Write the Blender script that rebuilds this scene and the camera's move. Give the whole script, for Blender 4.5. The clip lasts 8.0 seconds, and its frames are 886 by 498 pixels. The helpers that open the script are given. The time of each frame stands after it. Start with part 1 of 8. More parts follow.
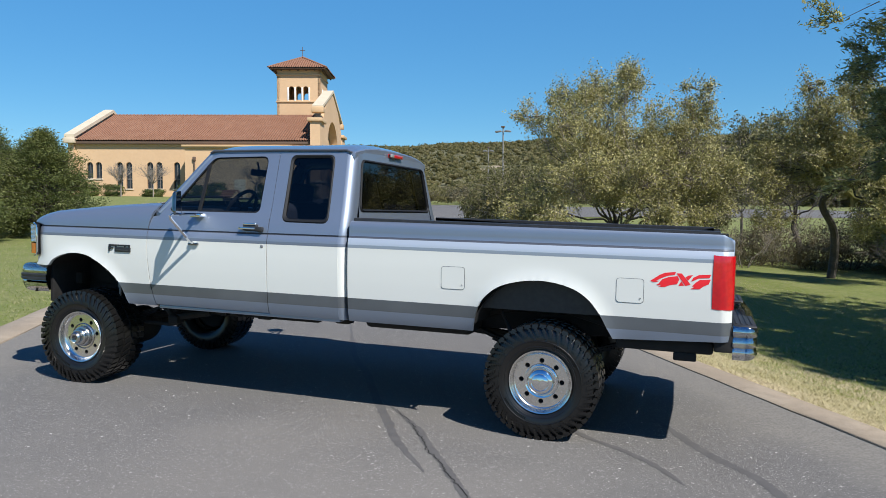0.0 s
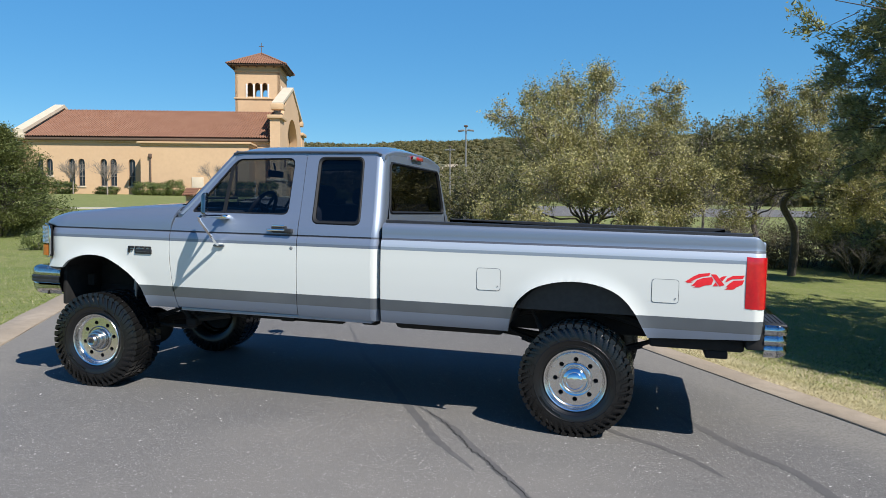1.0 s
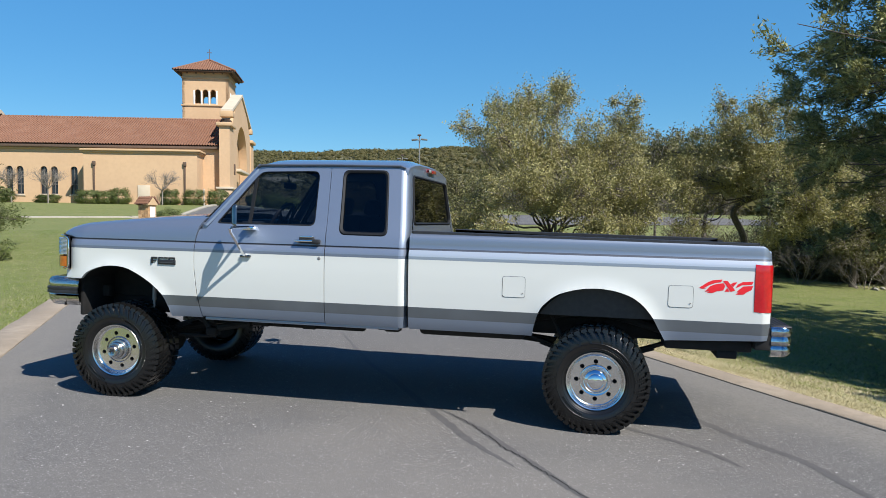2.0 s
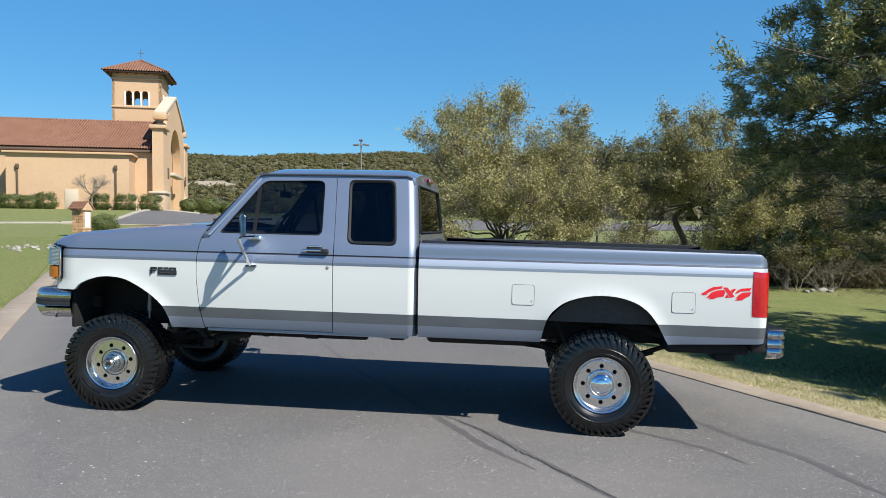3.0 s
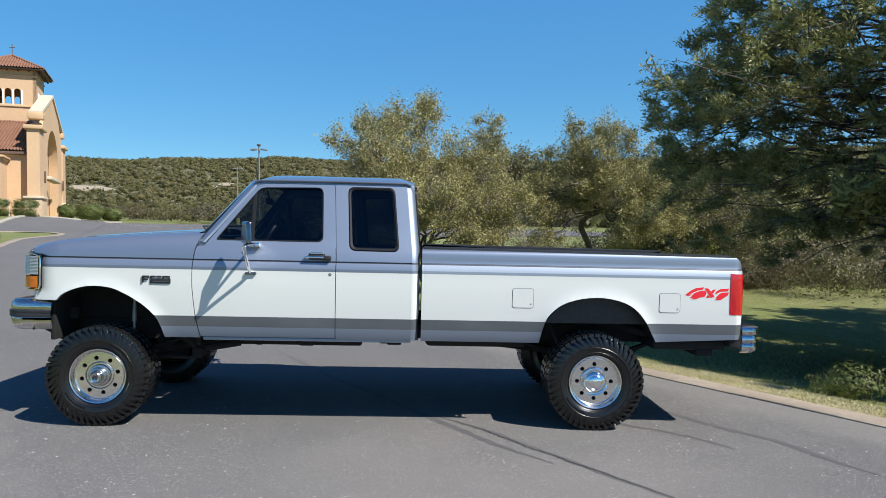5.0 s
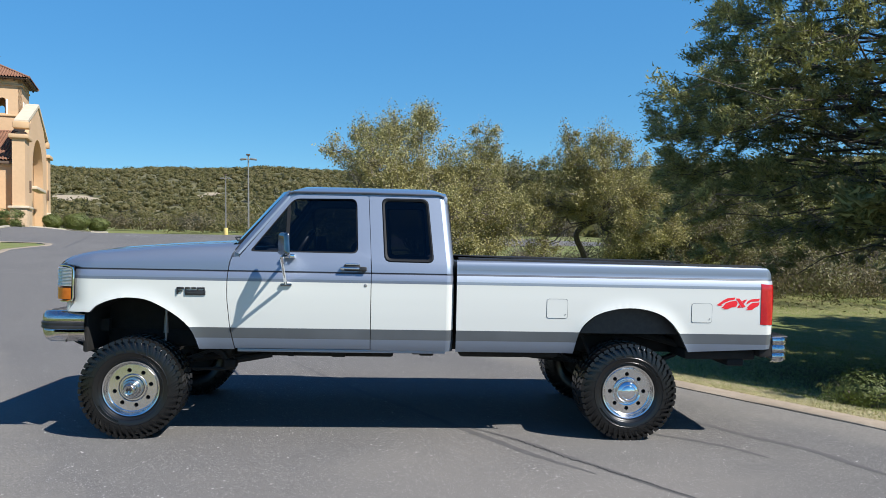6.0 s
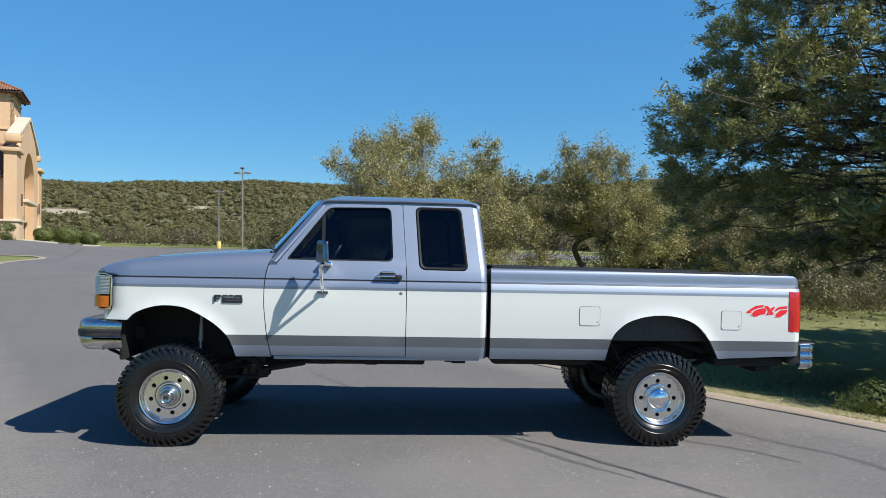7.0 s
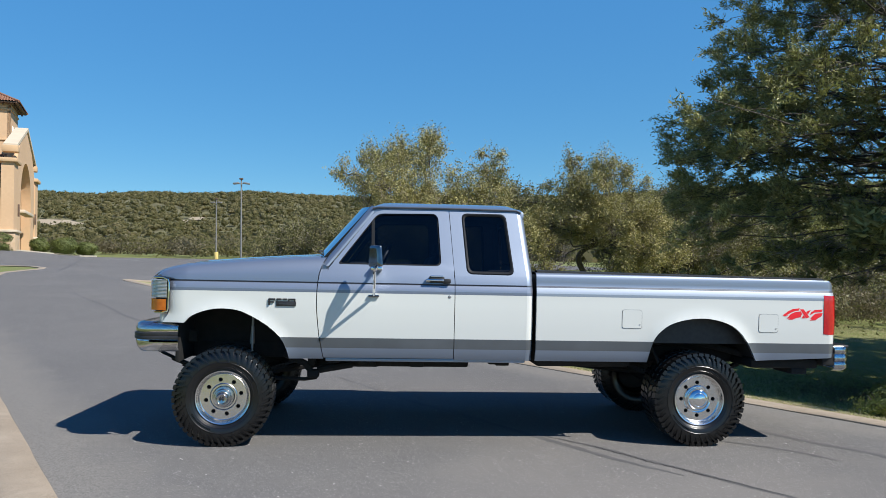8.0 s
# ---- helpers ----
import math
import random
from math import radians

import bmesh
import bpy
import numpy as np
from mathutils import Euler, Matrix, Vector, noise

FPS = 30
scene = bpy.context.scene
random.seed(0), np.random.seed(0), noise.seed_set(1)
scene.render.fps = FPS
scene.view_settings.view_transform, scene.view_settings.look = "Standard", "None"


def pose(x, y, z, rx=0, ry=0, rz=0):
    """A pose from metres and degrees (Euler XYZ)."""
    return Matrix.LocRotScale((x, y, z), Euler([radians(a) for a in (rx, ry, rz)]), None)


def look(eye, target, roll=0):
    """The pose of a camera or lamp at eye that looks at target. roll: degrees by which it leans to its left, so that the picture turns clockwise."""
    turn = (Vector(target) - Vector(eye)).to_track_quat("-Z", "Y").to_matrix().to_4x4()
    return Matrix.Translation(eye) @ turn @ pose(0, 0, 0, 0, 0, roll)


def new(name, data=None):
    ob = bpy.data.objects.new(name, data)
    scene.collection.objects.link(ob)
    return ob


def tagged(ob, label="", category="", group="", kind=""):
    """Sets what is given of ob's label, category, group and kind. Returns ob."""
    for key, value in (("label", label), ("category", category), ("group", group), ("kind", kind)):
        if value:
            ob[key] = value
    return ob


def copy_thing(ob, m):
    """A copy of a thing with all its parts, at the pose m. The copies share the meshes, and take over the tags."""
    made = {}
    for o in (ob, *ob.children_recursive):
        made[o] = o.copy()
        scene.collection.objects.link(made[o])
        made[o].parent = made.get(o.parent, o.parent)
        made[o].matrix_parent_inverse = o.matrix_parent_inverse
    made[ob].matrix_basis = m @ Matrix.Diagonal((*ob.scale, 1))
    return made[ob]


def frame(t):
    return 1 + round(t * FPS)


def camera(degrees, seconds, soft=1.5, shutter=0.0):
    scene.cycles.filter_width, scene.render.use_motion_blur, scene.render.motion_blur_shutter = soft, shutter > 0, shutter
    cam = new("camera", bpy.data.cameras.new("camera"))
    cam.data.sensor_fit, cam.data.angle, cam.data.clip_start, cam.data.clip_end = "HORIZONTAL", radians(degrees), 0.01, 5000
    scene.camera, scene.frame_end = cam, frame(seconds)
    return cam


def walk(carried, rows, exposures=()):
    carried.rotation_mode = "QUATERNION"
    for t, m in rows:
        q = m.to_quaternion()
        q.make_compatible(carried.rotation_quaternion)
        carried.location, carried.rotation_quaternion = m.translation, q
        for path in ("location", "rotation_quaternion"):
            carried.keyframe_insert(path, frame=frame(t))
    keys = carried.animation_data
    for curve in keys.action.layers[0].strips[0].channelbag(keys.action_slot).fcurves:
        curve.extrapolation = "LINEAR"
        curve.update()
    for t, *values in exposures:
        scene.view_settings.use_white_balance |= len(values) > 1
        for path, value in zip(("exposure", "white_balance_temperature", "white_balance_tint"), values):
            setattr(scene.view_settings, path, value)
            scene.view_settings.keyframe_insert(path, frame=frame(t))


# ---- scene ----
cam = camera(63.4, 8.0, 0.7)
PATH = [
    (0, (4.921, -4.646, 1.42), (4.255, -2.762, 1.327), 0.1),
    (0.5, (4.671, -4.733, 1.401), (4.079, -2.825, 1.306), 0.2),
    (1, (4.424, -4.884, 1.446), (3.872, -2.964, 1.349), 0.2),
    (1.5, (4.184, -5.104, 1.451), (3.694, -3.166, 1.37), 0.2),
    (3, (3.384, -5.461, 1.5), (3.149, -3.475, 1.441), 0.1),
    (3.5, (3.145, -5.499, 1.485), (2.986, -3.505, 1.461), 0.2),
    (4, (2.951, -5.54, 1.491), (2.833, -3.543, 1.481), 0.1),
    (4.5, (2.726, -5.636, 1.494), (2.693, -3.636, 1.458), 0.0),
    (4.7, (2.649, -5.661, 1.496), (2.667, -3.662, 1.451), 0.0),
    (6, (2.139, -5.671, 1.512), (2.244, -3.674, 1.498), -0.1),
    (6.5, (1.978, -5.749, 1.505), (2.093, -3.752, 1.489), -0.1),
    (7, (1.782, -5.721, 1.466), (1.914, -3.726, 1.491), -0.1),
    (7.5, (1.569, -5.763, 1.458), (1.695, -3.769, 1.547), -0.1),
    (8, (1.331, -5.855, 1.413), (1.481, -3.861, 1.469), -0.1),
]
walk(cam, [(t, look(eye, target, roll)) for t, eye, target, roll in PATH], [(0.0, 0.53), (1.5, 0.55), (3.2, 0.62), (6.2, 0.63), (7.2, 0.56), (8.0, 0.53)])

# ---- world and sun ----
SUN_WAY = Vector((-0.80, 0.53, -1.0)).normalized()
world = bpy.data.worlds.new("sky")
scene.world = world
world.use_nodes = True
wn, wl = world.node_tree.nodes, world.node_tree.links
wn.clear()
sky = wn.new("ShaderNodeTexSky")
sky.sky_type, sky.sun_disc = "NISHITA", False
sky.sun_elevation = math.asin(-SUN_WAY.z)
sky.sun_rotation = math.atan2(-SUN_WAY.x, -SUN_WAY.y)
sky.altitude, sky.air_density, sky.dust_density, sky.ozone_density = 400, 0.85, 0.0, 4.0
sky_bg = wn.new("ShaderNodeBackground")
sky_bg.inputs["Strength"].default_value = 0.105
sky_out = wn.new("ShaderNodeOutputWorld")
sky_hue = wn.new("ShaderNodeHueSaturation")
sky_hue.inputs["Hue"].default_value = 0.496
sky_hue.inputs["Saturation"].default_value = 1.26
wl.new(sky.outputs[0], sky_hue.inputs["Color"])
sky_even = wn.new("ShaderNodeMix")
sky_even.data_type = "RGBA"
sky_even.inputs[0].default_value = 0.45
sky_even.inputs[7].default_value = (1.04, 2.93, 5.4, 1)
wl.new(sky_hue.outputs[0], sky_even.inputs[6])
# the clear sky deepens with height, on to the zenith
sky_tc, sky_sep, sky_deep, sky_mul = (wn.new("ShaderNode" + k) for k in ("TexCoord", "SeparateXYZ", "ValToRGB", "Mix"))
wl.new(sky_tc.outputs["Generated"], sky_sep.inputs[0])
wl.new(sky_sep.outputs["Z"], sky_deep.inputs[0])
ramp = sky_deep.color_ramp
ramp.elements[0].color = (0.84, 0.88, 0.82, 1)
ramp.elements[1].color = (0.20, 0.34, 0.58, 1)
for z, c in ((0.10, (0.86, 0.91, 0.85, 1)), (0.35, (0.77, 0.90, 0.97, 1)), (0.60, (0.34, 0.54, 0.78, 1))):
    ramp.elements.new(z).color = c
sky_mul.data_type, sky_mul.blend_type = "RGBA", "MULTIPLY"
sky_mul.inputs[0].default_value = 1.0
wl.new(sky_even.outputs[2], sky_mul.inputs[6])
wl.new(sky_deep.outputs[0], sky_mul.inputs[7])
wl.new(sky_mul.outputs[2], sky_bg.inputs[0])
wl.new(sky_bg.outputs[0], sky_out.inputs[0])
sun = new("sun", bpy.data.lights.new("sun", "SUN"))
sun.data.energy, sun.data.angle, sun.data.color = 4.75, radians(0.53), (1.0, 0.965, 0.91)
sun.matrix_world = look((20, -14, 30), Vector((20, -14, 30)) + SUN_WAY)


# ---- materials ----
def material(name, base, rough=0.6, metal=0.0, vary=(), bump=(), coat=0.0, spec=0.5, trans=0.0, rand=0.0, island=0.0, coords="Object"):
    """vary: (scale, colour, amount) layers; bump: (scale, strength, distance) layers."""
    m = bpy.data.materials.new(name)
    m.use_nodes = True
    nt = m.node_tree
    n, l = nt.nodes, nt.links
    b = n["Principled BSDF"]
    b.inputs["Roughness"].default_value = rough
    b.inputs["Metallic"].default_value = metal
    b.inputs["Coat Weight"].default_value = coat
    b.inputs["Coat Roughness"].default_value = 0.09
    b.inputs["Specular IOR Level"].default_value = spec
    b.inputs["Transmission Weight"].default_value = trans
    tc = n.new("ShaderNodeTexCoord")
    col = n.new("ShaderNodeRGB")
    col.outputs[0].default_value = (*base, 1)
    out = col.outputs[0]
    for scale, colour, amount in vary:
        tex = n.new("ShaderNodeTexNoise")
        tex.inputs["Scale"].default_value, tex.inputs["Detail"].default_value = scale, 5
        l.new(tc.outputs[coords], tex.inputs["Vector"])
        ramp = n.new("ShaderNodeMapRange")
        ramp.inputs[1].default_value, ramp.inputs[2].default_value = 0.38, 0.66
        ramp.inputs[4].default_value = amount
        l.new(tex.outputs[0], ramp.inputs[0])
        mix = n.new("ShaderNodeMix")
        mix.data_type = "RGBA"
        l.new(ramp.outputs[0], mix.inputs[0])
        l.new(out, mix.inputs[6])
        mix.inputs[7].default_value = (*colour, 1)
        out = mix.outputs[2]
    if rand or island:
        src = n.new("ShaderNodeObjectInfo").outputs["Random"] if rand else n.new("ShaderNodeNewGeometry").outputs["Random Per Island"]
        mr = n.new("ShaderNodeMapRange")
        a = rand or island
        mr.inputs[3].default_value, mr.inputs[4].default_value = 1 - a, 1 + a
        l.new(src, mr.inputs[0])
        mul = n.new("ShaderNodeVectorMath")
        mul.operation = "SCALE"
        l.new(out, mul.inputs[0])
        l.new(mr.outputs[0], mul.inputs["Scale"])
        out = mul.outputs[0]
    l.new(out, b.inputs["Base Color"])
    prev = None
    for scale, strength, dist in bump:
        tex = n.new("ShaderNodeTexNoise")
        tex.inputs["Scale"].default_value, tex.inputs["Detail"].default_value = scale, 4
        l.new(tc.outputs[coords], tex.inputs["Vector"])
        bp = n.new("ShaderNodeBump")
        bp.inputs["Strength"].default_value, bp.inputs["Distance"].default_value = strength, dist
        l.new(tex.outputs[0], bp.inputs["Height"])
        if prev:
            l.new(prev, bp.inputs["Normal"])
        prev = bp.outputs[0]
    if prev:
        l.new(prev, b.inputs["Normal"])
    return m


def glass(name, tint, gloss=0.02):
    m = bpy.data.materials.new(name)
    m.use_nodes = True
    n, l = m.node_tree.nodes, m.node_tree.links
    n.remove(n["Principled BSDF"])
    tr, gl, mx, fr = (n.new("ShaderNode" + k) for k in ("BsdfTransparent", "BsdfGlossy", "MixShader", "Fresnel"))
    tr.inputs[0].default_value = (*tint, 1)
    gl.inputs["Roughness"].default_value = gloss
    fr.inputs[0].default_value = 1.5
    l.new(fr.outputs[0], mx.inputs[0])
    l.new(tr.outputs[0], mx.inputs[1])
    l.new(gl.outputs[0], mx.inputs[2])
    l.new(mx.outputs[0], n["Material Output"].inputs[0])
    return m


def leaf_material(name, base, light, through_colour, island=0.35, scales=(0.9, 0.35), thin=0.25):
    """Leaves: diffuse and a little translucent, each leaf of its own shade."""
    m = material(name, base, 0.55, vary=((scales[0], light, 0.8), (scales[1], base, 0.6)), island=island, spec=0.35)
    n, l = m.node_tree.nodes, m.node_tree.links
    tl, mx = n.new("ShaderNodeBsdfTranslucent"), n.new("ShaderNodeMixShader")
    tl.inputs[0].default_value = (*through_colour, 1)
    mx.inputs[0].default_value = thin
    l.new(n["Principled BSDF"].outputs[0], mx.inputs[1])
    l.new(tl.outputs[0], mx.inputs[2])
    l.new(mx.outputs[0], n["Material Output"].inputs[0])
    return m


BLUE = material("slate_blue_paint", (0.225, 0.268, 0.340), 0.5, 0.68, vary=((900, (0.265, 0.310, 0.385), 0.5), (1.1, (0.215, 0.258, 0.330), 0.4)), coat=1.0)
WHITE = material("white_paint", (0.655, 0.665, 0.625), 0.35, vary=((1.3, (0.645, 0.65, 0.61), 0.5),), coat=0.35)
STRIPE = material("dark_grey_stripe", (0.098, 0.108, 0.118), 0.4, 0.3, vary=((2, (0.14, 0.155, 0.17), 0.6),), coat=0.5)
PIN = material("grey_pinstripe", (0.17, 0.20, 0.26), 0.4, 0.4, coat=0.6)
LINE = material("dark_belt_line", (0.065, 0.074, 0.095), 0.5, 0.2)
BAND_CAB = material("light_blue_band", (0.27, 0.305, 0.385), 0.45, 0.6, vary=((900, (0.31, 0.345, 0.42), 0.5),), coat=0.5)
# the cab's blue band again, lightened for the sky that the bed flank reflects
BAND_BED_LIT = material("sky_lit_blue_band", (0.50, 0.54, 0.60), 0.42, 0.4, vary=((900, (0.54, 0.58, 0.64), 0.5),), coat=0.5)
# a lighter copy of the cab pinstripe, to go with that band
PIN_BED = material("pale_grey_blue_pinstripe", (0.27, 0.315, 0.37), 0.42, 0.3, coat=0.5)
CHROME = material("chrome", (0.83, 0.84, 0.86), 0.06, 1.0, vary=((30, (0.72, 0.73, 0.75), 0.5),))
ALLOY = material("polished_aluminium", (0.74, 0.72, 0.69), 0.21, 1.0, vary=((40, (0.72, 0.72, 0.71), 0.6), (6, (0.78, 0.77, 0.75), 0.5)), bump=((120, 0.04, 0.002),))
HUB_STEEL = material("brushed_hub_steel", (0.56, 0.55, 0.53), 0.22, 1.0, vary=((30, (0.40, 0.39, 0.38), 0.7),), bump=((160, 0.05, 0.002),))
RUBBER = material("tyre_rubber", (0.0075, 0.0075, 0.0077), 0.29, vary=((35, (0.010, 0.0095, 0.0095), 0.6), (8, (0.007, 0.007, 0.0065), 0.6)), bump=((180, 0.15, 0.002),), spec=0.5)
BLACK = material("black_plastic", (0.016, 0.016, 0.018), 0.5, vary=((25, (0.03, 0.03, 0.03), 0.6),), bump=((300, 0.1, 0.001),))
UNDER = material("black_chassis_steel", (0.008, 0.008, 0.008), 0.85, vary=((14, (0.017, 0.015, 0.014), 0.7),), bump=((60, 0.2, 0.004),))
STEEL = material("grey_shock_steel", (0.27, 0.27, 0.275), 0.45, 0.4, vary=((20, (0.3, 0.29, 0.28), 0.6),))
TRIM = material("dark_window_rubber", (0.012, 0.013, 0.015), 0.6, spec=0.2)
# near-black for the shade in gaps and rim holes, and for the open crack
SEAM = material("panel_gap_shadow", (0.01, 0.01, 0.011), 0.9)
CLOTH = material("dark_blue_seat_cloth", (0.05, 0.06, 0.085), 0.95, vary=((60, (0.08, 0.09, 0.12), 0.6),), bump=((400, 0.2, 0.002),))
DASH = material("charcoal_dashboard", (0.04, 0.043, 0.05), 0.6, vary=((40, (0.06, 0.062, 0.07), 0.5),))
RED_LENS = material("red_lamp_lens", (0.46, 0.005, 0.010), 0.16, vary=((9, (0.62, 0.012, 0.018), 0.6), (30, (0.30, 0.004, 0.008), 0.5)), coat=0.8, bump=((70, 0.25, 0.004),))
AMBER = material("amber_lamp_lens", (0.85, 0.20, 0.015), 0.18, vary=((30, (0.7, 0.13, 0.01), 0.6),), coat=0.6)
CLEAR = material("clear_fluted_lens", (0.62, 0.62, 0.58), 0.12, 0.55, vary=((25, (0.4, 0.4, 0.38), 0.6),), coat=0.8)
DECAL = material("red_decal_vinyl", (0.80, 0.02, 0.03), 0.4, vary=((40, (0.70, 0.018, 0.026), 0.4),))
SMOKED_CHROME = material("dull_chrome", (0.19, 0.19, 0.195), 0.2, 1.0, vary=((14, (0.30, 0.30, 0.30), 0.6),))
STALL = material("worn_white_line_paint", (0.34, 0.335, 0.32), 0.9, vary=((3, (0.24, 0.235, 0.23), 0.9),))
PEWTER = material("pewter_bar", (0.10, 0.10, 0.105), 0.4, 0.6)
GLASS = glass("dark_tinted_glass", (0.155, 0.185, 0.225))
GLASS_REAR = glass("smoked_rear_glass", (0.13, 0.14, 0.16))
GLASS_FRONT = glass("windscreen_glass", (0.78, 0.85, 0.84))
MIRROR = material("mirror_glass", (0.85, 0.86, 0.88), 0.02, 1.0)

ASPHALT = material("worn_asphalt", (0.094, 0.0905, 0.088), 0.9, vary=((0.06, (0.094, 0.0905, 0.088), 0.9), (0.33, (0.158, 0.149, 0.138), 0.95), (1.1, (0.087, 0.084, 0.083), 0.55), (3.5, (0.102, 0.098, 0.096), 0.5), (60, (0.155, 0.150, 0.145), 0.5), (150, (0.27, 0.262, 0.25), 0.8), (330, (0.045, 0.044, 0.044), 0.65)), bump=((160, 0.45, 0.006), (480, 0.3, 0.003)), spec=0.12)


def speckle(m, scale, share, colour):
    """Scattered pale stones in a dark binder."""
    n, l = m.node_tree.nodes, m.node_tree.links
    b = n["Principled BSDF"]
    old = b.inputs["Base Color"].links[0].from_socket
    tc, vo, sep = n.new("ShaderNodeTexCoord"), n.new("ShaderNodeTexVoronoi"), n.new("ShaderNodeSeparateColor")
    vo.inputs["Scale"].default_value = scale
    l.new(tc.outputs["Object"], vo.inputs["Vector"])
    l.new(vo.outputs["Color"], sep.inputs[0])
    pick, near, both, mix = (n.new("ShaderNode" + k) for k in ("Math", "Math", "Math", "Mix"))
    pick.operation, near.operation, both.operation = "GREATER_THAN", "LESS_THAN", "MULTIPLY"
    pick.inputs[1].default_value, near.inputs[1].default_value = 1 - share, 0.42
    l.new(sep.outputs[0], pick.inputs[0])
    l.new(vo.outputs["Distance"], near.inputs[0])
    l.new(pick.outputs[0], both.inputs[0])
    l.new(near.outputs[0], both.inputs[1])
    mix.data_type = "RGBA"
    l.new(both.outputs[0], mix.inputs[0])
    l.new(old, mix.inputs[6])
    mix.inputs[7].default_value = (*colour, 1)
    l.new(mix.outputs[2], b.inputs["Base Color"])


speckle(ASPHALT, 120, 0.04, (0.36, 0.35, 0.33))
speckle(ASPHALT, 55, 0.008, (0.46, 0.45, 0.42))


def stony_edges(m):
    """Blends bare stones into the asphalt along both kerbs of the drive, with a ragged margin."""
    n, l = m.node_tree.nodes, m.node_tree.links
    b = n["Principled BSDF"]
    old = b.inputs["Base Color"].links[0].from_socket
    tc, dot = n.new("ShaderNodeTexCoord"), n.new("ShaderNodeVectorMath")
    dot.operation = "DOT_PRODUCT"
    dot.inputs[1].default_value = (0.851, 0.525, 0)
    l.new(tc.outputs["Object"], dot.inputs[0])
    tex = n.new("ShaderNodeTexNoise")
    tex.inputs["Scale"].default_value, tex.inputs["Detail"].default_value = 1.6, 8
    l.new(tc.outputs["Object"], tex.inputs["Vector"])
    far = n.new("ShaderNodeMapRange")
    far.inputs[1].default_value, far.inputs[2].default_value = 2.62, 3.15
    away = n.new("ShaderNodeMath")
    away.operation = "SUBTRACT"
    away.inputs[1].default_value = 2.19
    ab = n.new("ShaderNodeMath")
    ab.operation = "ABSOLUTE"
    l.new(dot.outputs["Value"], away.inputs[0])
    l.new(away.outputs[0], ab.inputs[0])
    wob = n.new("ShaderNodeMath")
    wob.operation = "MULTIPLY_ADD"
    wob.inputs[1].default_value, wob.inputs[2].default_value = 0.9, -0.45
    l.new(tex.outputs[0], wob.inputs[0])
    add = n.new("ShaderNodeMath")
    l.new(ab.outputs[0], add.inputs[0])
    l.new(wob.outputs[0], add.inputs[1])
    l.new(add.outputs[0], far.inputs[0])
    st = n.new("ShaderNodeTexVoronoi")
    st.inputs["Scale"].default_value = 130
    l.new(tc.outputs["Object"], st.inputs["Vector"])
    ramp = n.new("ShaderNodeMix")
    ramp.data_type = "RGBA"
    ramp.inputs[6].default_value, ramp.inputs[7].default_value = (0.13, 0.123, 0.113, 1), (0.25, 0.235, 0.21, 1)
    sep = n.new("ShaderNodeSeparateColor")
    l.new(st.outputs["Color"], sep.inputs[0])
    l.new(sep.outputs[0], ramp.inputs[0])
    mix = n.new("ShaderNodeMix")
    mix.data_type = "RGBA"
    sc = n.new("ShaderNodeMath")
    sc.operation = "MULTIPLY"
    sc.inputs[1].default_value = 0.85
    l.new(far.outputs[0], sc.inputs[0])
    along, stop, lane = n.new("ShaderNodeVectorMath"), n.new("ShaderNodeMapRange"), n.new("ShaderNodeMath")
    along.operation, lane.operation = "DOT_PRODUCT", "MULTIPLY"
    along.inputs[1].default_value = (-0.525, 0.851, 0)
    l.new(tc.outputs["Object"], along.inputs[0])
    stop.inputs[1].default_value, stop.inputs[2].default_value, stop.inputs[3].default_value, stop.inputs[4].default_value = 24, 30, 1, 0
    l.new(along.outputs["Value"], stop.inputs[0])
    l.new(sc.outputs[0], lane.inputs[0])
    l.new(stop.outputs[0], lane.inputs[1])
    l.new(lane.outputs[0], mix.inputs[0])
    l.new(old, mix.inputs[6])
    l.new(ramp.outputs[2], mix.inputs[7])
    l.new(mix.outputs[2], b.inputs["Base Color"])


DRIVE = bpy.data.materials["worn_asphalt"].copy()
DRIVE.name = "worn_asphalt_drive"


def pale_patch(m, centre, inner, outer, colour, amount):
    """Blends another colour into a round area of the surface, with a cloudy margin."""
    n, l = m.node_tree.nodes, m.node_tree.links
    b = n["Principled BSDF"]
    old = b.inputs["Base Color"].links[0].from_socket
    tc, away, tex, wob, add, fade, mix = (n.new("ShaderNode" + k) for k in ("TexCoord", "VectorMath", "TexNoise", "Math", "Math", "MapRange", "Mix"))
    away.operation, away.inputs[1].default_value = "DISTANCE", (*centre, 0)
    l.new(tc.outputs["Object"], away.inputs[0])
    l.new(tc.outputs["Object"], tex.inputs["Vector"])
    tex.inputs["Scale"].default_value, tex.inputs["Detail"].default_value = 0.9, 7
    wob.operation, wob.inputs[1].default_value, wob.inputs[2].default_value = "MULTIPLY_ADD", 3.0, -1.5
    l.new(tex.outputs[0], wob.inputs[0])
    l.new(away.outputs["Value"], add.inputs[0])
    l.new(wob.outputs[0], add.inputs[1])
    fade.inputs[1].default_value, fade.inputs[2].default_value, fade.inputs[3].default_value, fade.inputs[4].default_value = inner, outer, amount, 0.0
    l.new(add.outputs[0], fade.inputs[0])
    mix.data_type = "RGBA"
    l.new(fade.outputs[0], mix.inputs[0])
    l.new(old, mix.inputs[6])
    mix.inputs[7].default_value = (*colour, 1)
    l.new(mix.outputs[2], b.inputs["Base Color"])


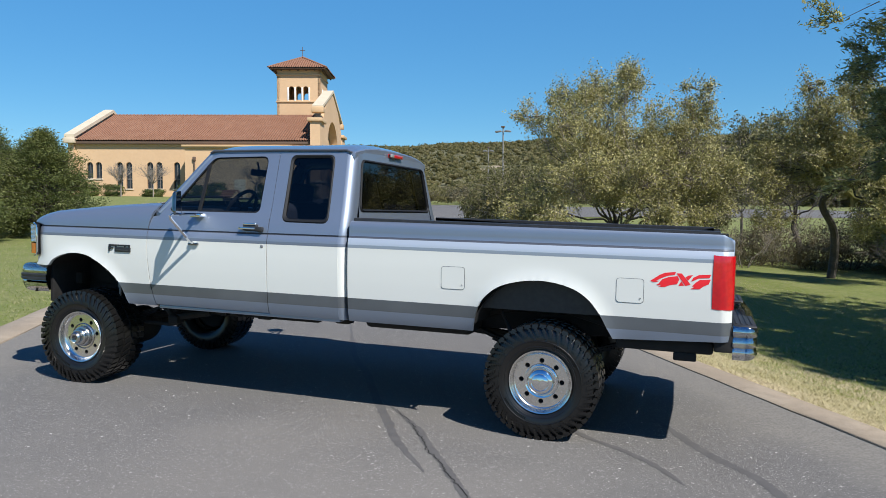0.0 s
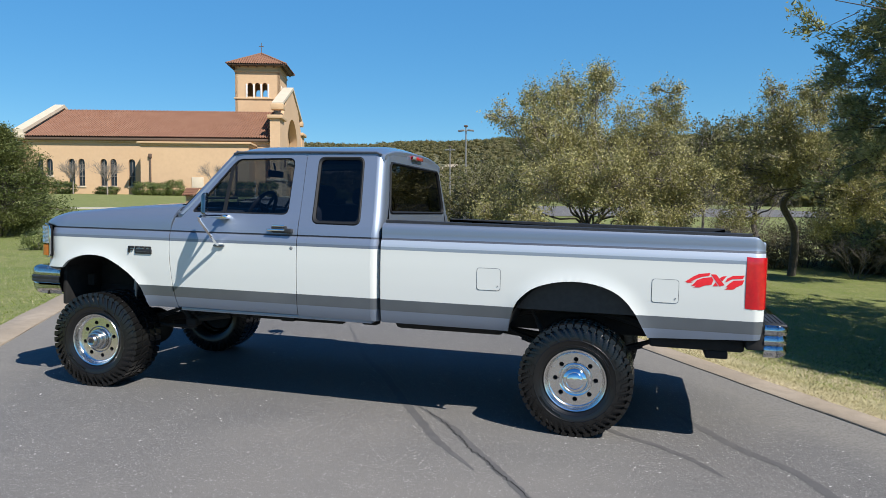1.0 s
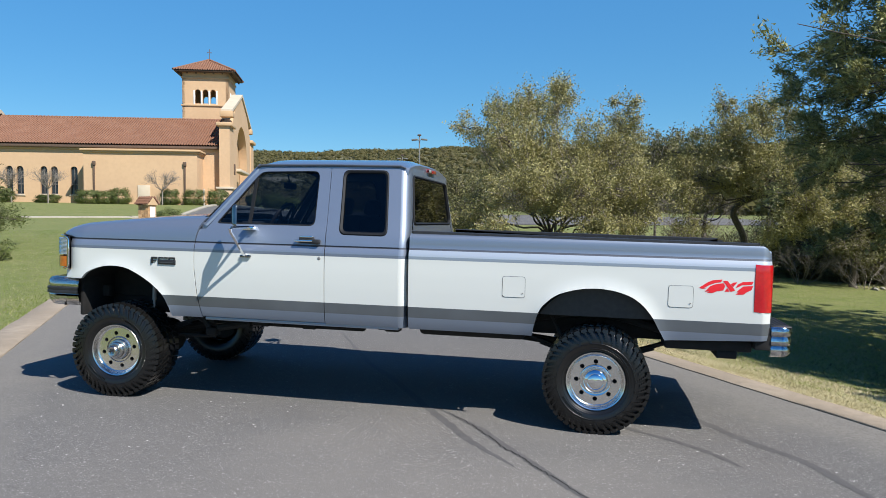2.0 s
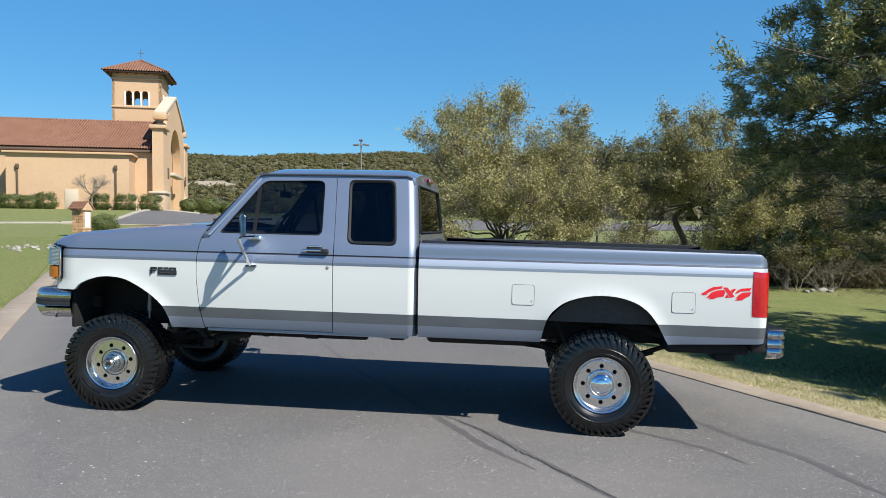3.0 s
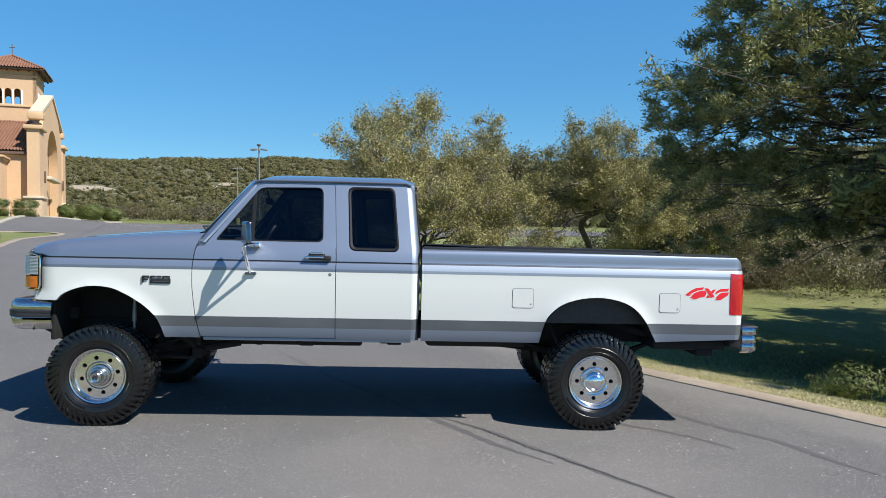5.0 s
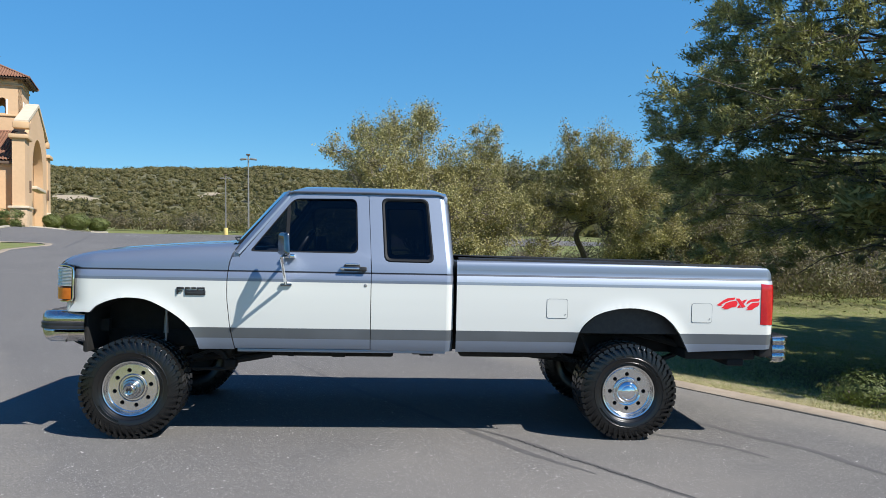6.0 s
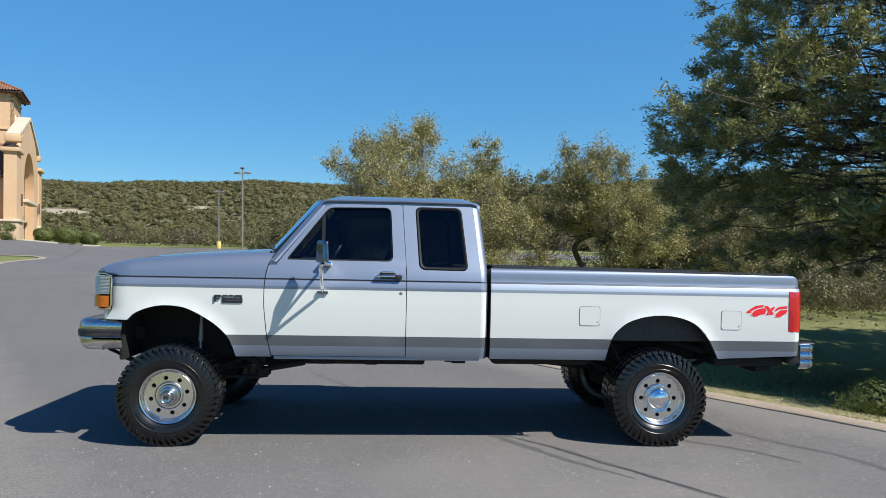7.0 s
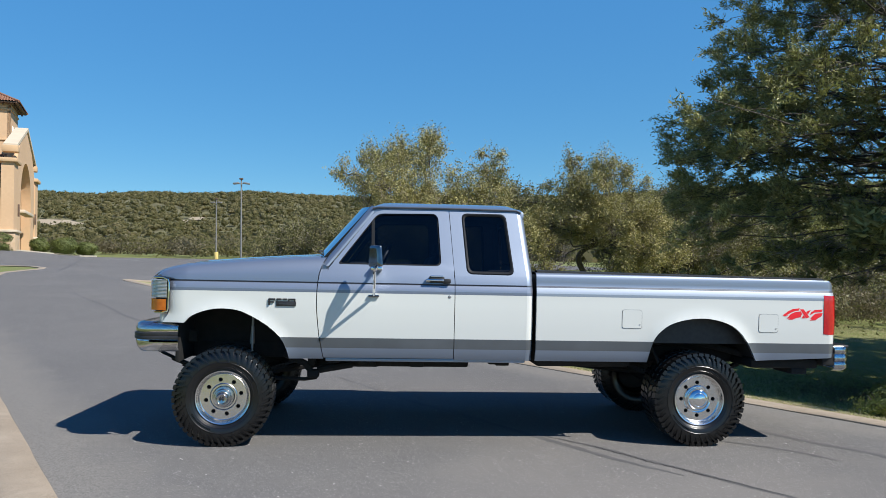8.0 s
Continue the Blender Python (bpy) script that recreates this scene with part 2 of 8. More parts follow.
pale_patch(DRIVE, (3.0, -1.7), 0.6, 2.6, (0.21, 0.195, 0.175), 0.55)
speckle(DRIVE, 110, 0.06, (0.36, 0.35, 0.33))
stony_edges(DRIVE)
TAR = material("tar_crack_seal", (0.080, 0.077, 0.075), 0.85, vary=((9, (0.105, 0.101, 0.098), 0.7), (150, (0.10, 0.098, 0.097), 0.5)), bump=((150, 0.3, 0.004),))
CONCRETE = material("buff_concrete", (0.235, 0.185, 0.128), 0.92, vary=((1.3, (0.35, 0.285, 0.21), 0.8), (9, (0.215, 0.17, 0.12), 0.7), (130, (0.40, 0.34, 0.27), 0.5)), bump=((90, 0.4, 0.005), (12, 0.3, 0.01)))
EARTH = material("lawn_soil_and_thatch", (0.18, 0.20, 0.05), 0.95, vary=((0.25, (0.15, 0.19, 0.042), 0.9), (0.7, (0.27, 0.245, 0.095), 0.55), (1.6, (0.29, 0.265, 0.11), 0.7), (9, (0.10, 0.135, 0.026), 0.7), (40, (0.09, 0.115, 0.024), 0.7)), bump=((60, 0.7, 0.02), (12, 0.5, 0.03)))
# fallen needles, kept dark so that they also deepen the lawn's shade
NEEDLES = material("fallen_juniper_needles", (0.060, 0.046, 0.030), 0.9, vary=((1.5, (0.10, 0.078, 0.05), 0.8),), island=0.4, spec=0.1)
STRAW = material("dry_straw_grass", (0.52, 0.435, 0.28), 0.7, vary=((0.8, (0.36, 0.33, 0.16), 0.9),), island=0.22, spec=0.2)
STUCCO = material("peach_stucco", (0.56, 0.375, 0.22), 0.92, vary=((0.35, (0.60, 0.405, 0.24), 0.8), (3.0, (0.51, 0.34, 0.20), 0.4)), bump=((25, 0.15, 0.02),))
STUCCO_PALE = material("cream_stone_coping", (0.56, 0.475, 0.355), 0.9, vary=((1.5, (0.49, 0.41, 0.30), 0.6),))
STONE_BASE = material("tan_stone_block", (0.50, 0.375, 0.235), 0.92, vary=((1.2, (0.40, 0.28, 0.17), 0.8), (5, (0.54, 0.40, 0.27), 0.6)), bump=((9, 0.4, 0.02),))
PALE_CONCRETE = material("weathered_pale_concrete", (0.40, 0.36, 0.29), 0.95, vary=((0.8, (0.30, 0.27, 0.21), 0.9), (7, (0.46, 0.42, 0.34), 0.6)), bump=((20, 0.3, 0.01),))
STUCCO_DEEP = material("tan_stucco_moulding", (0.55, 0.375, 0.215), 0.92, vary=((1.0, (0.50, 0.33, 0.185), 0.6),))
TILE = material("terracotta_roof_tile", (0.215, 0.105, 0.062), 0.9, vary=((0.6, (0.26, 0.14, 0.088), 0.7), (8, (0.15, 0.07, 0.045), 0.6)), rand=0.28)
TILE_BED = material("terracotta_under_tile", (0.20, 0.085, 0.055), 0.9, vary=((3, (0.26, 0.12, 0.075), 0.6),))
BRONZE = material("dull_bronze_frame", (0.13, 0.11, 0.095), 0.6, vary=((4, (0.2, 0.18, 0.16), 0.6),))
DARKWOOD = material("dark_eave_timber", (0.10, 0.065, 0.045), 0.8, vary=((4, (0.14, 0.09, 0.06), 0.6),))
PANE = material("dark_window_glass", (0.02, 0.024, 0.03), 0.08, spec=0.6)
WHITEWOOD = material("white_painted_frame", (0.72, 0.70, 0.66), 0.6)
GALV = material("galvanised_pole", (0.26, 0.245, 0.22), 0.5, 0.5, vary=((4, (0.32, 0.30, 0.27), 0.6),))
YELLOW = material("yellow_painted_concrete", (0.62, 0.48, 0.16), 0.85, vary=((5, (0.5, 0.38, 0.13), 0.6),))


def dry_verge(m):
    """Bleached, straw-coloured turf along the far kerb, with a ragged margin."""
    n, l = m.node_tree.nodes, m.node_tree.links
    b = n["Principled BSDF"]
    old = b.inputs["Base Color"].links[0].from_socket
    tc, dot, tex = n.new("ShaderNodeTexCoord"), n.new("ShaderNodeVectorMath"), n.new("ShaderNodeTexNoise")
    dot.operation, dot.inputs[1].default_value = "DOT_PRODUCT", (0.851, 0.525, 0)
    l.new(tc.outputs["Object"], dot.inputs[0])
    l.new(tc.outputs["Object"], tex.inputs["Vector"])
    tex.inputs["Scale"].default_value, tex.inputs["Detail"].default_value = 1.3, 8
    wob, add, near, inner, both, mix = (n.new("ShaderNode" + k) for k in ("Math", "Math", "MapRange", "Math", "Math", "Mix"))
    wob.operation, wob.inputs[1].default_value, wob.inputs[2].default_value = "MULTIPLY_ADD", 3.2, -1.6
    l.new(tex.outputs[0], wob.inputs[0])
    l.new(dot.outputs["Value"], add.inputs[0])
    l.new(wob.outputs[0], add.inputs[1])
    near.inputs[1].default_value, near.inputs[2].default_value, near.inputs[3].default_value, near.inputs[4].default_value = 6.6, 8.2, 0.85, 0.0
    l.new(add.outputs[0], near.inputs[0])
    inner.operation, inner.inputs[1].default_value = "GREATER_THAN", 5.0
    l.new(dot.outputs["Value"], inner.inputs[0])
    both.operation = "MULTIPLY"
    l.new(near.outputs[0], both.inputs[0])
    l.new(inner.outputs[0], both.inputs[1])
    mix.data_type = "RGBA"
    l.new(both.outputs[0], mix.inputs[0])
    l.new(old, mix.inputs[6])
    mix.inputs[7].default_value = (0.40, 0.335, 0.20, 1)
    l.new(mix.outputs[2], b.inputs["Base Color"])


dry_verge(EARTH)
BRICKY = material("orange_limestone", (0.50, 0.29, 0.14), 0.9, vary=((5, (0.62, 0.42, 0.24), 0.8), (14, (0.36, 0.2, 0.1), 0.6)), rand=0.25)
BARK = material("grey_brown_bark", (0.085, 0.072, 0.058), 0.95, vary=((6, (0.14, 0.122, 0.105), 0.7), (30, (0.06, 0.05, 0.04), 0.6)), bump=((25, 0.8, 0.03),))
TWIG = material("bare_grey_twigs", (0.22, 0.19, 0.16), 0.95, island=0.3)
BLADES = leaf_material("grass_blades", (0.19, 0.255, 0.042), (0.28, 0.305, 0.072), (0.23, 0.29, 0.042), 0.15, (0.5, 2.5), 0.45)
OAK_LEAF = leaf_material("live_oak_leaves", (0.285, 0.265, 0.112), (0.48, 0.43, 0.20), (0.33, 0.31, 0.08), 0.5, thin=0.28)
BRUSH_LEAF = leaf_material("brown_brush", (0.115, 0.100, 0.057), (0.215, 0.182, 0.110), (0.2, 0.17, 0.09), 0.4, thin=0.4)
OAK_LEAF_DULL = leaf_material("dull_oak_leaves", (0.125, 0.122, 0.050), (0.22, 0.20, 0.09), (0.17, 0.17, 0.05), 0.5)
CEDAR_LEAF = leaf_material("juniper_foliage", (0.20, 0.205, 0.085), (0.44, 0.42, 0.165), (0.22, 0.23, 0.06), 0.55, thin=0.3)
CEDAR_LIGHT = leaf_material("sunlit_juniper_foliage", (0.080, 0.100, 0.030), (0.165, 0.172, 0.050), (0.13, 0.155, 0.03), 0.45)
HEDGE_LEAF = leaf_material("hedge_leaves", (0.10, 0.125, 0.036), (0.19, 0.205, 0.06), (0.15, 0.19, 0.04))
WOOD_FAR = leaf_material("far_hill_foliage", (0.138, 0.125, 0.046), (0.25, 0.205, 0.10), (0.20, 0.195, 0.07), 0.16, (0.22, 0.07), 0.5)
HILL = material("hill_scrub_soil", (0.15, 0.135, 0.065), 0.95, vary=((0.03, (0.15, 0.135, 0.07), 0.8), (0.2, (0.08, 0.085, 0.035), 0.7)))
LIMESTONE = material("pale_caliche_cut", (0.34, 0.275, 0.19), 0.95, vary=((0.2, (0.33, 0.27, 0.18), 0.8),))


# ---- mesh helpers ----
def sharp(me, angle=35):
    me.shade_smooth()
    me.set_sharp_from_angle(angle=radians(angle))


def part(name, bm, mats, parent=None, label="", angle=35):
    me = bpy.data.meshes.new(name)
    bm.to_mesh(me)
    bm.free()
    for m in mats if isinstance(mats, (list, tuple)) else (mats,):
        me.materials.append(m)
    if angle:
        sharp(me, angle)
    ob = new(name, me)
    if parent:
        ob.parent = parent
    return tagged(ob, label)


def quads(name, verts, faces, mat, parent=None, label="", smooth=False):
    """One mesh out of number arrays: verts n x 3, faces m x 4 (or 3)."""
    verts, faces = np.asarray(verts, np.float32), np.asarray(faces, np.int32)
    me = bpy.data.meshes.new(name)
    k = faces.shape[1]
    me.vertices.add(len(verts))
    me.vertices.foreach_set("co", verts.ravel())
    me.loops.add(faces.size)
    me.loops.foreach_set("vertex_index", faces.ravel())
    me.polygons.add(len(faces))
    me.polygons.foreach_set("loop_start", np.arange(0, faces.size, k, dtype=np.int32))
    me.polygons.foreach_set("loop_total", np.full(len(faces), k, np.int32))
    me.update(calc_edges=True)
    for m in mat if isinstance(mat, (list, tuple)) else (mat,):
        me.materials.append(m)
    if smooth:
        me.shade_smooth()
    ob = new(name, me)
    if parent:
        ob.parent = parent
    return tagged(ob, label)


def thing(name, m=None, label="", category="", group="", kind=""):
    ob = new(name)
    if m is not None:
        ob.matrix_world = m
    return tagged(ob, label, category, group, kind)


def box(bm, lo, hi, bevel=0.0, seg=2, mat=0, m=None):
    c = [(a + b) / 2 for a, b in zip(lo, hi)]
    s = [abs(b - a) for a, b in zip(lo, hi)]
    g = bmesh.ops.create_cube(bm, size=1, matrix=(m or Matrix()) @ Matrix.Translation(c) @ Matrix.Diagonal((*s, 1)))
    fs = list({f for v in g["verts"] for f in v.link_faces})
    for f in fs:
        f.material_index = mat
    if bevel:
        es = list({e for v in g["verts"] for e in v.link_edges})
        r = bmesh.ops.bevel(bm, geom=es, offset=bevel, segments=seg, affect="EDGES", profile=0.5)
        for f in r["faces"]:
            f.material_index = mat
    return bm


def grid(bm, rows, mats=None, flip=False, closed=False):
    """A surface through rows of points; mats: a material index for each row strip."""
    vs = [[bm.verts.new(p) for p in row] for row in rows]
    for i in range(len(vs) - 1):
        k = len(vs[i])
        for j in range(k if closed else k - 1):
            q = [vs[i][j], vs[i][(j + 1) % k], vs[i + 1][(j + 1) % k], vs[i + 1][j]]
            if flip:
                q.reverse()
            try:
                f = bm.faces.new(q)
                if mats:
                    f.material_index = mats[i]
            except ValueError:
                pass
    return vs


def lathe(bm, profile, n=48, axis="y", mat=0, flip=False):
    """Turns a profile of (along, radius) round the axis."""
    rows = []
    for a, r in profile:
        ring = []
        for k in range(n):
            t = 2 * math.pi * k / n
            c, s = r * math.cos(t), r * math.sin(t)
            ring.append({"y": (c, a, s), "x": (a, c, s), "z": (c, s, a)}[axis])
        rows.append(ring)
    grid(bm, rows, [mat] * len(rows), flip, True)
    return bm


def tube(bm, pts, radii, n=8, mat=0, cap=True):
    """A round bar along points."""
    pts = [Vector(p) for p in pts]
    if not isinstance(radii, (list, tuple)):
        radii = [radii] * len(pts)
    rows, ref = [], None
    for i, p in enumerate(pts):
        d = (pts[min(i + 1, len(pts) - 1)] - pts[max(i - 1, 0)]).normalized()
        if ref is None:
            ref = d.orthogonal().normalized()
        ref = (ref - d * ref.dot(d)).normalized()
        o = d.cross(ref)
        rows.append([p + radii[i] * (math.cos(2 * math.pi * k / n) * ref + math.sin(2 * math.pi * k / n) * o) for k in range(n)])
    vs = grid(bm, rows, [mat] * len(rows), False, True)
    if cap:
        for ring in (vs[0], vs[-1]):
            try:
                bm.faces.new(ring).material_index = mat
            except ValueError:
                pass
    return bm


def curve_pts(pts, step=6):
    """Catmull-Rom points through pts."""
    pts = [Vector(p) for p in pts]
    out = []
    for i in range(len(pts) - 1):
        a, b, c, d = pts[max(i - 1, 0)], pts[i], pts[i + 1], pts[min(i + 2, len(pts) - 1)]
        for k in range(step):
            t = k / step
            out.append(0.5 * ((2 * b) + (c - a) * t + (2 * a - 5 * b + 4 * c - d) * t * t + (3 * b - a - 3 * c + d) * t ** 3))
    return out + [pts[-1]]


def rounded(corners, radii, n=5, side=4):
    """A closed outline with rounded corners: the same count of points whatever the shape. corners: 2D."""
    out, k = [], len(corners)
    for i in range(k):
        p, a, b = (Vector(corners[j % k]) for j in (i, i - 1, i + 1))
        r = radii if isinstance(radii, (int, float)) else radii[i]
        da, db = (a - p).normalized(), (b - p).normalized()
        s, e = p + da * r, p + db * r
        for j in range(n + 1):
            t = j / n
            out.append((1 - t) ** 2 * s + 2 * t * (1 - t) * p + t * t * e)
        q = Vector(corners[(i + 1) % k])
        rn = radii if isinstance(radii, (int, float)) else radii[(i + 1) % k]
        e2 = q - db * rn
        for j in range(1, side):
            out.append(e + (e2 - e) * j / side)
    return out


def smooth_step(a, b, v):
    v = min(1.0, max(0.0, (v - a) / (b - a)))
    return v * v * (3 - 2 * v)


# ---- ground ----
SLOPE = 1.25
ROAD_N, ROAD_U = Vector((0.851, 0.525)), Vector((-0.525, 0.851))


def ground_z(x, y):
    """The drive slopes along the truck, rises gently to the church and the lawn falls away past the far kerb."""
    n, u = 0.851 * x + 0.525 * y, -0.525 * x + 0.851 * y
    drop = 1.1 * (1 - math.exp(-max(0.0, n - 5.95) / 6.5)) * (1 - smooth_step(28, 52, u))
    return -math.tan(radians(SLOPE)) * max(min(x, 60), -95) + 0.0325 * max(0.0, min(y, 130) - 8.0) - drop + 0.62 * smooth_step(56, 76, u) * (1 - smooth_step(4, 13, n))


def on_road(n, u):
    return ROAD_N.x * n + ROAD_U.x * u, ROAD_N.y * n + ROAD_U.y * u


def spread(a, b, near, far, centre):
    """Steps from a to b, fine round centre and coarse away from it."""
    out, x = [], a
    while x < b:
        out.append(x)
        x += near + (far - near) * min(1, max(0.0, abs(x - centre) - 75) / 90) ** 1.5
    return out + [b]


bm = bmesh.new()
gx, gy = spread(-900, 900, 1.5, 60, 0), spread(-500, 160, 1.5, 60, 10)
grid(bm, [[(x, y, ground_z(x, y) - 0.045) for x in gx] for y in gy])
lawn_soil = part("ground", bm, EARTH, angle=0)
lawn_soil.data.shade_smooth()
tagged(lawn_soil, "sunlit lawn of short green and straw-coloured grass", "lawn", kind="structure")

# the drive, between two flush concrete kerbs, and the car park that it opens into
LEFT_EDGE = [(-1.25, u) for u in range(-60, 11, 3)] + [(-1.12, 14), (-0.9, 19), (-0.45, 25), (0.0, 28.3), (0.85, 34), (1.7, 39), (3.0, 42), (4.1, 44.2), (4.5, 46.5), (4.1, 49), (2.5, 50.6), (-3.0, 51.6), (-10, 52.5), (-17, 53.5)]
bm = bmesh.new()
us = [-60 + 1.5 * i for i in range(51)] + [17 + 1.0 * i for i in range(31)]
lu, ln = [u for n, u in LEFT_EDGE[:-5]], [n for n, u in LEFT_EDGE[:-5]]
rows = []
for u in us:
    n0 = float(np.interp(u, lu, ln))
    n1 = 5.63 + 14 * smooth_step(30, 46, u)
    rows.append([(*on_road(n0 + (n1 - n0) * k / 10, u), ground_z(*on_road(n0 + (n1 - n0) * k / 10, u))) for k in range(11)])
grid(bm, rows)
for f in bm.faces:
    f.normal_flip() if f.normal.z < 0 else None
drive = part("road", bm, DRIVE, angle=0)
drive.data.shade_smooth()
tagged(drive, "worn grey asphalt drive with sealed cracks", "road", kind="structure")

bm = bmesh.new()
us = [46 + 2.5 * i for i in range(15)]
rows = []
for u in us:
    n0, n1 = float(np.interp(u, [46, 48.5, 50.4, 51.6, 57, 63, 72, 79.5], [4.4, 4.15, 2.6, -0.6, 0.3, 1.3, 3.0, 5.2])), 60
    row = []
    for k in range(25):
        n = n0 + (n1 - n0) * k / 24
        x, y = on_road(n, 46 + (u - 46) * (1 - 0.0086 * max(0.0, n)))
        row.append((x, y, ground_z(x, y) - 0.004))
    rows.append(row)
grid(bm, rows)
for f in bm.faces:
    f.normal_flip() if f.normal.z < 0 else None
car_park = part("car_park", bm, ASPHALT, angle=0)
tagged(car_park, "empty grey asphalt car park before the church", "car park", kind="structure")


def kerb(name, line, width, rise, label):
    """A concrete strip along road coordinates (n, u), to the side of +width; its top stands proud of the asphalt."""
    bm = bmesh.new()
    rows = []
    for i, (n, u) in enumerate(line):
        a, b = line[max(i - 1, 0)], line[min(i + 1, len(line) - 1)]
        d = Vector((b[0] - a[0], b[1] - a[1])).normalized()
        side = Vector((d.y, -d.x)) * (1 if width > 0 else -1)
        sec = []
        for s, h in ((-0.0, -0.05), (0.0, rise - 0.008), (0.012, rise), (abs(width) * 0.5, rise + 0.004), (abs(width) - 0.012, rise), (abs(width), rise - 0.01), (abs(width), -0.08)):
            x, y = on_road(n + side.x * s, u + side.y * s)
            wob = 0.012 * noise.noise((x * 1.7, y * 1.7, s)) if s else 0.01 * noise.noise((x * 3, y * 3, 5))
            sec.append((x + wob, y + wob, ground_z(x, y) + h))
        rows.append(sec)
    grid(bm, rows, flip=width < 0)
    bmesh.ops.recalc_face_normals(bm, faces=bm.faces)
    return tagged(part(name, bm, CONCRETE, angle=50), label, "kerb", kind="structure")


def dense(line, step):
    out = []
    for a, b in zip(line[:-1], line[1:]):
        k = max(1, int(math.hypot(b[0] - a[0], b[1] - a[1]) / step))
        out += [(a[0] + (b[0] - a[0]) * i / k, a[1] + (b[1] - a[1]) * i / k) for i in range(k)]
    return out + [line[-1]]


kerb("kerb_left", dense(LEFT_EDGE[12:-2], 0.35), -0.40, 0.018, "weathered buff concrete ribbon kerb beside the lawn")
kerb("kerb_right", dense([(5.63, -30), (5.63, 29.5), (5.75, 30.8), (6.23, 32), (6.95, 33), (7.82, 34), (8.85, 35), (11.0, 37)], 0.35), 0.30, 0.018, "weathered buff concrete ribbon kerb beside the lawn")

PALE_KERB = [(-3.2, 53.2), (-1.2, 54.4), (0.3, 57), (1.3, 63), (3.0, 72), (5.0, 79.2), (7.4, 81.4), (9.6, 81.8)]
pale = kerb("kerb_church", dense(PALE_KERB, 0.5), -0.45, 0.09, "pale concrete kerb between the lawn and the car park")
pale.data.materials[0] = PALE_CONCRETE
path = kerb("garden_path", dense([(-24, 49.6), (-16, 50.6), (-9, 52.0), (-3.2, 53.2)], 0.5), -1.1, 0.05, "pale concrete path across the church lawn")
path.data.materials[0] = PALE_CONCRETE
tagged(path, category="path")
island = kerb("kerb_island", dense([(12.5, 82.6), (13.4, 79.5), (13.0, 77.8), (11.4, 77.6), (9.6, 81.8)], 0.4), 0.35, 0.10, "pale concrete kerb round the shrub bed")
island.data.materials[0] = PALE_CONCRETE


def strip(name, pts, width, mat, label, jag=0.0, lift=0.002, seed=0):
    """A ribbon of sealant or an open crack that lies on the drive."""
    rnd = random.Random(seed)
    pts = curve_pts([(x, y, 0) for x, y in pts], 14)
    rows = []
    for i, p in enumerate(pts):
        d = (pts[min(i + 1, len(pts) - 1)] - pts[max(i - 1, 0)]).normalized()
        s = Vector((-d.y, d.x, 0))
        c = p + s * rnd.uniform(-jag, jag)
        w = width * rnd.uniform(0.75, 1.2) * min(1.0, 0.12 + 5.0 * min(i, len(pts) - 1 - i) / len(pts))
        rows.append([(*(c + s * k).xy, ground_z(c.x, c.y) + lift) for k in (-w / 2, w / 2)])
    bm = bmesh.new()
    grid(bm, rows)
    for f in bm.faces:
        f.normal_flip() if f.normal.z < 0 else None
    return tagged(part(name, bm, mat, drive, angle=0), label)


strip("tar_seam", [(0.62, 3.85), (1.6, 2.02), (2.04, 1.37), (2.52, 0.55), (2.83, 0.06), (3.08, -0.34), (3.45, -0.80)], 0.07, TAR, "dark sealed crack", 0.006, seed=1)
strip("tar_seam", [(2.62, 0.50), (3.05, 0.03), (3.27, -0.30), (3.48, -0.60), (3.66, -0.86), (3.85, -1.15), (4.4, -1.85)], 0.055, TAR, "dark sealed crack", 0.006, seed=2)
strip("tar_seam", [(3.95, 0.6), (4.2, 0.28), (4.50, 0.05), (4.72, -0.17), (4.88, -0.42)], 0.05, TAR, "dark sealed crack", 0.004, seed=3)
strip("tar_seam", [(4.6, 0.98), (4.78, 0.64), (4.95, 0.31), (5.09, 0.10), (5.27, -0.12), (5.37, -0.35), (5.47, -0.66), (5.62, -0.98)], 0.075, TAR, "dark sealed crack", 0.004, seed=4)
strip("tar_seam", [(-10.0, 20.8), (-8.5, 18.1), (-6.6, 15.1), (-5.4, 12.9), (-4.6, 11.7), (-2.2, 8.0), (0.3, 4.4)], 0.06, TAR, "dark sealed crack", 0.008, seed=6)
strip("road_crack", [(2.68, 0.46), (3.02, 0.06), (3.12, -0.10), (3.25, -0.28), (3.33, -0.44), (3.47, -0.60), (3.60, -0.80), (3.81, -1.08), (4.3, -1.75)], 0.007, SEAM, "open jagged crack", 0.012, 0.004, seed=5)

# joints and worn stall lines of the car park
strip("car_park_joint", [(-29.8, 70.4), (-24.0, 54.6), (-20.1, 43.8), (-17.5, 36.5)], 0.16, TAR, "dark sealed joint", 0.01, seed=11)
strip("car_park_joint", [(-32.0, 79.0), (-25.3, 73.2), (-16.4, 67.6), (-8.0, 62.5)], 0.18, TAR, "dark sealed joint", 0.01, seed=12)
for i in range(9):
    x, y = -38.5 + 1.75 * i, 76.2 - 1.25 * i
    strip("stall_line", [(x, y), (x + 2.4, y - 3.6), (x + 3.0, y - 4.5)], 0.14, STALL, "worn white stall line", 0.006, seed=20 + i)

# ---- the pickup truck: x to its rear, y across from the near flank, z up from the road ----
WIDE = 1.98
truck = thing("pickup_truck", pose(0, 0, 0, 0, SLOPE, 0), "lifted two-tone slate-blue and white extended-cab pickup truck parked across the drive", "pickup truck")

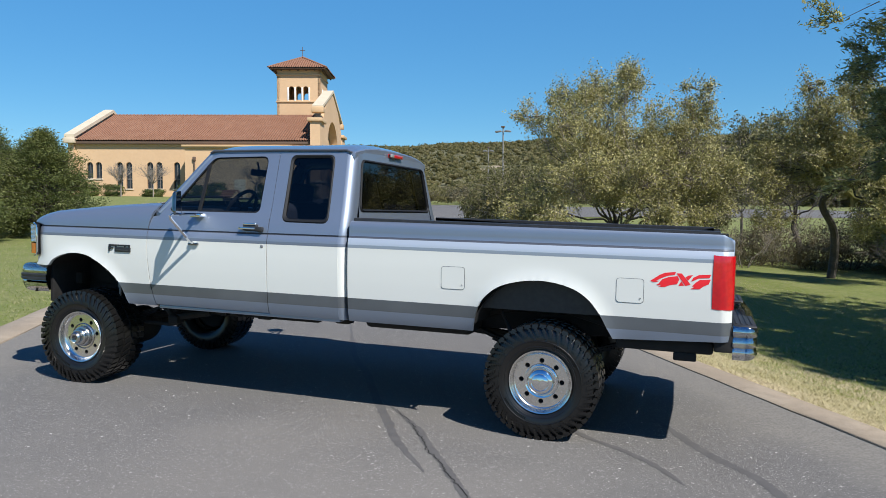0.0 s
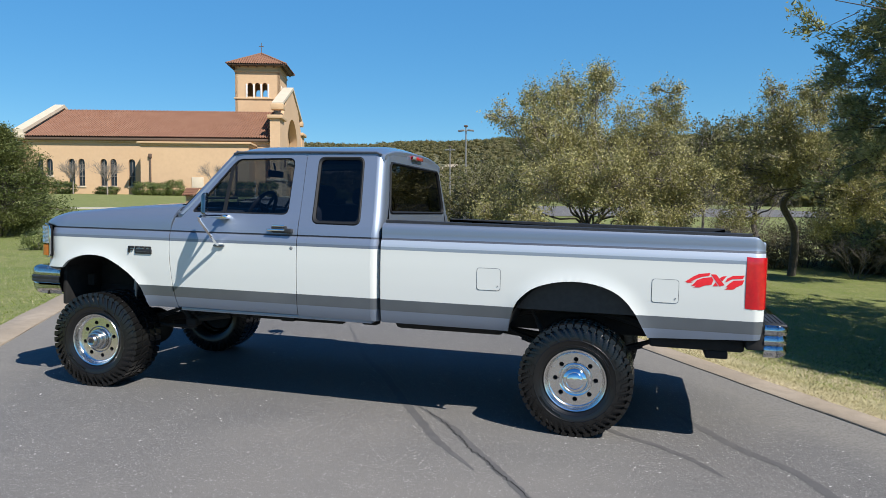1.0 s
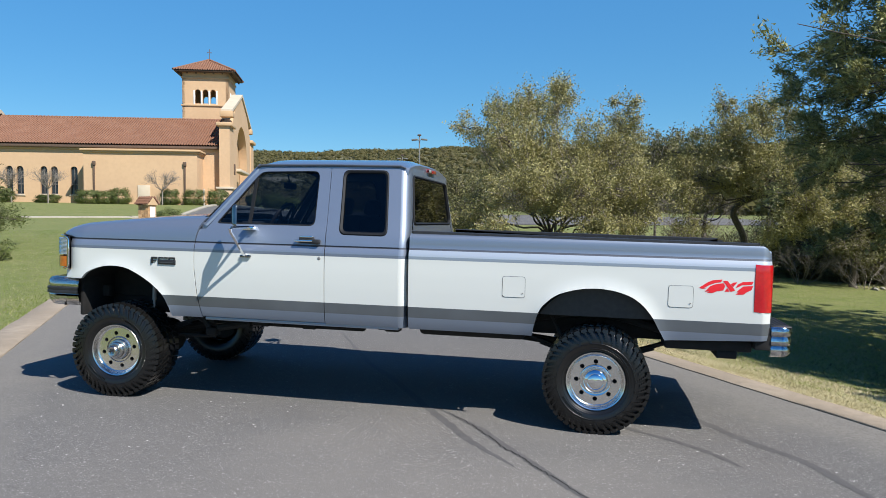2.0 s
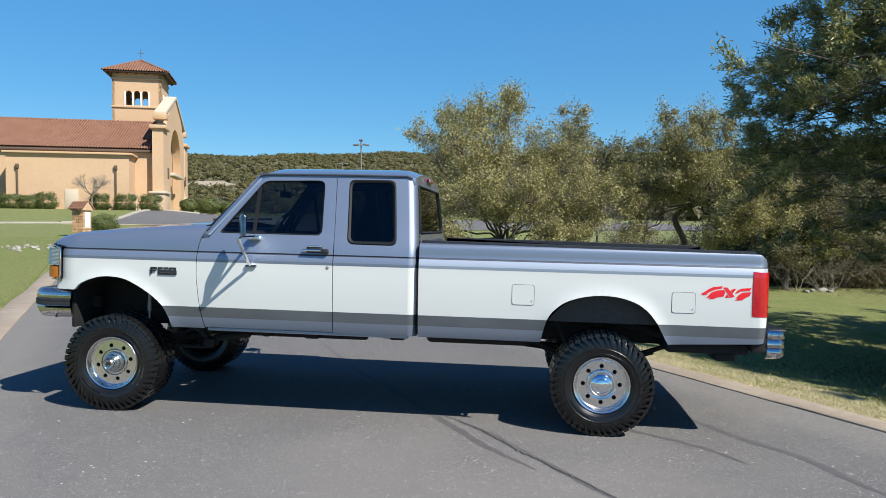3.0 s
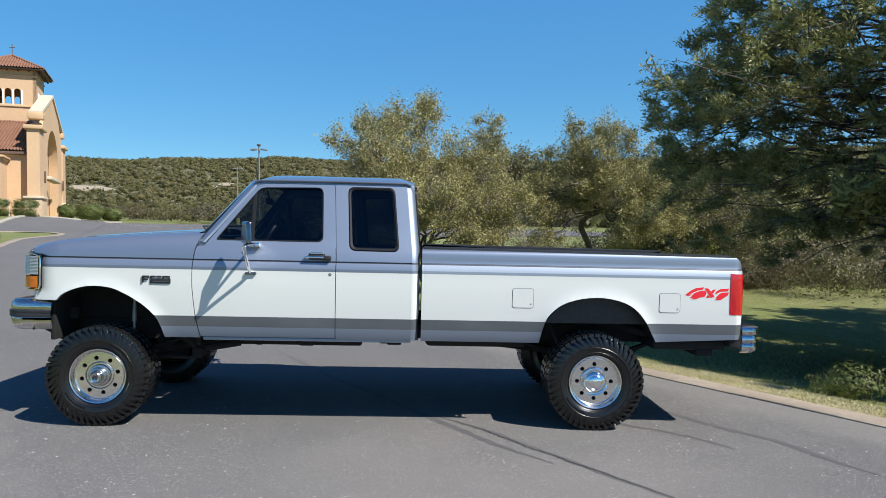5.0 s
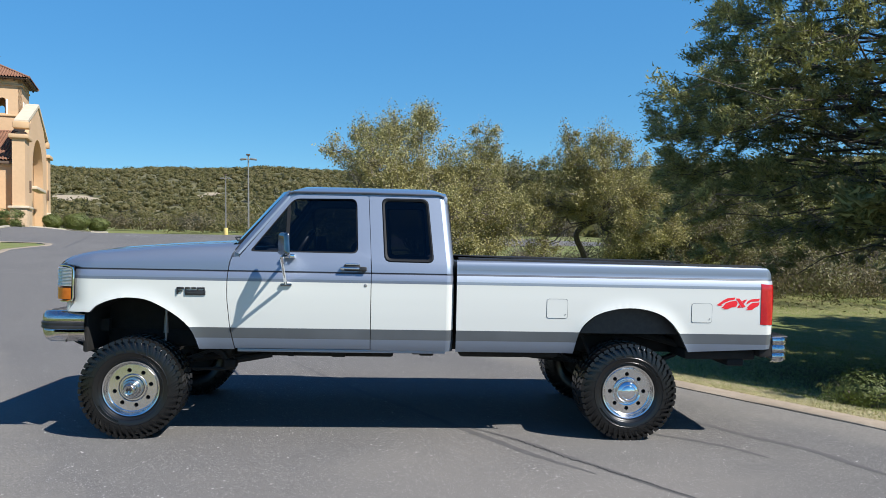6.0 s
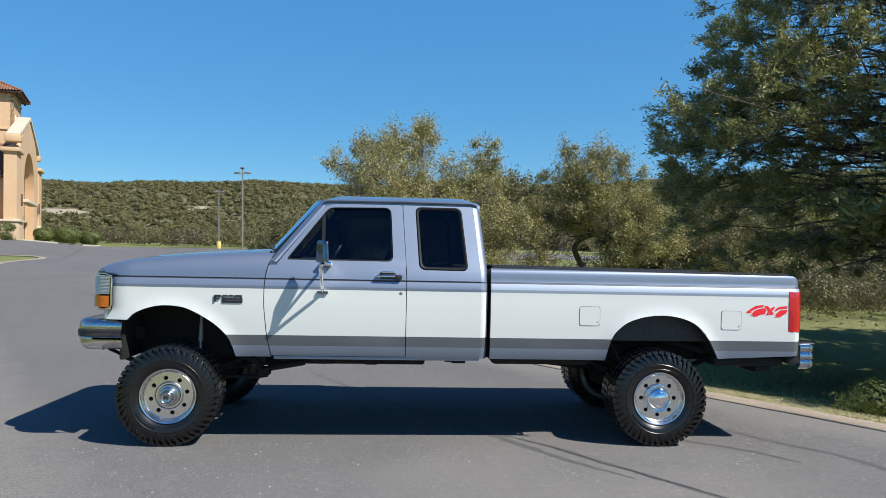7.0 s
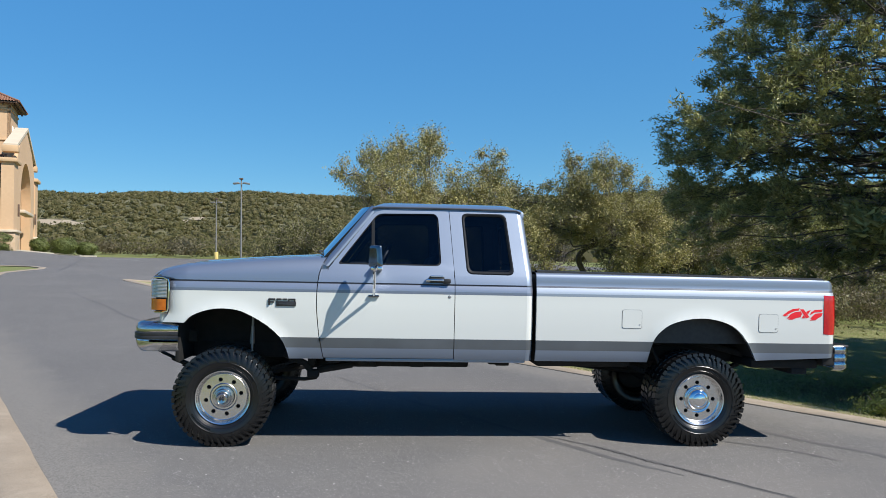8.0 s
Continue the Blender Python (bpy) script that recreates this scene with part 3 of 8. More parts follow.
SKIN_Z = [0.66, 0.70, 0.74, 0.80, 0.88, 1.0, 1.12, 1.24, 1.268, 1.29, 1.314, 1.319, 1.328, 1.345, 1.40, 1.46, 1.50, 1.95, 2.0]
SKIN_Y = [0.075, 0.05, 0.032, 0.020, 0.012, 0.004, 0.0, 0.0, -0.001, 0.003, 0.011, 0.018, 0.012, 0.014, 0.034, 0.058, 0.078, 0.252, 0.275]
DOOR_Z = [0.66, 0.72, 0.80, 0.90, 1.10, 1.22, 1.32, 1.40, 1.46, 1.53]
DOOR_X = [0.795, 0.782, 0.765, 0.745, 0.724, 0.722, 0.727, 0.738, 0.755, 0.79]


def skin(z):
    return float(np.interp(z, SKIN_Z, SKIN_Y))


def door_line(z):
    return float(np.interp(z, DOOR_Z, DOOR_X))


def rear_door_line(z):
    return 1.843 - 0.046 * max(0, (z - 1.35) / 0.6)


ARCH_F = [(p.x, p.y) for p in curve_pts([(-0.315, 0.985, 0), (-0.26, 1.04, 0), (-0.15, 1.085, 0), (-0.032, 1.103, 0), (0.11, 1.088, 0), (0.235, 1.033, 0), (0.35, 0.96, 0), (0.44, 0.875, 0), (0.485, 0.79, 0), (0.505, 0.712, 0)], 5)]
ARCH_R = [(p.x, p.y) for p in curve_pts([(3.466, 0.70, 0), (3.486, 0.80, 0), (3.52, 0.90, 0), (3.575, 0.968, 0), (3.655, 1.025, 0), (3.78, 1.065, 0), (3.92, 1.08, 0), (4.05, 1.068, 0), (4.17, 1.03, 0), (4.255, 0.97, 0), (4.32, 0.89, 0), (4.37, 0.80, 0), (4.41, 0.728, 0)], 5)]
ARCHES = np.array(ARCH_F + ARCH_R)


def flare(x, z):
    d = float(np.sqrt(((ARCHES - (x, z)) ** 2).sum(1)).min())
    return -0.015 * max(0.0, 1 - d / 0.10) ** 2


LEVELS = [0.705, 0.73, 0.76, 0.796, 0.82, 0.85, 0.879, 0.905, 0.93, 0.96, 0.99, 1.02, 1.05, 1.08, 1.11, 1.14, 1.17, 1.205, 1.243, 1.266, 1.29, 1.314, 1.319, 1.328]
LEVEL_MAT = [0, 0, 0, 1, 1, 1, 2, 2, 2, 2, 2, 2, 2, 2, 2, 2, 2, 2, 3, 6, 6, 5, 5, 0]
PANEL_MATS = (BLUE, STRIPE, WHITE, PIN, SEAM, LINE, BAND_CAB)
BED_MATS = (BLUE, STRIPE, WHITE, PIN_BED, SEAM, LINE, BAND_BED_LIT)


def side_panel(name, parent, xs, place, bottom, uppers, far, label=""):
    """A flank panel: columns xs, rows of z; place(x, z, row) gives the point; the lower edge follows bottom(x). Its edges turn in."""
    bm = bmesh.new()
    rows, mats = [], []
    zs = [(z, m) for z, m in zip(LEVELS, LEVEL_MAT)] + uppers
    cols = []
    for x in xs:
        col, lo = [], bottom(x)
        for z, m in zs:
            zz = z(x) if callable(z) else z
            zz = max(zz, lo)
            col.append(place(x, zz))
        cols.append(col)
    rows = [[c[i] for c in cols] for i in range(len(zs))]
    if far:
        rows = [[(x, WIDE - y, z) for x, y, z in r] for r in rows]
    grid(bm, rows, [m for z, m in zs], flip=far)
    bmesh.ops.remove_doubles(bm, verts=bm.verts, dist=0.0004)
    bmesh.ops.dissolve_degenerate(bm, dist=0.0004, edges=bm.edges)
    rim = [e for e in bm.edges if e.is_boundary]
    r = bmesh.ops.extrude_edge_only(bm, edges=rim)
    vs = [v for v in r["geom"] if isinstance(v, bmesh.types.BMVert)]
    for v in vs:
        v.co.y += -0.028 if far else 0.028
    return part(name, bm, BED_MATS if name == "bed_side" else PANEL_MATS, parent, label, 30)


def columns(a, b, step, extra=()):
    k = max(1, round((b - a) / step))
    return sorted({round(a + (b - a) * i / k, 4) for i in range(k + 1)} | {round(x, 4) for x in extra if a < x < b})


def hood_edge(x):
    """Height of the shoulder where wing meets bonnet."""
    return float(np.interp(x, [-0.615, -0.60, -0.585, -0.56, -0.52, -0.46, -0.36, 0.1, 0.45, 0.74], [1.338, 1.358, 1.372, 1.389, 1.408, 1.426, 1.446, 1.489, 1.514, 1.530]))


def front_edge(z):
    """x of the wing's leading edge."""
    return float(np.interp(z, [0.98, 1.06, 1.328, 1.35, 1.44], [-0.50, -0.445, -0.445, -0.575, -0.60]))


for far in (False, True):
    # front wing
    wing = truck

    def wing_top(x):
        return hood_edge(x - 0.155 * smooth_step(-0.30, -0.45, x))

    def wing_place(x, z):
        hi = wing_top(x)
        y = skin(min(z, 1.327)) + flare(x, z)
        if z > 1.327:
            t = min(1.0, (z - 1.327) / max(0.02, hi - 1.327))
            y = 0.012 + 0.125 * (1 - math.sqrt(max(0.0, 1 - t ** 2.2)))
        w = smooth_step(0.45, 0.73, x)
        dx = (door_line(min(z, 1.53)) - 0.004 - 0.73) * w
        f = smooth_step(-0.30, -0.45, x) if x < -0.3 else 0
        dx += (front_edge(z) + 0.445) * f
        y += 0.035 * max(0.0, (-0.33 - x) / 0.12) ** 2 + (0.03 * f if z > 1.33 else 0)
        return (x + dx, y, z)

    ax = [p[0] for p in ARCH_F]
    az = [p[1] for p in ARCH_F]
    ups = [(lambda x, k=k: 1.327 + (wing_top(x) - 1.327) * k, 0) for k in (0.3, 0.55, 0.75, 0.88, 0.96, 1.0)]
    side_panel("front_wing", truck, columns(-0.445, 0.73, 0.03, ax + [-0.435, -0.43, -0.425, -0.41, -0.395]), wing_place, lambda x: 0.985 if x < -0.315 else (float(np.interp(x, ax, az)) if x < 0.505 else 0.0), ups, far)

    # door and rear cab side, below the belt
    ups = [(1.36, 0), (1.40, 0), (1.43, 0)]
    door = side_panel("door", truck, columns(0, 1, 0.05), lambda u, z: (door_line(z) + 0.003 + (rear_door_line(z) - 0.003 - door_line(z) - 0.003) * u, skin(z), z), lambda u: 0.715, ups, far)
    ups = [(1.36, 0), (1.40, 0)]
    side_panel("rear_cab_panel", truck, columns(0, 1, 0.08), lambda u, z: (rear_door_line(z) + 0.003 + (2.44 - rear_door_line(z) - 0.003) * u, skin(z), z), lambda u: 0.705, ups, far)

    # load bed side
    bx = [p[0] for p in ARCH_R]
    bz = [p[1] for p in ARCH_R]

    def bed_place(x, z):
        y = skin(min(z, 1.327)) + flare(x, z) + 0.045 * max(0.0, (x - 5.045) / 0.07) ** 2
        if z > 1.327:
            t = min(1.0, (z - 1.327) / 0.11)
            y += 0.010 + 0.05 * (1 - math.sqrt(max(0.0, 1 - t ** 7)))
        lean = -0.012 * max(0.0, (z - 1.1)) * smooth_step(4.9, 5.115, x)
        return (x + lean, y, z)

    def bed_bottom(x):
        if x < 3.466:
            return 0.700
        if x < 4.41:
            return float(np.interp(x, bx, bz))
        return 0.728 + 0.03 * (x - 4.41) / 0.68

    ups = [(lambda x, k=k: 1.327 + (0.112 - 0.009 * (x - 2.53) - 0.060 * max(0.0, (x - 5.045) / 0.07) ** 2) * k, 0) for k in (0.3, 0.6, 0.8, 0.9, 0.97, 1.0)]
    side_panel("bed_side", truck, columns(2.522, 5.115, 0.06, bx + [5.045, 5.06, 5.075, 5.09, 5.10, 5.108]), bed_place, bed_bottom, ups, far)

    # cab side above the belt: frames round the glass
    def on_skin(p, inset=0.0):
        y = skin(p[1]) + inset
        return (p[0], WIDE - y if far else y, p[1])

    def frame_ring(bm, outer, inner, mat=0):
        o, i = [on_skin(p) for p in outer], [on_skin(p) for p in inner]
        mid = [on_skin(Vector(a).lerp(Vector(b), 0.55), 0.0) for a, b in zip(outer, inner)]
        lip = [on_skin(p, 0.026) for p in inner]
        back = [on_skin(p, 0.03) for p in outer]
        grid(bm, [back, o, mid, i, lip], [mat] * 5, flip=not far, closed=True)

    bm = bmesh.new()
    outer = rounded([(0.800, 1.430), (1.837, 1.430), (1.798, 1.948), (1.182, 1.948)], [0.02, 0.01, 0.03, 0.10])
    inner = rounded([(0.878, 1.476), (1.733, 1.474), (1.706, 1.922), (1.196, 1.912)], [0.03, 0.05, 0.06, 0.05])
    frame_ring(bm, outer, inner)
    part("window_frame", bm, BLUE, door)
    bm = bmesh.new()
    seal = rounded([(0.895, 1.487), (1.722, 1.485), (1.696, 1.911), (1.199, 1.901)], [0.03, 0.045, 0.055, 0.045])
    grid(bm, [[on_skin(p, 0.012) for p in inner], [on_skin(p, 0.010) for p in seal], [on_skin(p, 0.024) for p in seal]], flip=not far, closed=True)
    part("window_seal", bm, TRIM, door, "black rubber window seal")
    bm = bmesh.new()
    bm.faces.new([bm.verts.new(on_skin(p, 0.020)) for p in inner])
    pane = part("window_pane", bm, GLASS, door, "tinted side window glass", angle=0)
    pane.visible_shadow = False
    bm = bmesh.new()
    grid(bm, [[on_skin((1.168 + d + (z - 1.48) * -0.03, z), i) for z in np.linspace(1.48, 1.87, 5)] for d, i in ((-0.014, 0.02), (-0.012, 0.006), (0.012, 0.006), (0.014, 0.02))], flip=far)
    part("vent_window_bar", bm, TRIM, door, "black upright bar of the vent window")

    bm = bmesh.new()
    outer = rounded([(rear_door_line(1.4) + 0.003, 1.40), (2.44, 1.40), (2.385, 1.948), (1.803, 1.948)], [0.008, 0.008, 0.02, 0.02])
    inner = rounded([(1.942, 1.412), (2.340, 1.408), (2.288, 1.932), (1.904, 1.932)], 0.055)
    frame_ring(bm, outer, inner)
    quarter = part("quarter_frame", bm, BLUE, truck)
    bm = bmesh.new()
    seal = rounded([(1.967, 1.437), (2.313, 1.433), (2.266, 1.908), (1.928, 1.908)], 0.045)
    grid(bm, [[on_skin(p, 0.004) for p in inner], [on_skin(p, -0.006) for p in [Vector(a).lerp(Vector(b), 0.4) for a, b in zip(inner, seal)]], [on_skin(p, 0.004) for p in seal], [on_skin(p, 0.02) for p in seal]], flip=not far, closed=True)
    part("window_seal", bm, TRIM, quarter, "dark grey rubber window surround")
    bm = bmesh.new()
    bm.faces.new([bm.verts.new(on_skin(p, 0.012)) for p in seal])
    pane = part("window_pane", bm, GLASS_REAR, quarter, "smoked quarter window glass", angle=0)
    pane.visible_shadow = False

    # rounded rear corner post of the cab
    bm = bmesh.new()
    rows = []
    for z in (0.705, 0.796, 0.879, 1.0, 1.243, 1.266, 1.314, 1.328, 1.39, 1.45, 1.5, 1.6, 1.7, 1.8, 1.88, 1.92, 1.945):
        edge = 2.44 - 0.10 * max(0.0, z - 1.40)
        row = []
        for k in range(7):
            a = math.pi / 2 * k / 6
            row.append((edge + 0.062 * math.sin(a), skin(z) + 0.075 * (1 - math.cos(a)), z))
        row.append((edge + 0.060, skin(z) + 0.14, z))
        rows.append([(x, WIDE - y if far else y, z) for x, y, z in row])
    grid(bm, rows, [0, 1, 2, 2, 3, 4, 5, 0, 0, 0, 0, 0, 0, 0, 0, 0], flip=far)
    part("cab_corner", bm, (BLUE, STRIPE, WHITE, PIN, BAND_CAB, LINE), truck)

    # windscreen post
    bm = bmesh.new()
    rows = []
    for k in range(9):
        t = k / 8
        z = 1.455 + (1.962 - 1.455) * t
        xd = 0.795 + (1.185 - 0.795) * t
        y = skin(z)
        rows.append([(x, WIDE - yy if far else yy, zz) for x, yy, zz in ((xd + 0.01, y + 0.012, z), (xd - 0.008, y + 0.004, z + 0.004), (xd - 0.03, y + 0.016, z + 0.014), (xd - 0.045, y + 0.05, z + 0.022), (xd - 0.045, y + 0.085, z + 0.018))])
    grid(bm, rows, flip=far)
    part("windscreen_post", bm, BLUE, truck)

    # sill below the door
    bm = bmesh.new()
    y0 = skin(0.7)
    box(bm, (0.80, WIDE - y0 - 0.07 if far else y0 + 0.005, 0.685), (2.44, WIDE - y0 - 0.005 if far else y0 + 0.07, 0.712), 0.006)
    part("sill", bm, BLUE, truck)

    # tail lamp
    bm = bmesh.new()
    rows = []
    for z in np.linspace(0.962, 1.292, 14):
        rows.append([])
        for x, yy in ((4.992, 0.010), (4.996, -0.002), (5.04, -0.003), (5.080, 0.006), (5.108, 0.026), (5.124, 0.058), (5.128, 0.11), (5.116, 0.13)):
            bulge = -0.003 * math.cos((z - 1.127) / 0.33 * math.pi)
            zz = z - 0.004 * (x > 5.0)
            y = skin(zz) + yy + bulge
            rows[-1].append((x, WIDE - y if far else y, zz))
    grid(bm, rows, flip=far)
    bmesh.ops.holes_fill(bm, edges=[e for e in bm.edges if e.is_boundary])
    tail = part("tail_lamp", bm, RED_LENS, truck, "upright red tail lamp")
    bm = bmesh.new()
    y0, y1 = (WIDE - 0.05, WIDE - 0.012) if far else (-0.018, 0.05)
    box(bm, (5.035, y0, 0.972), (5.082, y1, 1.01), 0.005)
    part("reversing_lens", bm, CLEAR, tail, "clear reversing lens") if far else bm.free()

    # headlamp and side marker
    bm = bmesh.new()
    rows = []
    for z in np.linspace(1.07, 1.335, 6):
        rows.append([(x, WIDE - y if far else y, z) for x, y in ((-0.434, 0.004), (-0.442, -0.006), (-0.458, -0.006), (-0.462, 0.03), (-0.56, 0.10), (-0.60, 0.45))])
    grid(bm, rows, flip=far)
    bmesh.ops.holes_fill(bm, edges=[e for e in bm.edges if e.is_boundary])
    lamp = part("headlamp", bm, TRIM, truck, "headlamp with clear fluted and amber lenses in a dark bezel")
    bm = bmesh.new()
    rim = [(-0.58, 0.085, 1.342), (-0.48, 0.0, 1.338), (-0.447, -0.006, 1.325), (-0.440, -0.008, 1.30), (-0.440, -0.008, 1.10), (-0.448, -0.006, 1.076), (-0.48, 0.0, 1.066), (-0.57, 0.08, 1.062)]
    tube(bm, [(x, WIDE - y if far else y, z) for x, y, z in rim], 0.007, 6)
    part("lamp_rim", bm, CHROME, lamp, "thin chrome rim round the lamp")
    for nm, z0, z1, mat, lab in (("marker_lens", 1.08, 1.168, AMBER, "amber marker lens"), ("headlamp_lens", 1.18, 1.325, CLEAR, "clear fluted lens")):
        bm = bmesh.new()
        rows = []
        k = 13 if nm == "headlamp_lens" else 5
        for i in range(2 * k + 1):
            z = z0 + (z1 - z0) * i / (2 * k)
            out = 0.004 if i % 2 and nm == "headlamp_lens" else 0.0
            rows.append([(x - out, WIDE - y if far else y, z) for x, y in ((-0.446, 0.012 - out), (-0.454, -0.006 - out), (-0.525, 0.014 - out), (-0.58, 0.055 - out), (-0.612, 0.11 - out), (-0.63, 0.42))])
        grid(bm, rows, flip=far)
        bmesh.ops.holes_fill(bm, edges=[e for e in bm.edges if e.is_boundary])
        part(nm, bm, mat, lamp, lab, 60)

    # door handle, lock, fuel flap, badge, decal and mirror
    def flank(p):
        return (p[0], WIDE - p[1] if far else p[1], p[2])

    def fbox(bm, lo, hi, bevel=0.0):
        a, b = flank(lo), flank(hi)
        return box(bm, tuple(min(i, j) for i, j in zip(a, b)), tuple(max(i, j) for i, j in zip(a, b)), bevel)

    bm = bmesh.new()
    fbox(bm, (1.628, -0.004, 1.338), (1.755, 0.03, 1.392), 0.012)
    handle = part("door_handle", bm, BLACK, door, "chrome pull handle on a dark recess")
    bm = bmesh.new()
    fbox(bm, (1.600, -0.024, 1.350), (1.752, -0.006, 1.368), 0.008)
    fbox(bm, (1.600, -0.018, 1.346), (1.636, 0.02, 1.368), 0.007)
    fbox(bm, (1.640, -0.010, 1.384), (1.745, 0.012, 1.398), 0.005)
    part("handle_bar", bm, CHROME, handle, "dull chrome pull bar and recess lip")
    bm = bmesh.new()
    fbox(bm, (1.745, -0.020, 1.336), (1.806, 0.02, 1.372), 0.008)
    part("handle_button", bm, BLACK, handle, "dark push button end")
    bm = bmesh.new()
    lathe(bm, [(-0.004, 0.001), (-0.004, 0.010), (-0.002, 0.013), (0.012, 0.013)], 16)
    bmesh.ops.translate(bm, vec=flank((1.80, 0.0, 1.226)), verts=bm.verts)
    if far:
        bmesh.ops.scale(bm, vec=(1, -1, 1), space=Matrix.Translation((0, -WIDE, 0)), verts=bm.verts)
    part("door_lock", bm, STEEL, door, "round steel door lock")

    for cx, cz in ((3.328, 1.066), (4.508, 1.048)) if not far else ():
        bm = bmesh.new()
        flat = rounded([(cx - 0.083, cz - 0.076), (cx + 0.083, cz - 0.076), (cx + 0.083, cz + 0.076), (cx - 0.083, cz + 0.076)], 0.022)
        big = [Vector((cx, cz)) + (Vector(p) - Vector((cx, cz))) * 1.03 for p in flat]
        grid(bm, [[(p[0], skin(p[1]) - 0.0012 + flare(*p), p[1]) for p in big], [(p[0], skin(p[1]) - 0.0016 + flare(*p), p[1]) for p in flat]], [0], flip=True, closed=True)
        inn = [Vector((cx, cz)) + (Vector(p) - Vector((cx, cz))) * 0.995 for p in flat]
        f = bm.faces.new([bm.verts.new((p[0], skin(p[1]) - 0.0035 + flare(*p), p[1])) for p in inn])
        f.material_index = 1
        flap = part("fuel_flap", bm, (STRIPE, WHITE), truck, "square white fuel filler flap", 20)
        bm = bmesh.new()
        lathe(bm, [(-0.005, 0.001), (-0.005, 0.004), (0.004, 0.005)], 12)
        bmesh.ops.translate(bm, vec=(cx + 0.066, flare(cx, cz) + 0.001, cz - 0.045), verts=bm.verts)
        part("flap_lock", bm, STEEL, flap)

    bm = bmesh.new()
    fbox(bm, (0.402, -0.010, 1.129), (0.56, 0.004, 1.168), 0.005)
    for x0, x1, z0, z1 in ((0.34, 0.352, 1.135, 1.188), (0.345, 0.395, 1.174, 1.19), (0.345, 0.385, 1.155, 1.166), (0.405, 0.412, 1.16, 1.19), (0.405, 0.445, 1.178, 1.19), (0.453, 0.49, 1.178, 1.19), (0.498, 0.505, 1.16, 1.19), (0.505, 0.548, 1.178, 1.19), (0.545, 0.555, 1.16, 1.19)):
        fbox(bm, (x0, -0.011, z0), (x1, 0.004, z1), 0.002)
    badge = part("wing_badge", bm, BLACK, truck, "black raised model badge")
    bm = bmesh.new()
    fbox(bm, (0.425, -0.012, 1.142), (0.54, -0.009, 1.149))
    part("badge_bar", bm, PEWTER, badge, "thin pewter bar")

# 4x4 lettering on the bed flank: slanted bars, each end torn into streaks
def bar(bm, pts, far, lift):
    ys = [0.0012 + lift - skin(z) for x, z in pts]
    vs = [bm.verts.new((9.6 - x if far else x, WIDE + y if far else -y, z)) for (x, z), y in zip(pts, ys)]
    bm.faces.new(vs if not far else list(reversed(vs)))


FOUR = (((0, 46), (36, 20), (60, 8), (106, 2), (101, 15), (74, 20), (50, 30), (14, 51)),
        ((28, 65), (50, 37), (76, 26), (112, 20), (120, 34), (112, 55), (84, 60), (62, 70), (36, 71), (46, 62)))
EX = (((108, 8), (130, 8), (167, 54), (146, 61)), ((145, 24), (158, 15), (175, 13), (165, 26), (157, 37)), ((117, 62), (129, 43), (141, 60)))
FOUR_LAST = (((168, 41), (178, 23), (200, 11), (249, 7), (242, 22), (198, 26), (177, 38)),
             ((172, 62), (187, 45), (204, 32), (248, 28), (240, 49), (224, 56), (204, 72), (170, 74), (182, 63)))
STREAKS = ((4, 52, 34), (24, 62, 26), (34, 70, 30), (166, 72, 30), (206, 60, 26))
for far in (False, True):
    for glyph in (FOUR, EX, FOUR_LAST):
        bm = bmesh.new()
        for poly in glyph:
            bar(bm, [(4.630 + 0.00143 * px, 1.183 - 0.00143 * pz) for px, pz in reversed(poly)], far, 0.0)
        bmesh.ops.triangulate(bm, faces=bm.faces)
        bmesh.ops.subdivide_edges(bm, edges=bm.edges, cuts=3, use_grid_fill=True)
        for v in bm.verts:
            y = 0.0016 - skin(v.co.z)
            v.co.y = WIDE + y if far else -y
        part("decal_figure", bm, DECAL, truck, "red slanted decal figure of the 4x4 mark", 0)
    for px, pz, ln in STREAKS:
        bm = bmesh.new()
        x0, z0, w = 4.630 + 0.00143 * px, 1.183 - 0.00143 * pz, 0.00143 * ln
        bar(bm, [(x0, z0), (x0 + w * 0.7, z0 + 0.004), (x0 + w, z0 + 0.011), (x0 + w * 0.4, z0 + 0.007)], far, 0.0008)
        part("decal_streak", bm, DECAL, truck, "red torn streak of the decal", 0)

# bonnet
def bonnet_z(x, y):
    c = abs(y - WIDE / 2) / (WIDE / 2 - 0.137)
    z = hood_edge(x) + 0.004
    rise = 0.022 * (1 - c ** 4) + 0.012 * (1 - smooth_step(0.42, 0.60, c))
    return z + rise * smooth_step(-0.56, -0.3, x)


bm = bmesh.new()
xs = [-0.622, -0.612, -0.595, -0.57, -0.53, -0.48, -0.43] + [-0.36 + 0.1 * i for i in range(11)] + [0.735]
ys = [0.139] + [0.16 + i * (WIDE - 0.32) / 28 for i in range(29)] + [WIDE - 0.139]
grid(bm, [[(x, y, (bonnet_z(x, y) if x > -0.62 else 1.338) - (0.012 if y in (ys[0], ys[-1]) else 0)) for y in ys] for x in xs], flip=True)
part("bonnet", bm, BLUE, truck)
bm = bmesh.new()
box(bm, (0.725, 0.15, 1.49), (0.86, WIDE - 0.15, 1.515), 0.01)
box(bm, (0.735, 0.075, 1.40), (0.80, 0.20, 1.485), 0.02)
box(bm, (0.735, WIDE - 0.20, 1.40), (0.80, WIDE - 0.075, 1.485), 0.02)
cowl = part("cowl", bm, BLUE, truck)
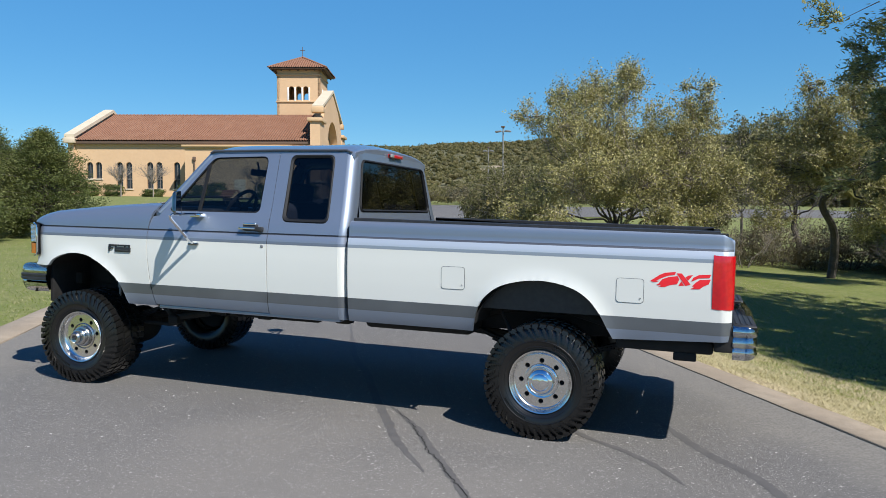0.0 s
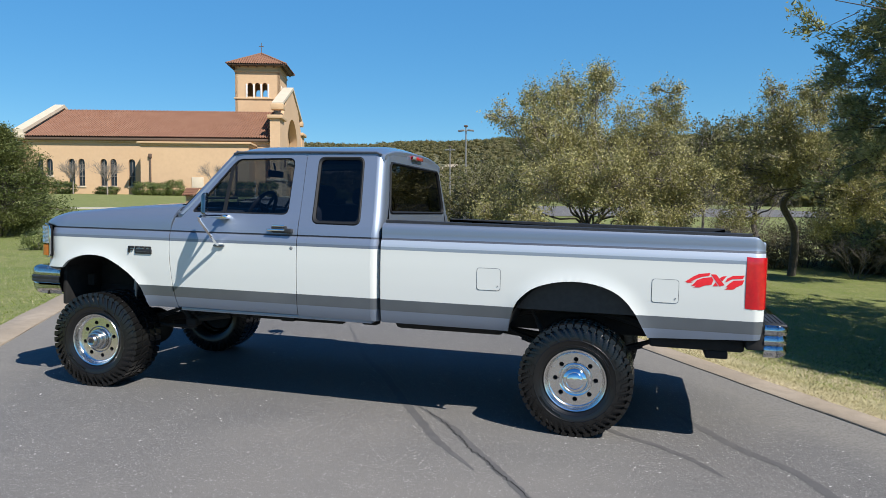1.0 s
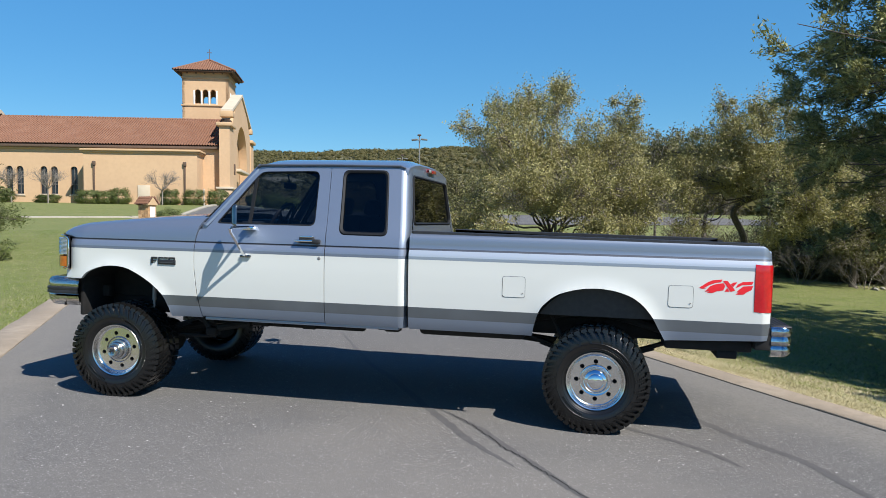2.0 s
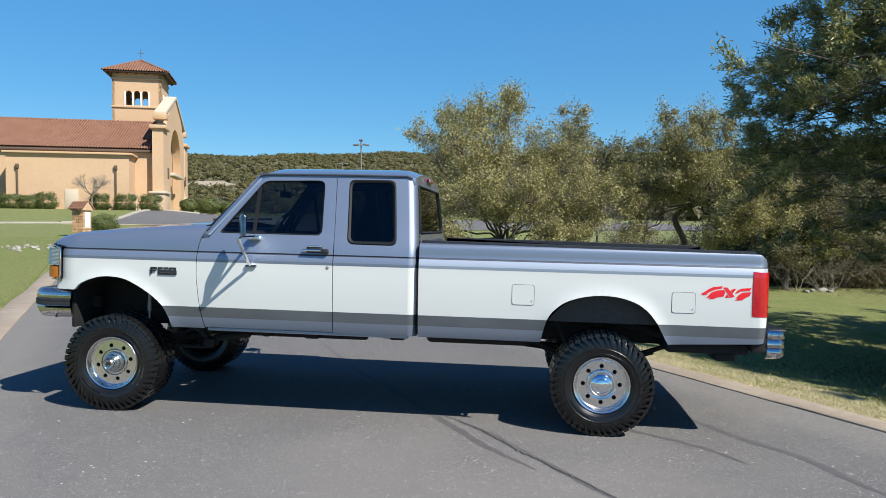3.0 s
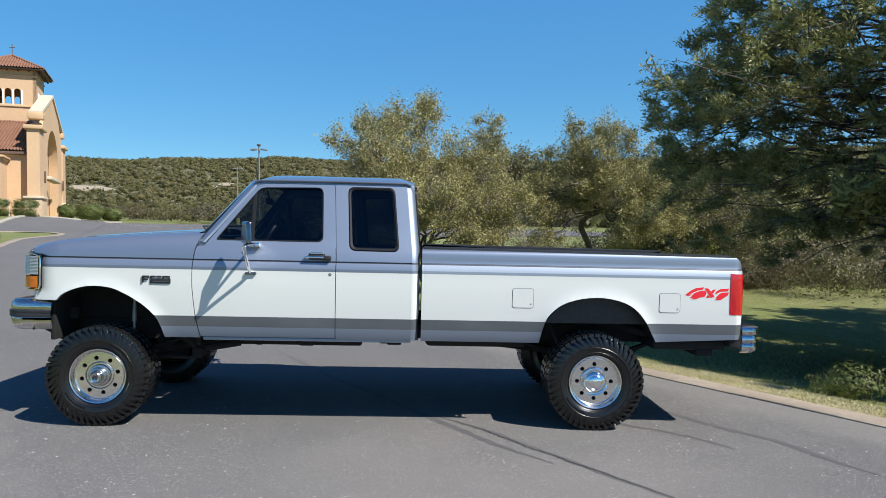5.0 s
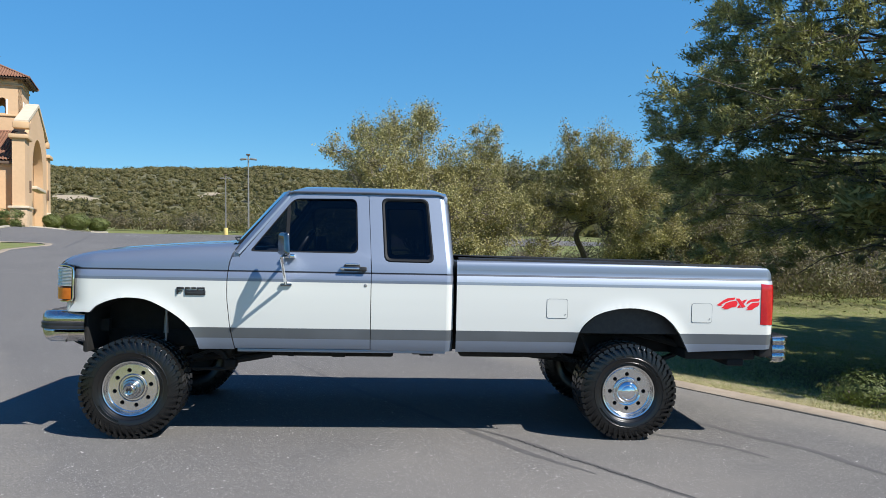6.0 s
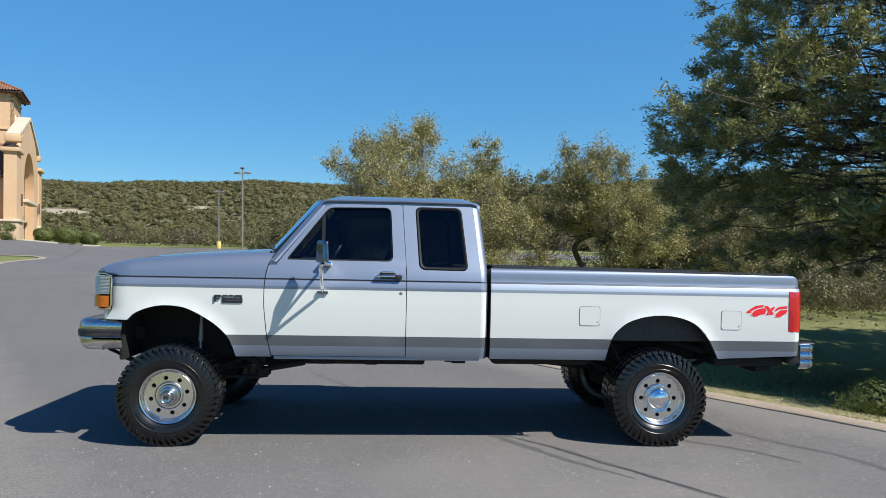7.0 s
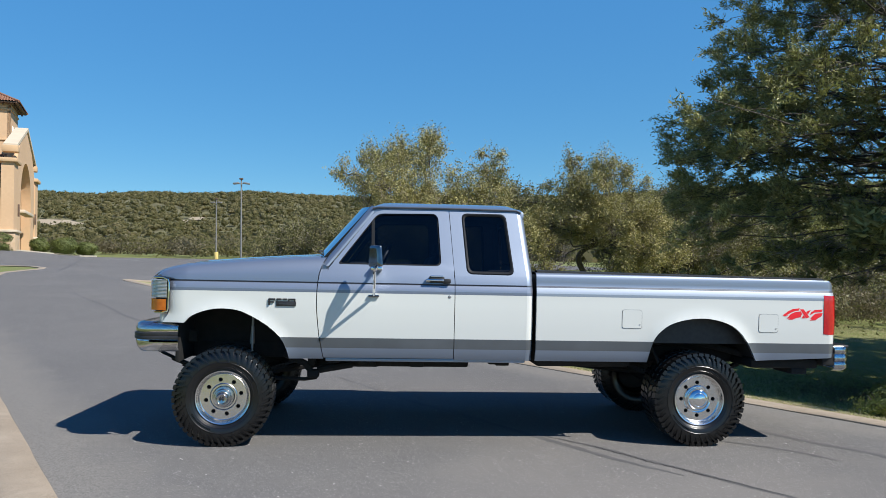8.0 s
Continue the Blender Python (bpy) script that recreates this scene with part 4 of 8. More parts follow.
for y0 in (0.34, 1.0):
    bm = bmesh.new()
    tube(bm, [(0.74, y0, 1.54), (0.70, y0 + 0.02, 1.585), (0.745, y0 + 0.36, 1.60), (0.76, y0 + 0.55, 1.60)], 0.007, 6)
    tube(bm, [(0.745, y0 + 0.08, 1.592), (0.76, y0 + 0.58, 1.605)], 0.009, 6)
    part("wiper", bm, BLACK, truck, "black windscreen wiper")

# grille and front panel between the lamps
bm = bmesh.new()
box(bm, (-0.575, 0.10, 1.06), (-0.50, WIDE - 0.10, 1.345), 0.01)
front = part("grille", bm, BLACK, truck, "dark grille in a chrome frame")
for z in (1.09, 1.16, 1.23, 1.30):
    bm = bmesh.new()
    box(bm, (-0.60, 0.44, z), (-0.57, WIDE - 0.44, z + 0.022), 0.005)
    part("grille_bar", bm, CHROME, front, "chrome grille bar")
bm = bmesh.new()
box(bm, (-0.53, 0.07, 0.98), (-0.46, WIDE - 0.07, 1.065), 0.02)
part("valance", bm, WHITE, truck)

# front bumper: three sections wrapped round the corners
def bumper(name, prof, plan, mats, label, strips):
    bm = bmesh.new()
    rows = []
    for dx, z in prof:
        rows.append([(x + nx * dx, y + ny * dx, z) for x, y, nx, ny in plan])
    grid(bm, rows, [strips.get(i, 0) for i in range(len(prof))], flip=True)
    bmesh.ops.solidify(bm, geom=bm.faces, thickness=0.008)
    return part(name, bm, mats, truck, label, 40)


def wrap(x_front, x_end, y_end, r, sign):
    pts = [(x_end, y_end, 0.0, -1.0), ((x_end * 0.6 + (x_front - sign * -r) * 0.4), y_end, 0.0, -1.0)]
    for k in range(7):
        a = math.pi / 2 * k / 6
        pts.append((x_front - sign * r * (1 - math.sin(a)), y_end + r * (1 - math.cos(a)), sign * math.sin(a), -math.cos(a)))
    half = pts + [(x_front + sign * 0.02, WIDE / 2, sign, 0.0)]
    return half + [(x, WIDE - y, nx, -ny) for x, y, nx, ny in reversed(half[:-1])]


plan = wrap(-0.72, -0.365, 0.03, 0.13, -1)
f_bumper = bumper("front_bumper", [(-0.05, 0.988), (-0.02, 0.984), (-0.002, 0.972), (0.008, 0.95), (0.012, 0.925), (0.010, 0.905), (0.006, 0.90), (0.006, 0.848), (0.010, 0.842), (0.010, 0.825), (0.002, 0.795), (-0.014, 0.762), (-0.035, 0.748)], plan, (CHROME, BLACK), "chrome front bumper with a black rub strip", {6: 1})
bm = bmesh.new()
grid(bm, [[(x + nx * d, y + ny * d, z) for x, y, nx, ny in plan] for d, z in ((0.006, 0.905), (0.02, 0.898), (0.022, 0.885), (0.018, 0.875), (0.022, 0.865), (0.02, 0.85), (0.006, 0.845))], flip=True)
part("rub_strip", bm, BLACK, f_bumper, "black rubber rub strip")
for y in (0.36, WIDE - 0.36):
    bm = bmesh.new()
    box(bm, (-0.60, y - 0.03, 0.80), (-0.30, y + 0.03, 0.90), 0.01)
    part("bumper_bracket", bm, UNDER, f_bumper, "black steel bumper bracket")

# rear bumper with its step pads
plan = wrap(5.268, 5.125, 0.05, 0.07, 1)
r_bumper = bumper("rear_bumper", [(-0.05, 0.862), (-0.01, 0.858), (0.0, 0.845), (0.004, 0.82), (0.0, 0.80), (-0.010, 0.79), (-0.002, 0.775), (0.003, 0.75), (0.0, 0.735), (-0.010, 0.725), (-0.002, 0.71), (0.002, 0.69), (-0.006, 0.668), (-0.03, 0.65), (-0.05, 0.643)], plan, (CHROME, BLACK), "chrome rear step bumper with black pads", {})
for y0, y1 in ((0.06, 0.55), (0.56, 1.42), (1.43, WIDE - 0.06)):
    bm = bmesh.new()
    low = 0.06 if y0 == 0.56 else 0.0
    box(bm, (5.125, y0, 0.845 - low), (5.262, y1, 0.868 - low), 0.012)
    for k in range(4):
        box(bm, (5.14 + 0.03 * k, y0 + 0.04, 0.866 - low), (5.152 + 0.03 * k, y1 - 0.04, 0.873 - low), 0.002)
    part("step_pad", bm, BLACK, r_bumper, "black ribbed step pad")
for y in (0.52, WIDE - 0.52):
    bm = bmesh.new()
    box(bm, (4.72, y - 0.04, 0.69), (5.16, y + 0.04, 0.78), 0.012)
    part("bumper_bracket", bm, UNDER, r_bumper)
bm = bmesh.new()
box(bm, (4.42, 0.12, 0.655), (5.02, WIDE - 0.12, 0.735), 0.02)
box(bm, (4.78, 0.12, 0.605), (4.92, 0.42, 0.66), 0.01)
box(bm, (4.90, 0.75, 0.62), (5.16, 1.2, 0.70), 0.015)
box(bm, (5.02, 0.055, 0.69), (5.135, 0.18, 0.855), 0.01)
part("hitch_beam", bm, UNDER, truck, "black hitch and rear crossmember")

# cab: roof, back, glass, interior
def roof_z(x, y):
    c = abs(y - WIDE / 2) / (WIDE / 2 - 0.26)
    e = 1 - smooth_step(0.0, 0.16, x - 1.13)
    r = smooth_step(2.30, 2.43, x)
    return 1.972 + 0.078 * (1 - min(1, c) ** 3.2) * (1 - 0.25 * e - 0.25 * r) - 0.022 * e * e - 0.016 * r ** 2


bm = bmesh.new()
xs = [1.135, 1.15, 1.18, 1.24, 1.35, 1.5, 1.7, 1.9, 2.1, 2.25, 2.33, 2.385, 2.42, 2.438, 2.446]
ys = [0.252, 0.258, 0.272, 0.30, 0.36, 0.46, 0.6, 0.8, WIDE / 2]
ys += [WIDE - y for y in reversed(ys[:-1])]
grid(bm, [[(x, y, roof_z(x, y) - (0.018 if y in (ys[0], ys[-1]) else 0) - (0.01 if x in (xs[-1],) else 0)) for y in ys] for x in xs], flip=True)
rim = [e for e in bm.edges if e.is_boundary]
r = bmesh.ops.extrude_edge_only(bm, edges=rim)
for v in r["geom"]:
    if isinstance(v, bmesh.types.BMVert):
        v.co.z -= 0.035
roof = part("cab_roof", bm, BLUE, truck)
for far in (False, True):
    bm = bmesh.new()
    y = WIDE - 0.247 if far else 0.247
    tube(bm, [(1.15, y, 1.952), (1.19, y, 1.964), (1.8, y, 1.968), (2.38, y, 1.964), (2.42, y, 1.947)], 0.009, 6)
    part("drip_rail", bm, LINE, roof, "dark roof drip rail")

bm = bmesh.new()
ring_o = rounded([(0.215, 1.40), (WIDE - 0.215, 1.40), (WIDE - 0.36, 1.972), (0.36, 1.972)], [0.01, 0.01, 0.10, 0.10])
ring_i = rounded([(0.245, 1.50), (WIDE - 0.245, 1.50), (WIDE - 0.345, 1.905), (0.345, 1.905)], 0.06)
bx_ = lambda z, i=0.0: 2.502 - 0.10 * max(0.0, z - 1.40) - i
grid(bm, [[(bx_(z), y, z) for y, z in ring_o], [(bx_(z), y, z) for y, z in ring_i], [(bx_(z, 0.03), y, z) for y, z in ring_i]], closed=True)
back = part("cab_back", bm, BLUE, truck)
bm = bmesh.new()
ring_s = rounded([(0.268, 1.522), (WIDE - 0.268, 1.522), (WIDE - 0.362, 1.883), (0.362, 1.883)], 0.05)
grid(bm, [[(bx_(z, -0.003), y, z) for y, z in ring_i], [(bx_(z, -0.012), y, z) for y, z in [Vector(a).lerp(Vector(b), 0.5) for a, b in zip(ring_i, ring_s)]], [(bx_(z, 0.004), y, z) for y, z in ring_s], [(bx_(z, 0.02), y, z) for y, z in ring_s]], closed=True)
part("window_seal", bm, TRIM, back, "black rear window seal")
bm = bmesh.new()
bm.faces.new([bm.verts.new((bx_(z, 0.006), y, z)) for y, z in ring_s])
pane = part("rear_window", bm, GLASS_REAR, back, "smoked rear window glass", angle=0)
pane.visible_shadow = False
bm = bmesh.new()
box(bm, (2.42, 0.30, 0.72), (2.50, WIDE - 0.30, 1.40))
part("cab_rear_wall", bm, BLUE, truck)
bm = bmesh.new()
box(bm, (2.44, 0.86, 1.955), (2.475, 1.12, 1.987), 0.008)
stop = part("high_stop_lamp", bm, RED_LENS, truck, "red high stop lamp above the rear window")
bm = bmesh.new()
box(bm, (2.445, 0.86, 1.957), (2.478, 0.925, 1.985), 0.006)
part("cargo_lens", bm, CLEAR, stop, "clear cargo lamp lens")

bm = bmesh.new()
rows = []
for k in range(9):
    t = k / 8
    x, z = 0.757 + (1.142 - 0.757) * t, 1.515 + (1.975 - 1.515) * t
    y0 = 0.155 + (0.335 - 0.155) * t
    rows.append([(x - 0.11 * (1 - (2 * j / 16 - 1) ** 4), y0 + (WIDE - 2 * y0) * j / 16, z - 0.0 + 0.012 * (1 - (2 * j / 16 - 1) ** 2)) for j in range(17)])
grid(bm, rows)
screen = part("windscreen", bm, GLASS_FRONT, truck, "clear windscreen")
screen.visible_shadow = False
bm = bmesh.new()
tube(bm, [(0.757, 0.165, 1.517), (1.142, 0.34, 1.976)], 0.012, 6)
tube(bm, [(0.757, WIDE - 0.165, 1.517), (1.142, WIDE - 0.34, 1.976)], 0.012, 6)
tube(bm, [(x - 0.11 * (1 - (2 * j / 16 - 1) ** 4), 0.165 + (WIDE - 0.33) * j / 16, 1.512) for j in range(17) for x in (0.757,)], 0.012, 6)
part("screen_seal", bm, TRIM, screen, "black windscreen seal")

bm = bmesh.new()
box(bm, (0.80, 0.16, 0.74), (2.42, WIDE - 0.16, 0.80))
for far in (False, True):
    y0, y1 = (WIDE - 0.11, WIDE - 0.085) if far else (0.085, 0.11)
    box(bm, (0.80, y0, 0.72), (2.43, y1, 1.44), 0.004)
part("cab_floor", bm, DASH, truck, "dark cab floor and door cards")
bm = bmesh.new()
box(bm, (0.80, 0.12, 1.22), (1.05, WIDE - 0.12, 1.475), 0.04, 3)
box(bm, (0.95, 0.33, 1.36), (1.12, 0.80, 1.50), 0.03, 3)
part("dashboard", bm, DASH, truck, "charcoal dashboard")
bm = bmesh.new()
m = Matrix.Translation((1.225, 0.55, 1.49)) @ Euler((0, radians(-62), 0)).to_matrix().to_4x4()
ring = [m @ Vector((0.185 * math.cos(a), 0.185 * math.sin(a), 0)) for a in np.linspace(0, 2 * math.pi, 29)]
tube(bm, ring, 0.016, 8, cap=False)
for a in (0.5, math.pi - 0.5, math.pi + 0.9, -0.9):
    tube(bm, [m @ Vector((0, 0, -0.02)), m @ Vector((0.18 * math.cos(a), 0.18 * math.sin(a), 0))], 0.013, 6)
lathe_b = bmesh.new()
lathe(lathe_b, [(-0.03, 0.001), (-0.03, 0.055), (0.015, 0.05), (0.02, 0.001)], 16, "z")
bmesh.ops.transform(lathe_b, matrix=m, verts=lathe_b.verts)
tmp_me = bpy.data.meshes.new("tmp")
lathe_b.to_mesh(tmp_me)
lathe_b.free()
bm.from_mesh(tmp_me)
bpy.data.meshes.remove(tmp_me)
tube(bm, [m @ Vector((0, 0, -0.02)), (0.98, 0.55, 1.30)], 0.03, 8)
part("steering_wheel", bm, BLACK, truck, "black steering wheel")


def seat(x, y0, y1, top, headrests):
    bm = bmesh.new()
    box(bm, (x - 0.52, y0, 0.98), (x, y1, 1.14), 0.05, 3)
    m = Matrix.Translation((x - 0.02, 0, 1.06)) @ Euler((0, radians(14), 0)).to_matrix().to_4x4()
    box(bm, (-0.09, y0, 0.0), (0.08, y1, top - 1.06), 0.06, 3, m=m)
    for y in headrests:
        box(bm, (-0.05, y - 0.13, top - 1.05), (0.06, y + 0.13, top - 0.90), 0.04, 3, m=m)
    return part("seat", bm, CLOTH, truck, "dark blue cloth bench seat")


seat(1.66, 0.22, 0.95, 1.58, (0.58,))
seat(1.66, 1.03, WIDE - 0.22, 1.58, (1.40,))
seat(2.34, 0.24, WIDE - 0.24, 1.46, ())
bm = bmesh.new()
box(bm, (1.10, WIDE / 2 - 0.13, 1.80), (1.125, WIDE / 2 + 0.13, 1.86), 0.012)
tube(bm, [(1.11, WIDE / 2, 1.85), (1.09, WIDE / 2, 1.93)], 0.008)
part("rear_view_mirror", bm, BLACK, truck, "black rear-view mirror")

# load bed inner, tailgate, rails
bm = bmesh.new()
box(bm, (2.53, 0.12, 0.86), (5.08, WIDE - 0.12, 0.90))
box(bm, (2.53, 0.10, 0.86), (2.57, WIDE - 0.10, 1.42))
for far in (False, True):
    y0, y1 = (WIDE - 0.135, WIDE - 0.115) if far else (0.115, 0.135)
    box(bm, (2.53, y0, 0.86), (5.08, y1, 1.42))
    y0, y1 = (WIDE - 0.38, WIDE - 0.12) if far else (0.12, 0.38)
    box(bm, (3.45, y0, 0.88), (4.42, y1, 1.12), 0.05, 3)
part("bed_liner", bm, BLACK, truck, "black load bed liner")
for far in (False, True):
    bm = bmesh.new()
    rows = []
    for x in np.linspace(2.535, 5.03, 12):
        z = 1.439 - 0.009 * (x - 2.53)
        rows.append([(x, WIDE - y if far else y, z + h) for y, h in ((0.066, -0.004), (0.068, 0.016), (0.08, 0.02), (0.16, 0.02), (0.17, 0.014), (0.17, -0.04))])
    grid(bm, rows, flip=far)
    bmesh.ops.holes_fill(bm, edges=[e for e in bm.edges if e.is_boundary])
    part("bed_rail_cap", bm, BLACK, truck, "black plastic bed rail cap")
bm = bmesh.new()
box(bm, (5.075, 0.10, 0.80), (5.12, WIDE - 0.10, 1.385), 0.012)
box(bm, (5.115, 0.30, 0.95), (5.124, WIDE - 0.30, 1.28), 0.004)
part("tailgate", bm, BLUE, truck)

# wheel wells, chassis, axles, springs, shocks, drivetrain
for far in (False, True):
    for x0, x1, top, cx, rad, cz in ((-0.44, 0.72, 1.15, 0.03, 0.56, 0.62), (3.42, 4.46, 1.13, 3.94, 0.49, 0.64)):
        bm = bmesh.new()
        rows = []
        for a in np.linspace(0.24, math.pi - 0.24, 15):
            x, z = cx - rad * math.cos(a), cz + rad * 0.93 * math.sin(a)
            rows.append([(x, WIDE - y if far else y, z) for y in (0.035, 0.30, 0.50)])
        grid(bm, rows, flip=not far)
        bm.faces.new([bm.verts.new(r[2]) for r in rows])
        part("wheel_well", bm, UNDER, truck, "black wheel arch liner")
    bm = bmesh.new()
    lo, hi = (WIDE - 0.62, WIDE - 0.09) if far else (0.09, 0.62)
    box(bm, (-0.405, lo, 0.66), (-0.365, hi, 1.02), 0.012)
    part("splash_guard", bm, UNDER, truck, "black splash guard behind the bumper")
bm = bmesh.new()
for y in (0.53, WIDE - 0.53):
    box(bm, (-0.45, y - 0.04, 0.66), (5.05, y + 0.04, 0.80), 0.012)
    box(bm, (0.62, y - 0.035, 0.585), (2.02, y + 0.035, 0.67), 0.02)
for x in (-0.1, 0.9, 1.7, 2.5, 3.3, 4.6):
    box(bm, (x, 0.5, 0.68), (x + 0.08, WIDE - 0.5, 0.76), 0.01)
part("chassis_frame", bm, UNDER, truck, "black ladder chassis frame")
bm = bmesh.new()
box(bm, (0.72, 0.25, 0.70), (2.46, WIDE - 0.25, 0.75))
box(bm, (2.55, 0.20, 0.74), (3.45, WIDE - 0.20, 0.84))
part("underbody", bm, UNDER, truck)
for cx, nm in ((0.0, "front_axle"), (3.94, "rear_axle")):
    bm = bmesh.new()
    tube(bm, [(cx, 0.30, 0.402), (cx, WIDE - 0.30, 0.402)], 0.055, 12)
    yc = 0.72 if cx == 0 else WIDE / 2
    bmesh.ops.create_uvsphere(bm, u_segments=16, v_segments=10, radius=0.17, matrix=Matrix.Translation((cx + 0.03, yc, 0.41)))
    tube(bm, [(cx + (0.15 if cx == 0 else -0.15), yc, 0.50), (1.45 if cx == 0 else 2.3, WIDE / 2, 0.66)], 0.035, 8)
    axle = part(nm, bm, UNDER, truck, "black solid axle with differential and drive shaft")
    for y in (0.47, WIDE - 0.47):
        bm = bmesh.new()
        for k in range(5):
            ln = 0.62 - 0.09 * k
            pts = [(cx + ln * s, y, 0.50 + 0.16 * (s * ln / 0.62) ** 2 - 0.014 * k + 0.03) for s in np.linspace(-1, 1, 9)]
            rows = [[(x, yy, z + h) for yy, h in ((y - 0.035, 0), (y + 0.035, 0), (y + 0.035, 0.012), (y - 0.035, 0.012))] for x, _, z in pts]
            grid(bm, rows, closed=True)
        box(bm, (cx - 0.06, y - 0.045, 0.42), (cx + 0.06, y + 0.045, 0.50), 0.01)
        part("leaf_spring", bm, UNDER, axle)
        bm = bmesh.new()
        sx = 0.17 if cx == 0 else -0.30
        yy = 0.30 if y < 1 else WIDE - 0.30
        top = (cx + sx, yy, 1.06) if cx == 0 else (cx + sx - 0.06, yy, 0.86)
        low = (cx + sx - 0.005, yy, 0.55) if cx == 0 else (cx + sx + 0.16, yy, 0.42)
        a, b = Vector(top), Vector(low)
        tube(bm, [a, a.lerp(b, 0.25)], 0.011, 10)
        tube(bm, [a.lerp(b, 0.24), a.lerp(b, 0.52)], [0.014, 0.020], 10)
        tube(bm, [a.lerp(b, 0.52), b], 0.010, 8)
        part("shock_absorber", bm, STEEL if cx == 0 else UNDER, axle, "grey steel shock absorber" if cx == 0 else "black shock absorber")
bm = bmesh.new()
box(bm, (0.70, 0.72, 0.545), (1.25, 1.2, 0.74), 0.05, 3)
box(bm, (1.28, 0.70, 0.565), (1.75, 1.15, 0.74), 0.04, 3)
part("gearbox", bm, UNDER, truck, "black gearbox and transfer case")
bm = bmesh.new()
tube(bm, curve_pts([(0.6, 0.62, 0.66), (1.2, 0.6, 0.69), (2.2, 0.60, 0.70), (2.7, 0.5, 0.70), (3.3, 0.5, 0.75), (3.9, 0.42, 0.86), (4.5, 0.3, 0.74)]), 0.032, 8)
tube(bm, [(1.55, 0.60, 0.735), (2.15, 0.60, 0.735)], 0.06, 12)
part("exhaust_pipe", bm, UNDER, truck, "dark exhaust pipe and silencer")
bm = bmesh.new()
box(bm, (2.56, 0.22, 0.635), (3.40, 0.55, 0.80), 0.04, 3)
part("fuel_tank", bm, UNDER, truck, "black fuel tank")
for k, (x, y, z) in enumerate(((0.62, 0.40, 0.60), (0.80, 0.38, 0.625), (1.05, 0.40, 0.615), (1.14, 0.38, 0.60), (1.24, 0.38, 0.605), (1.50, 0.40, 0.595), (1.84, 0.38, 0.62), (2.18, 0.36, 0.63), (2.24, 0.36, 0.62))):
    bm = bmesh.new()
    box(bm, (x, y, z), (x + 0.06 + 0.03 * (k % 3), y + 0.10, 0.73), 0.01)
    part("cab_mount", bm, UNDER, truck, "black cab mount bracket")
bm = bmesh.new()
tube(bm, [(0.42, 0.42, 0.70), (0.60, 0.40, 0.62), (0.66, 0.40, 0.54)], 0.028, 8)
box(bm, (0.62, 0.36, 0.50), (0.72, 0.46, 0.57), 0.015)
tube(bm, [(0.30, 0.42, 0.49), (0.60, 0.41, 0.485), (0.70, 0.41, 0.50)], 0.016, 8)
tube(bm, [(0.70, 0.42, 0.56), (1.0, 0.45, 0.61)], 0.03, 8)
part("radius_arm", bm, UNDER, truck, "black radius arm and bracket")


# towing mirrors on tube arms
for far in (False, True):
    def fl(p):
        return (p[0], WIDE - p[1] if far else p[1], p[2])

    bm = bmesh.new()
    tube(bm, [fl(p) for p in ((1.205, 0.06, 1.452), (1.20, -0.10, 1.452), (1.195, -0.26, 1.45), (1.193, -0.285, 1.44), (1.19, -0.275, 1.42), (1.182, -0.05, 1.245), (1.18, 0.0, 1.222))], 0.012, 8)
    arm = part("door_mirror", bm, CHROME, truck, "chrome towing mirror on a tube arm")
    for lo, hi in (((1.15, -0.012, 1.43), (1.245, 0.065, 1.462)), ((1.135, -0.022, 1.212), (1.225, 0.012, 1.232))):
        bm = bmesh.new()
        a, b = fl(lo), fl(hi)
        box(bm, tuple(min(i, j) for i, j in zip(a, b)), tuple(max(i, j) for i, j in zip(a, b)), 0.008)
        part("mirror_foot", bm, CHROME if lo[2] > 1.3 else SMOKED_CHROME, arm, "chrome mounting foot")
    bm = bmesh.new()
    c = Matrix.Translation(fl((1.195, -0.205, 1.545))) @ Euler((0, 0, radians(-28 if far else 28))).to_matrix().to_4x4()
    out = rounded([(-0.108, -0.082), (0.106, -0.088), (0.082, 0.086), (-0.080, 0.080)], 0.016)
    prof = [(-0.026, 0.70), (-0.022, 0.84), (-0.010, 0.97), (0.0, 1.0), (0.008, 0.98), (0.006, 0.94)]
    grid(bm, [[c @ Vector((d, p[0] * s, p[1] * s)) for p in out] for d, s in prof], closed=True)
    bm.faces.new([bm.verts.new(c @ Vector((-0.026, p[0] * 0.70, p[1] * 0.70))) for p in out])
    head = part("mirror_shell", bm, SMOKED_CHROME, arm, "dull chrome mirror shell")
    bm = bmesh.new()
    bm.faces.new([bm.verts.new(c @ Vector((0.006, p[0] * 0.95, p[1] * 0.95))) for p in out])
    part("mirror_pane", bm, MIRROR, head, "mirror glass", 0)


# wheels
def block(bm, t0, t1, y0, y1, r0, r1, skew=0.0):
    """A tread block between two angles, widths and radii."""
    vs = []
    for r in (r0, r1):
        sh = 0.0 if r == r0 else 0.006
        for (t, y, sy, st) in ((t0, y0, 1, 1), (t1, y0, 1, -1), (t1, y1, -1, -1), (t0, y1, -1, 1)):
            tt = t + skew * (y - (y0 + y1) / 2) + st * sh / r1
            vs.append(bm.verts.new((r * math.cos(tt), y + sy * sh * 0.6, r * math.sin(tt))))
    for f in ((0, 3, 2, 1), (4, 5, 6, 7), (0, 1, 5, 4), (1, 2, 6, 5), (2, 3, 7, 6), (3, 0, 4, 7)):
        bm.faces.new([vs[i] for i in f])


def shrink(bm, k=0.925):
    for v in bm.verts:
        v.co.x, v.co.z = v.co.x * k, v.co.z * k


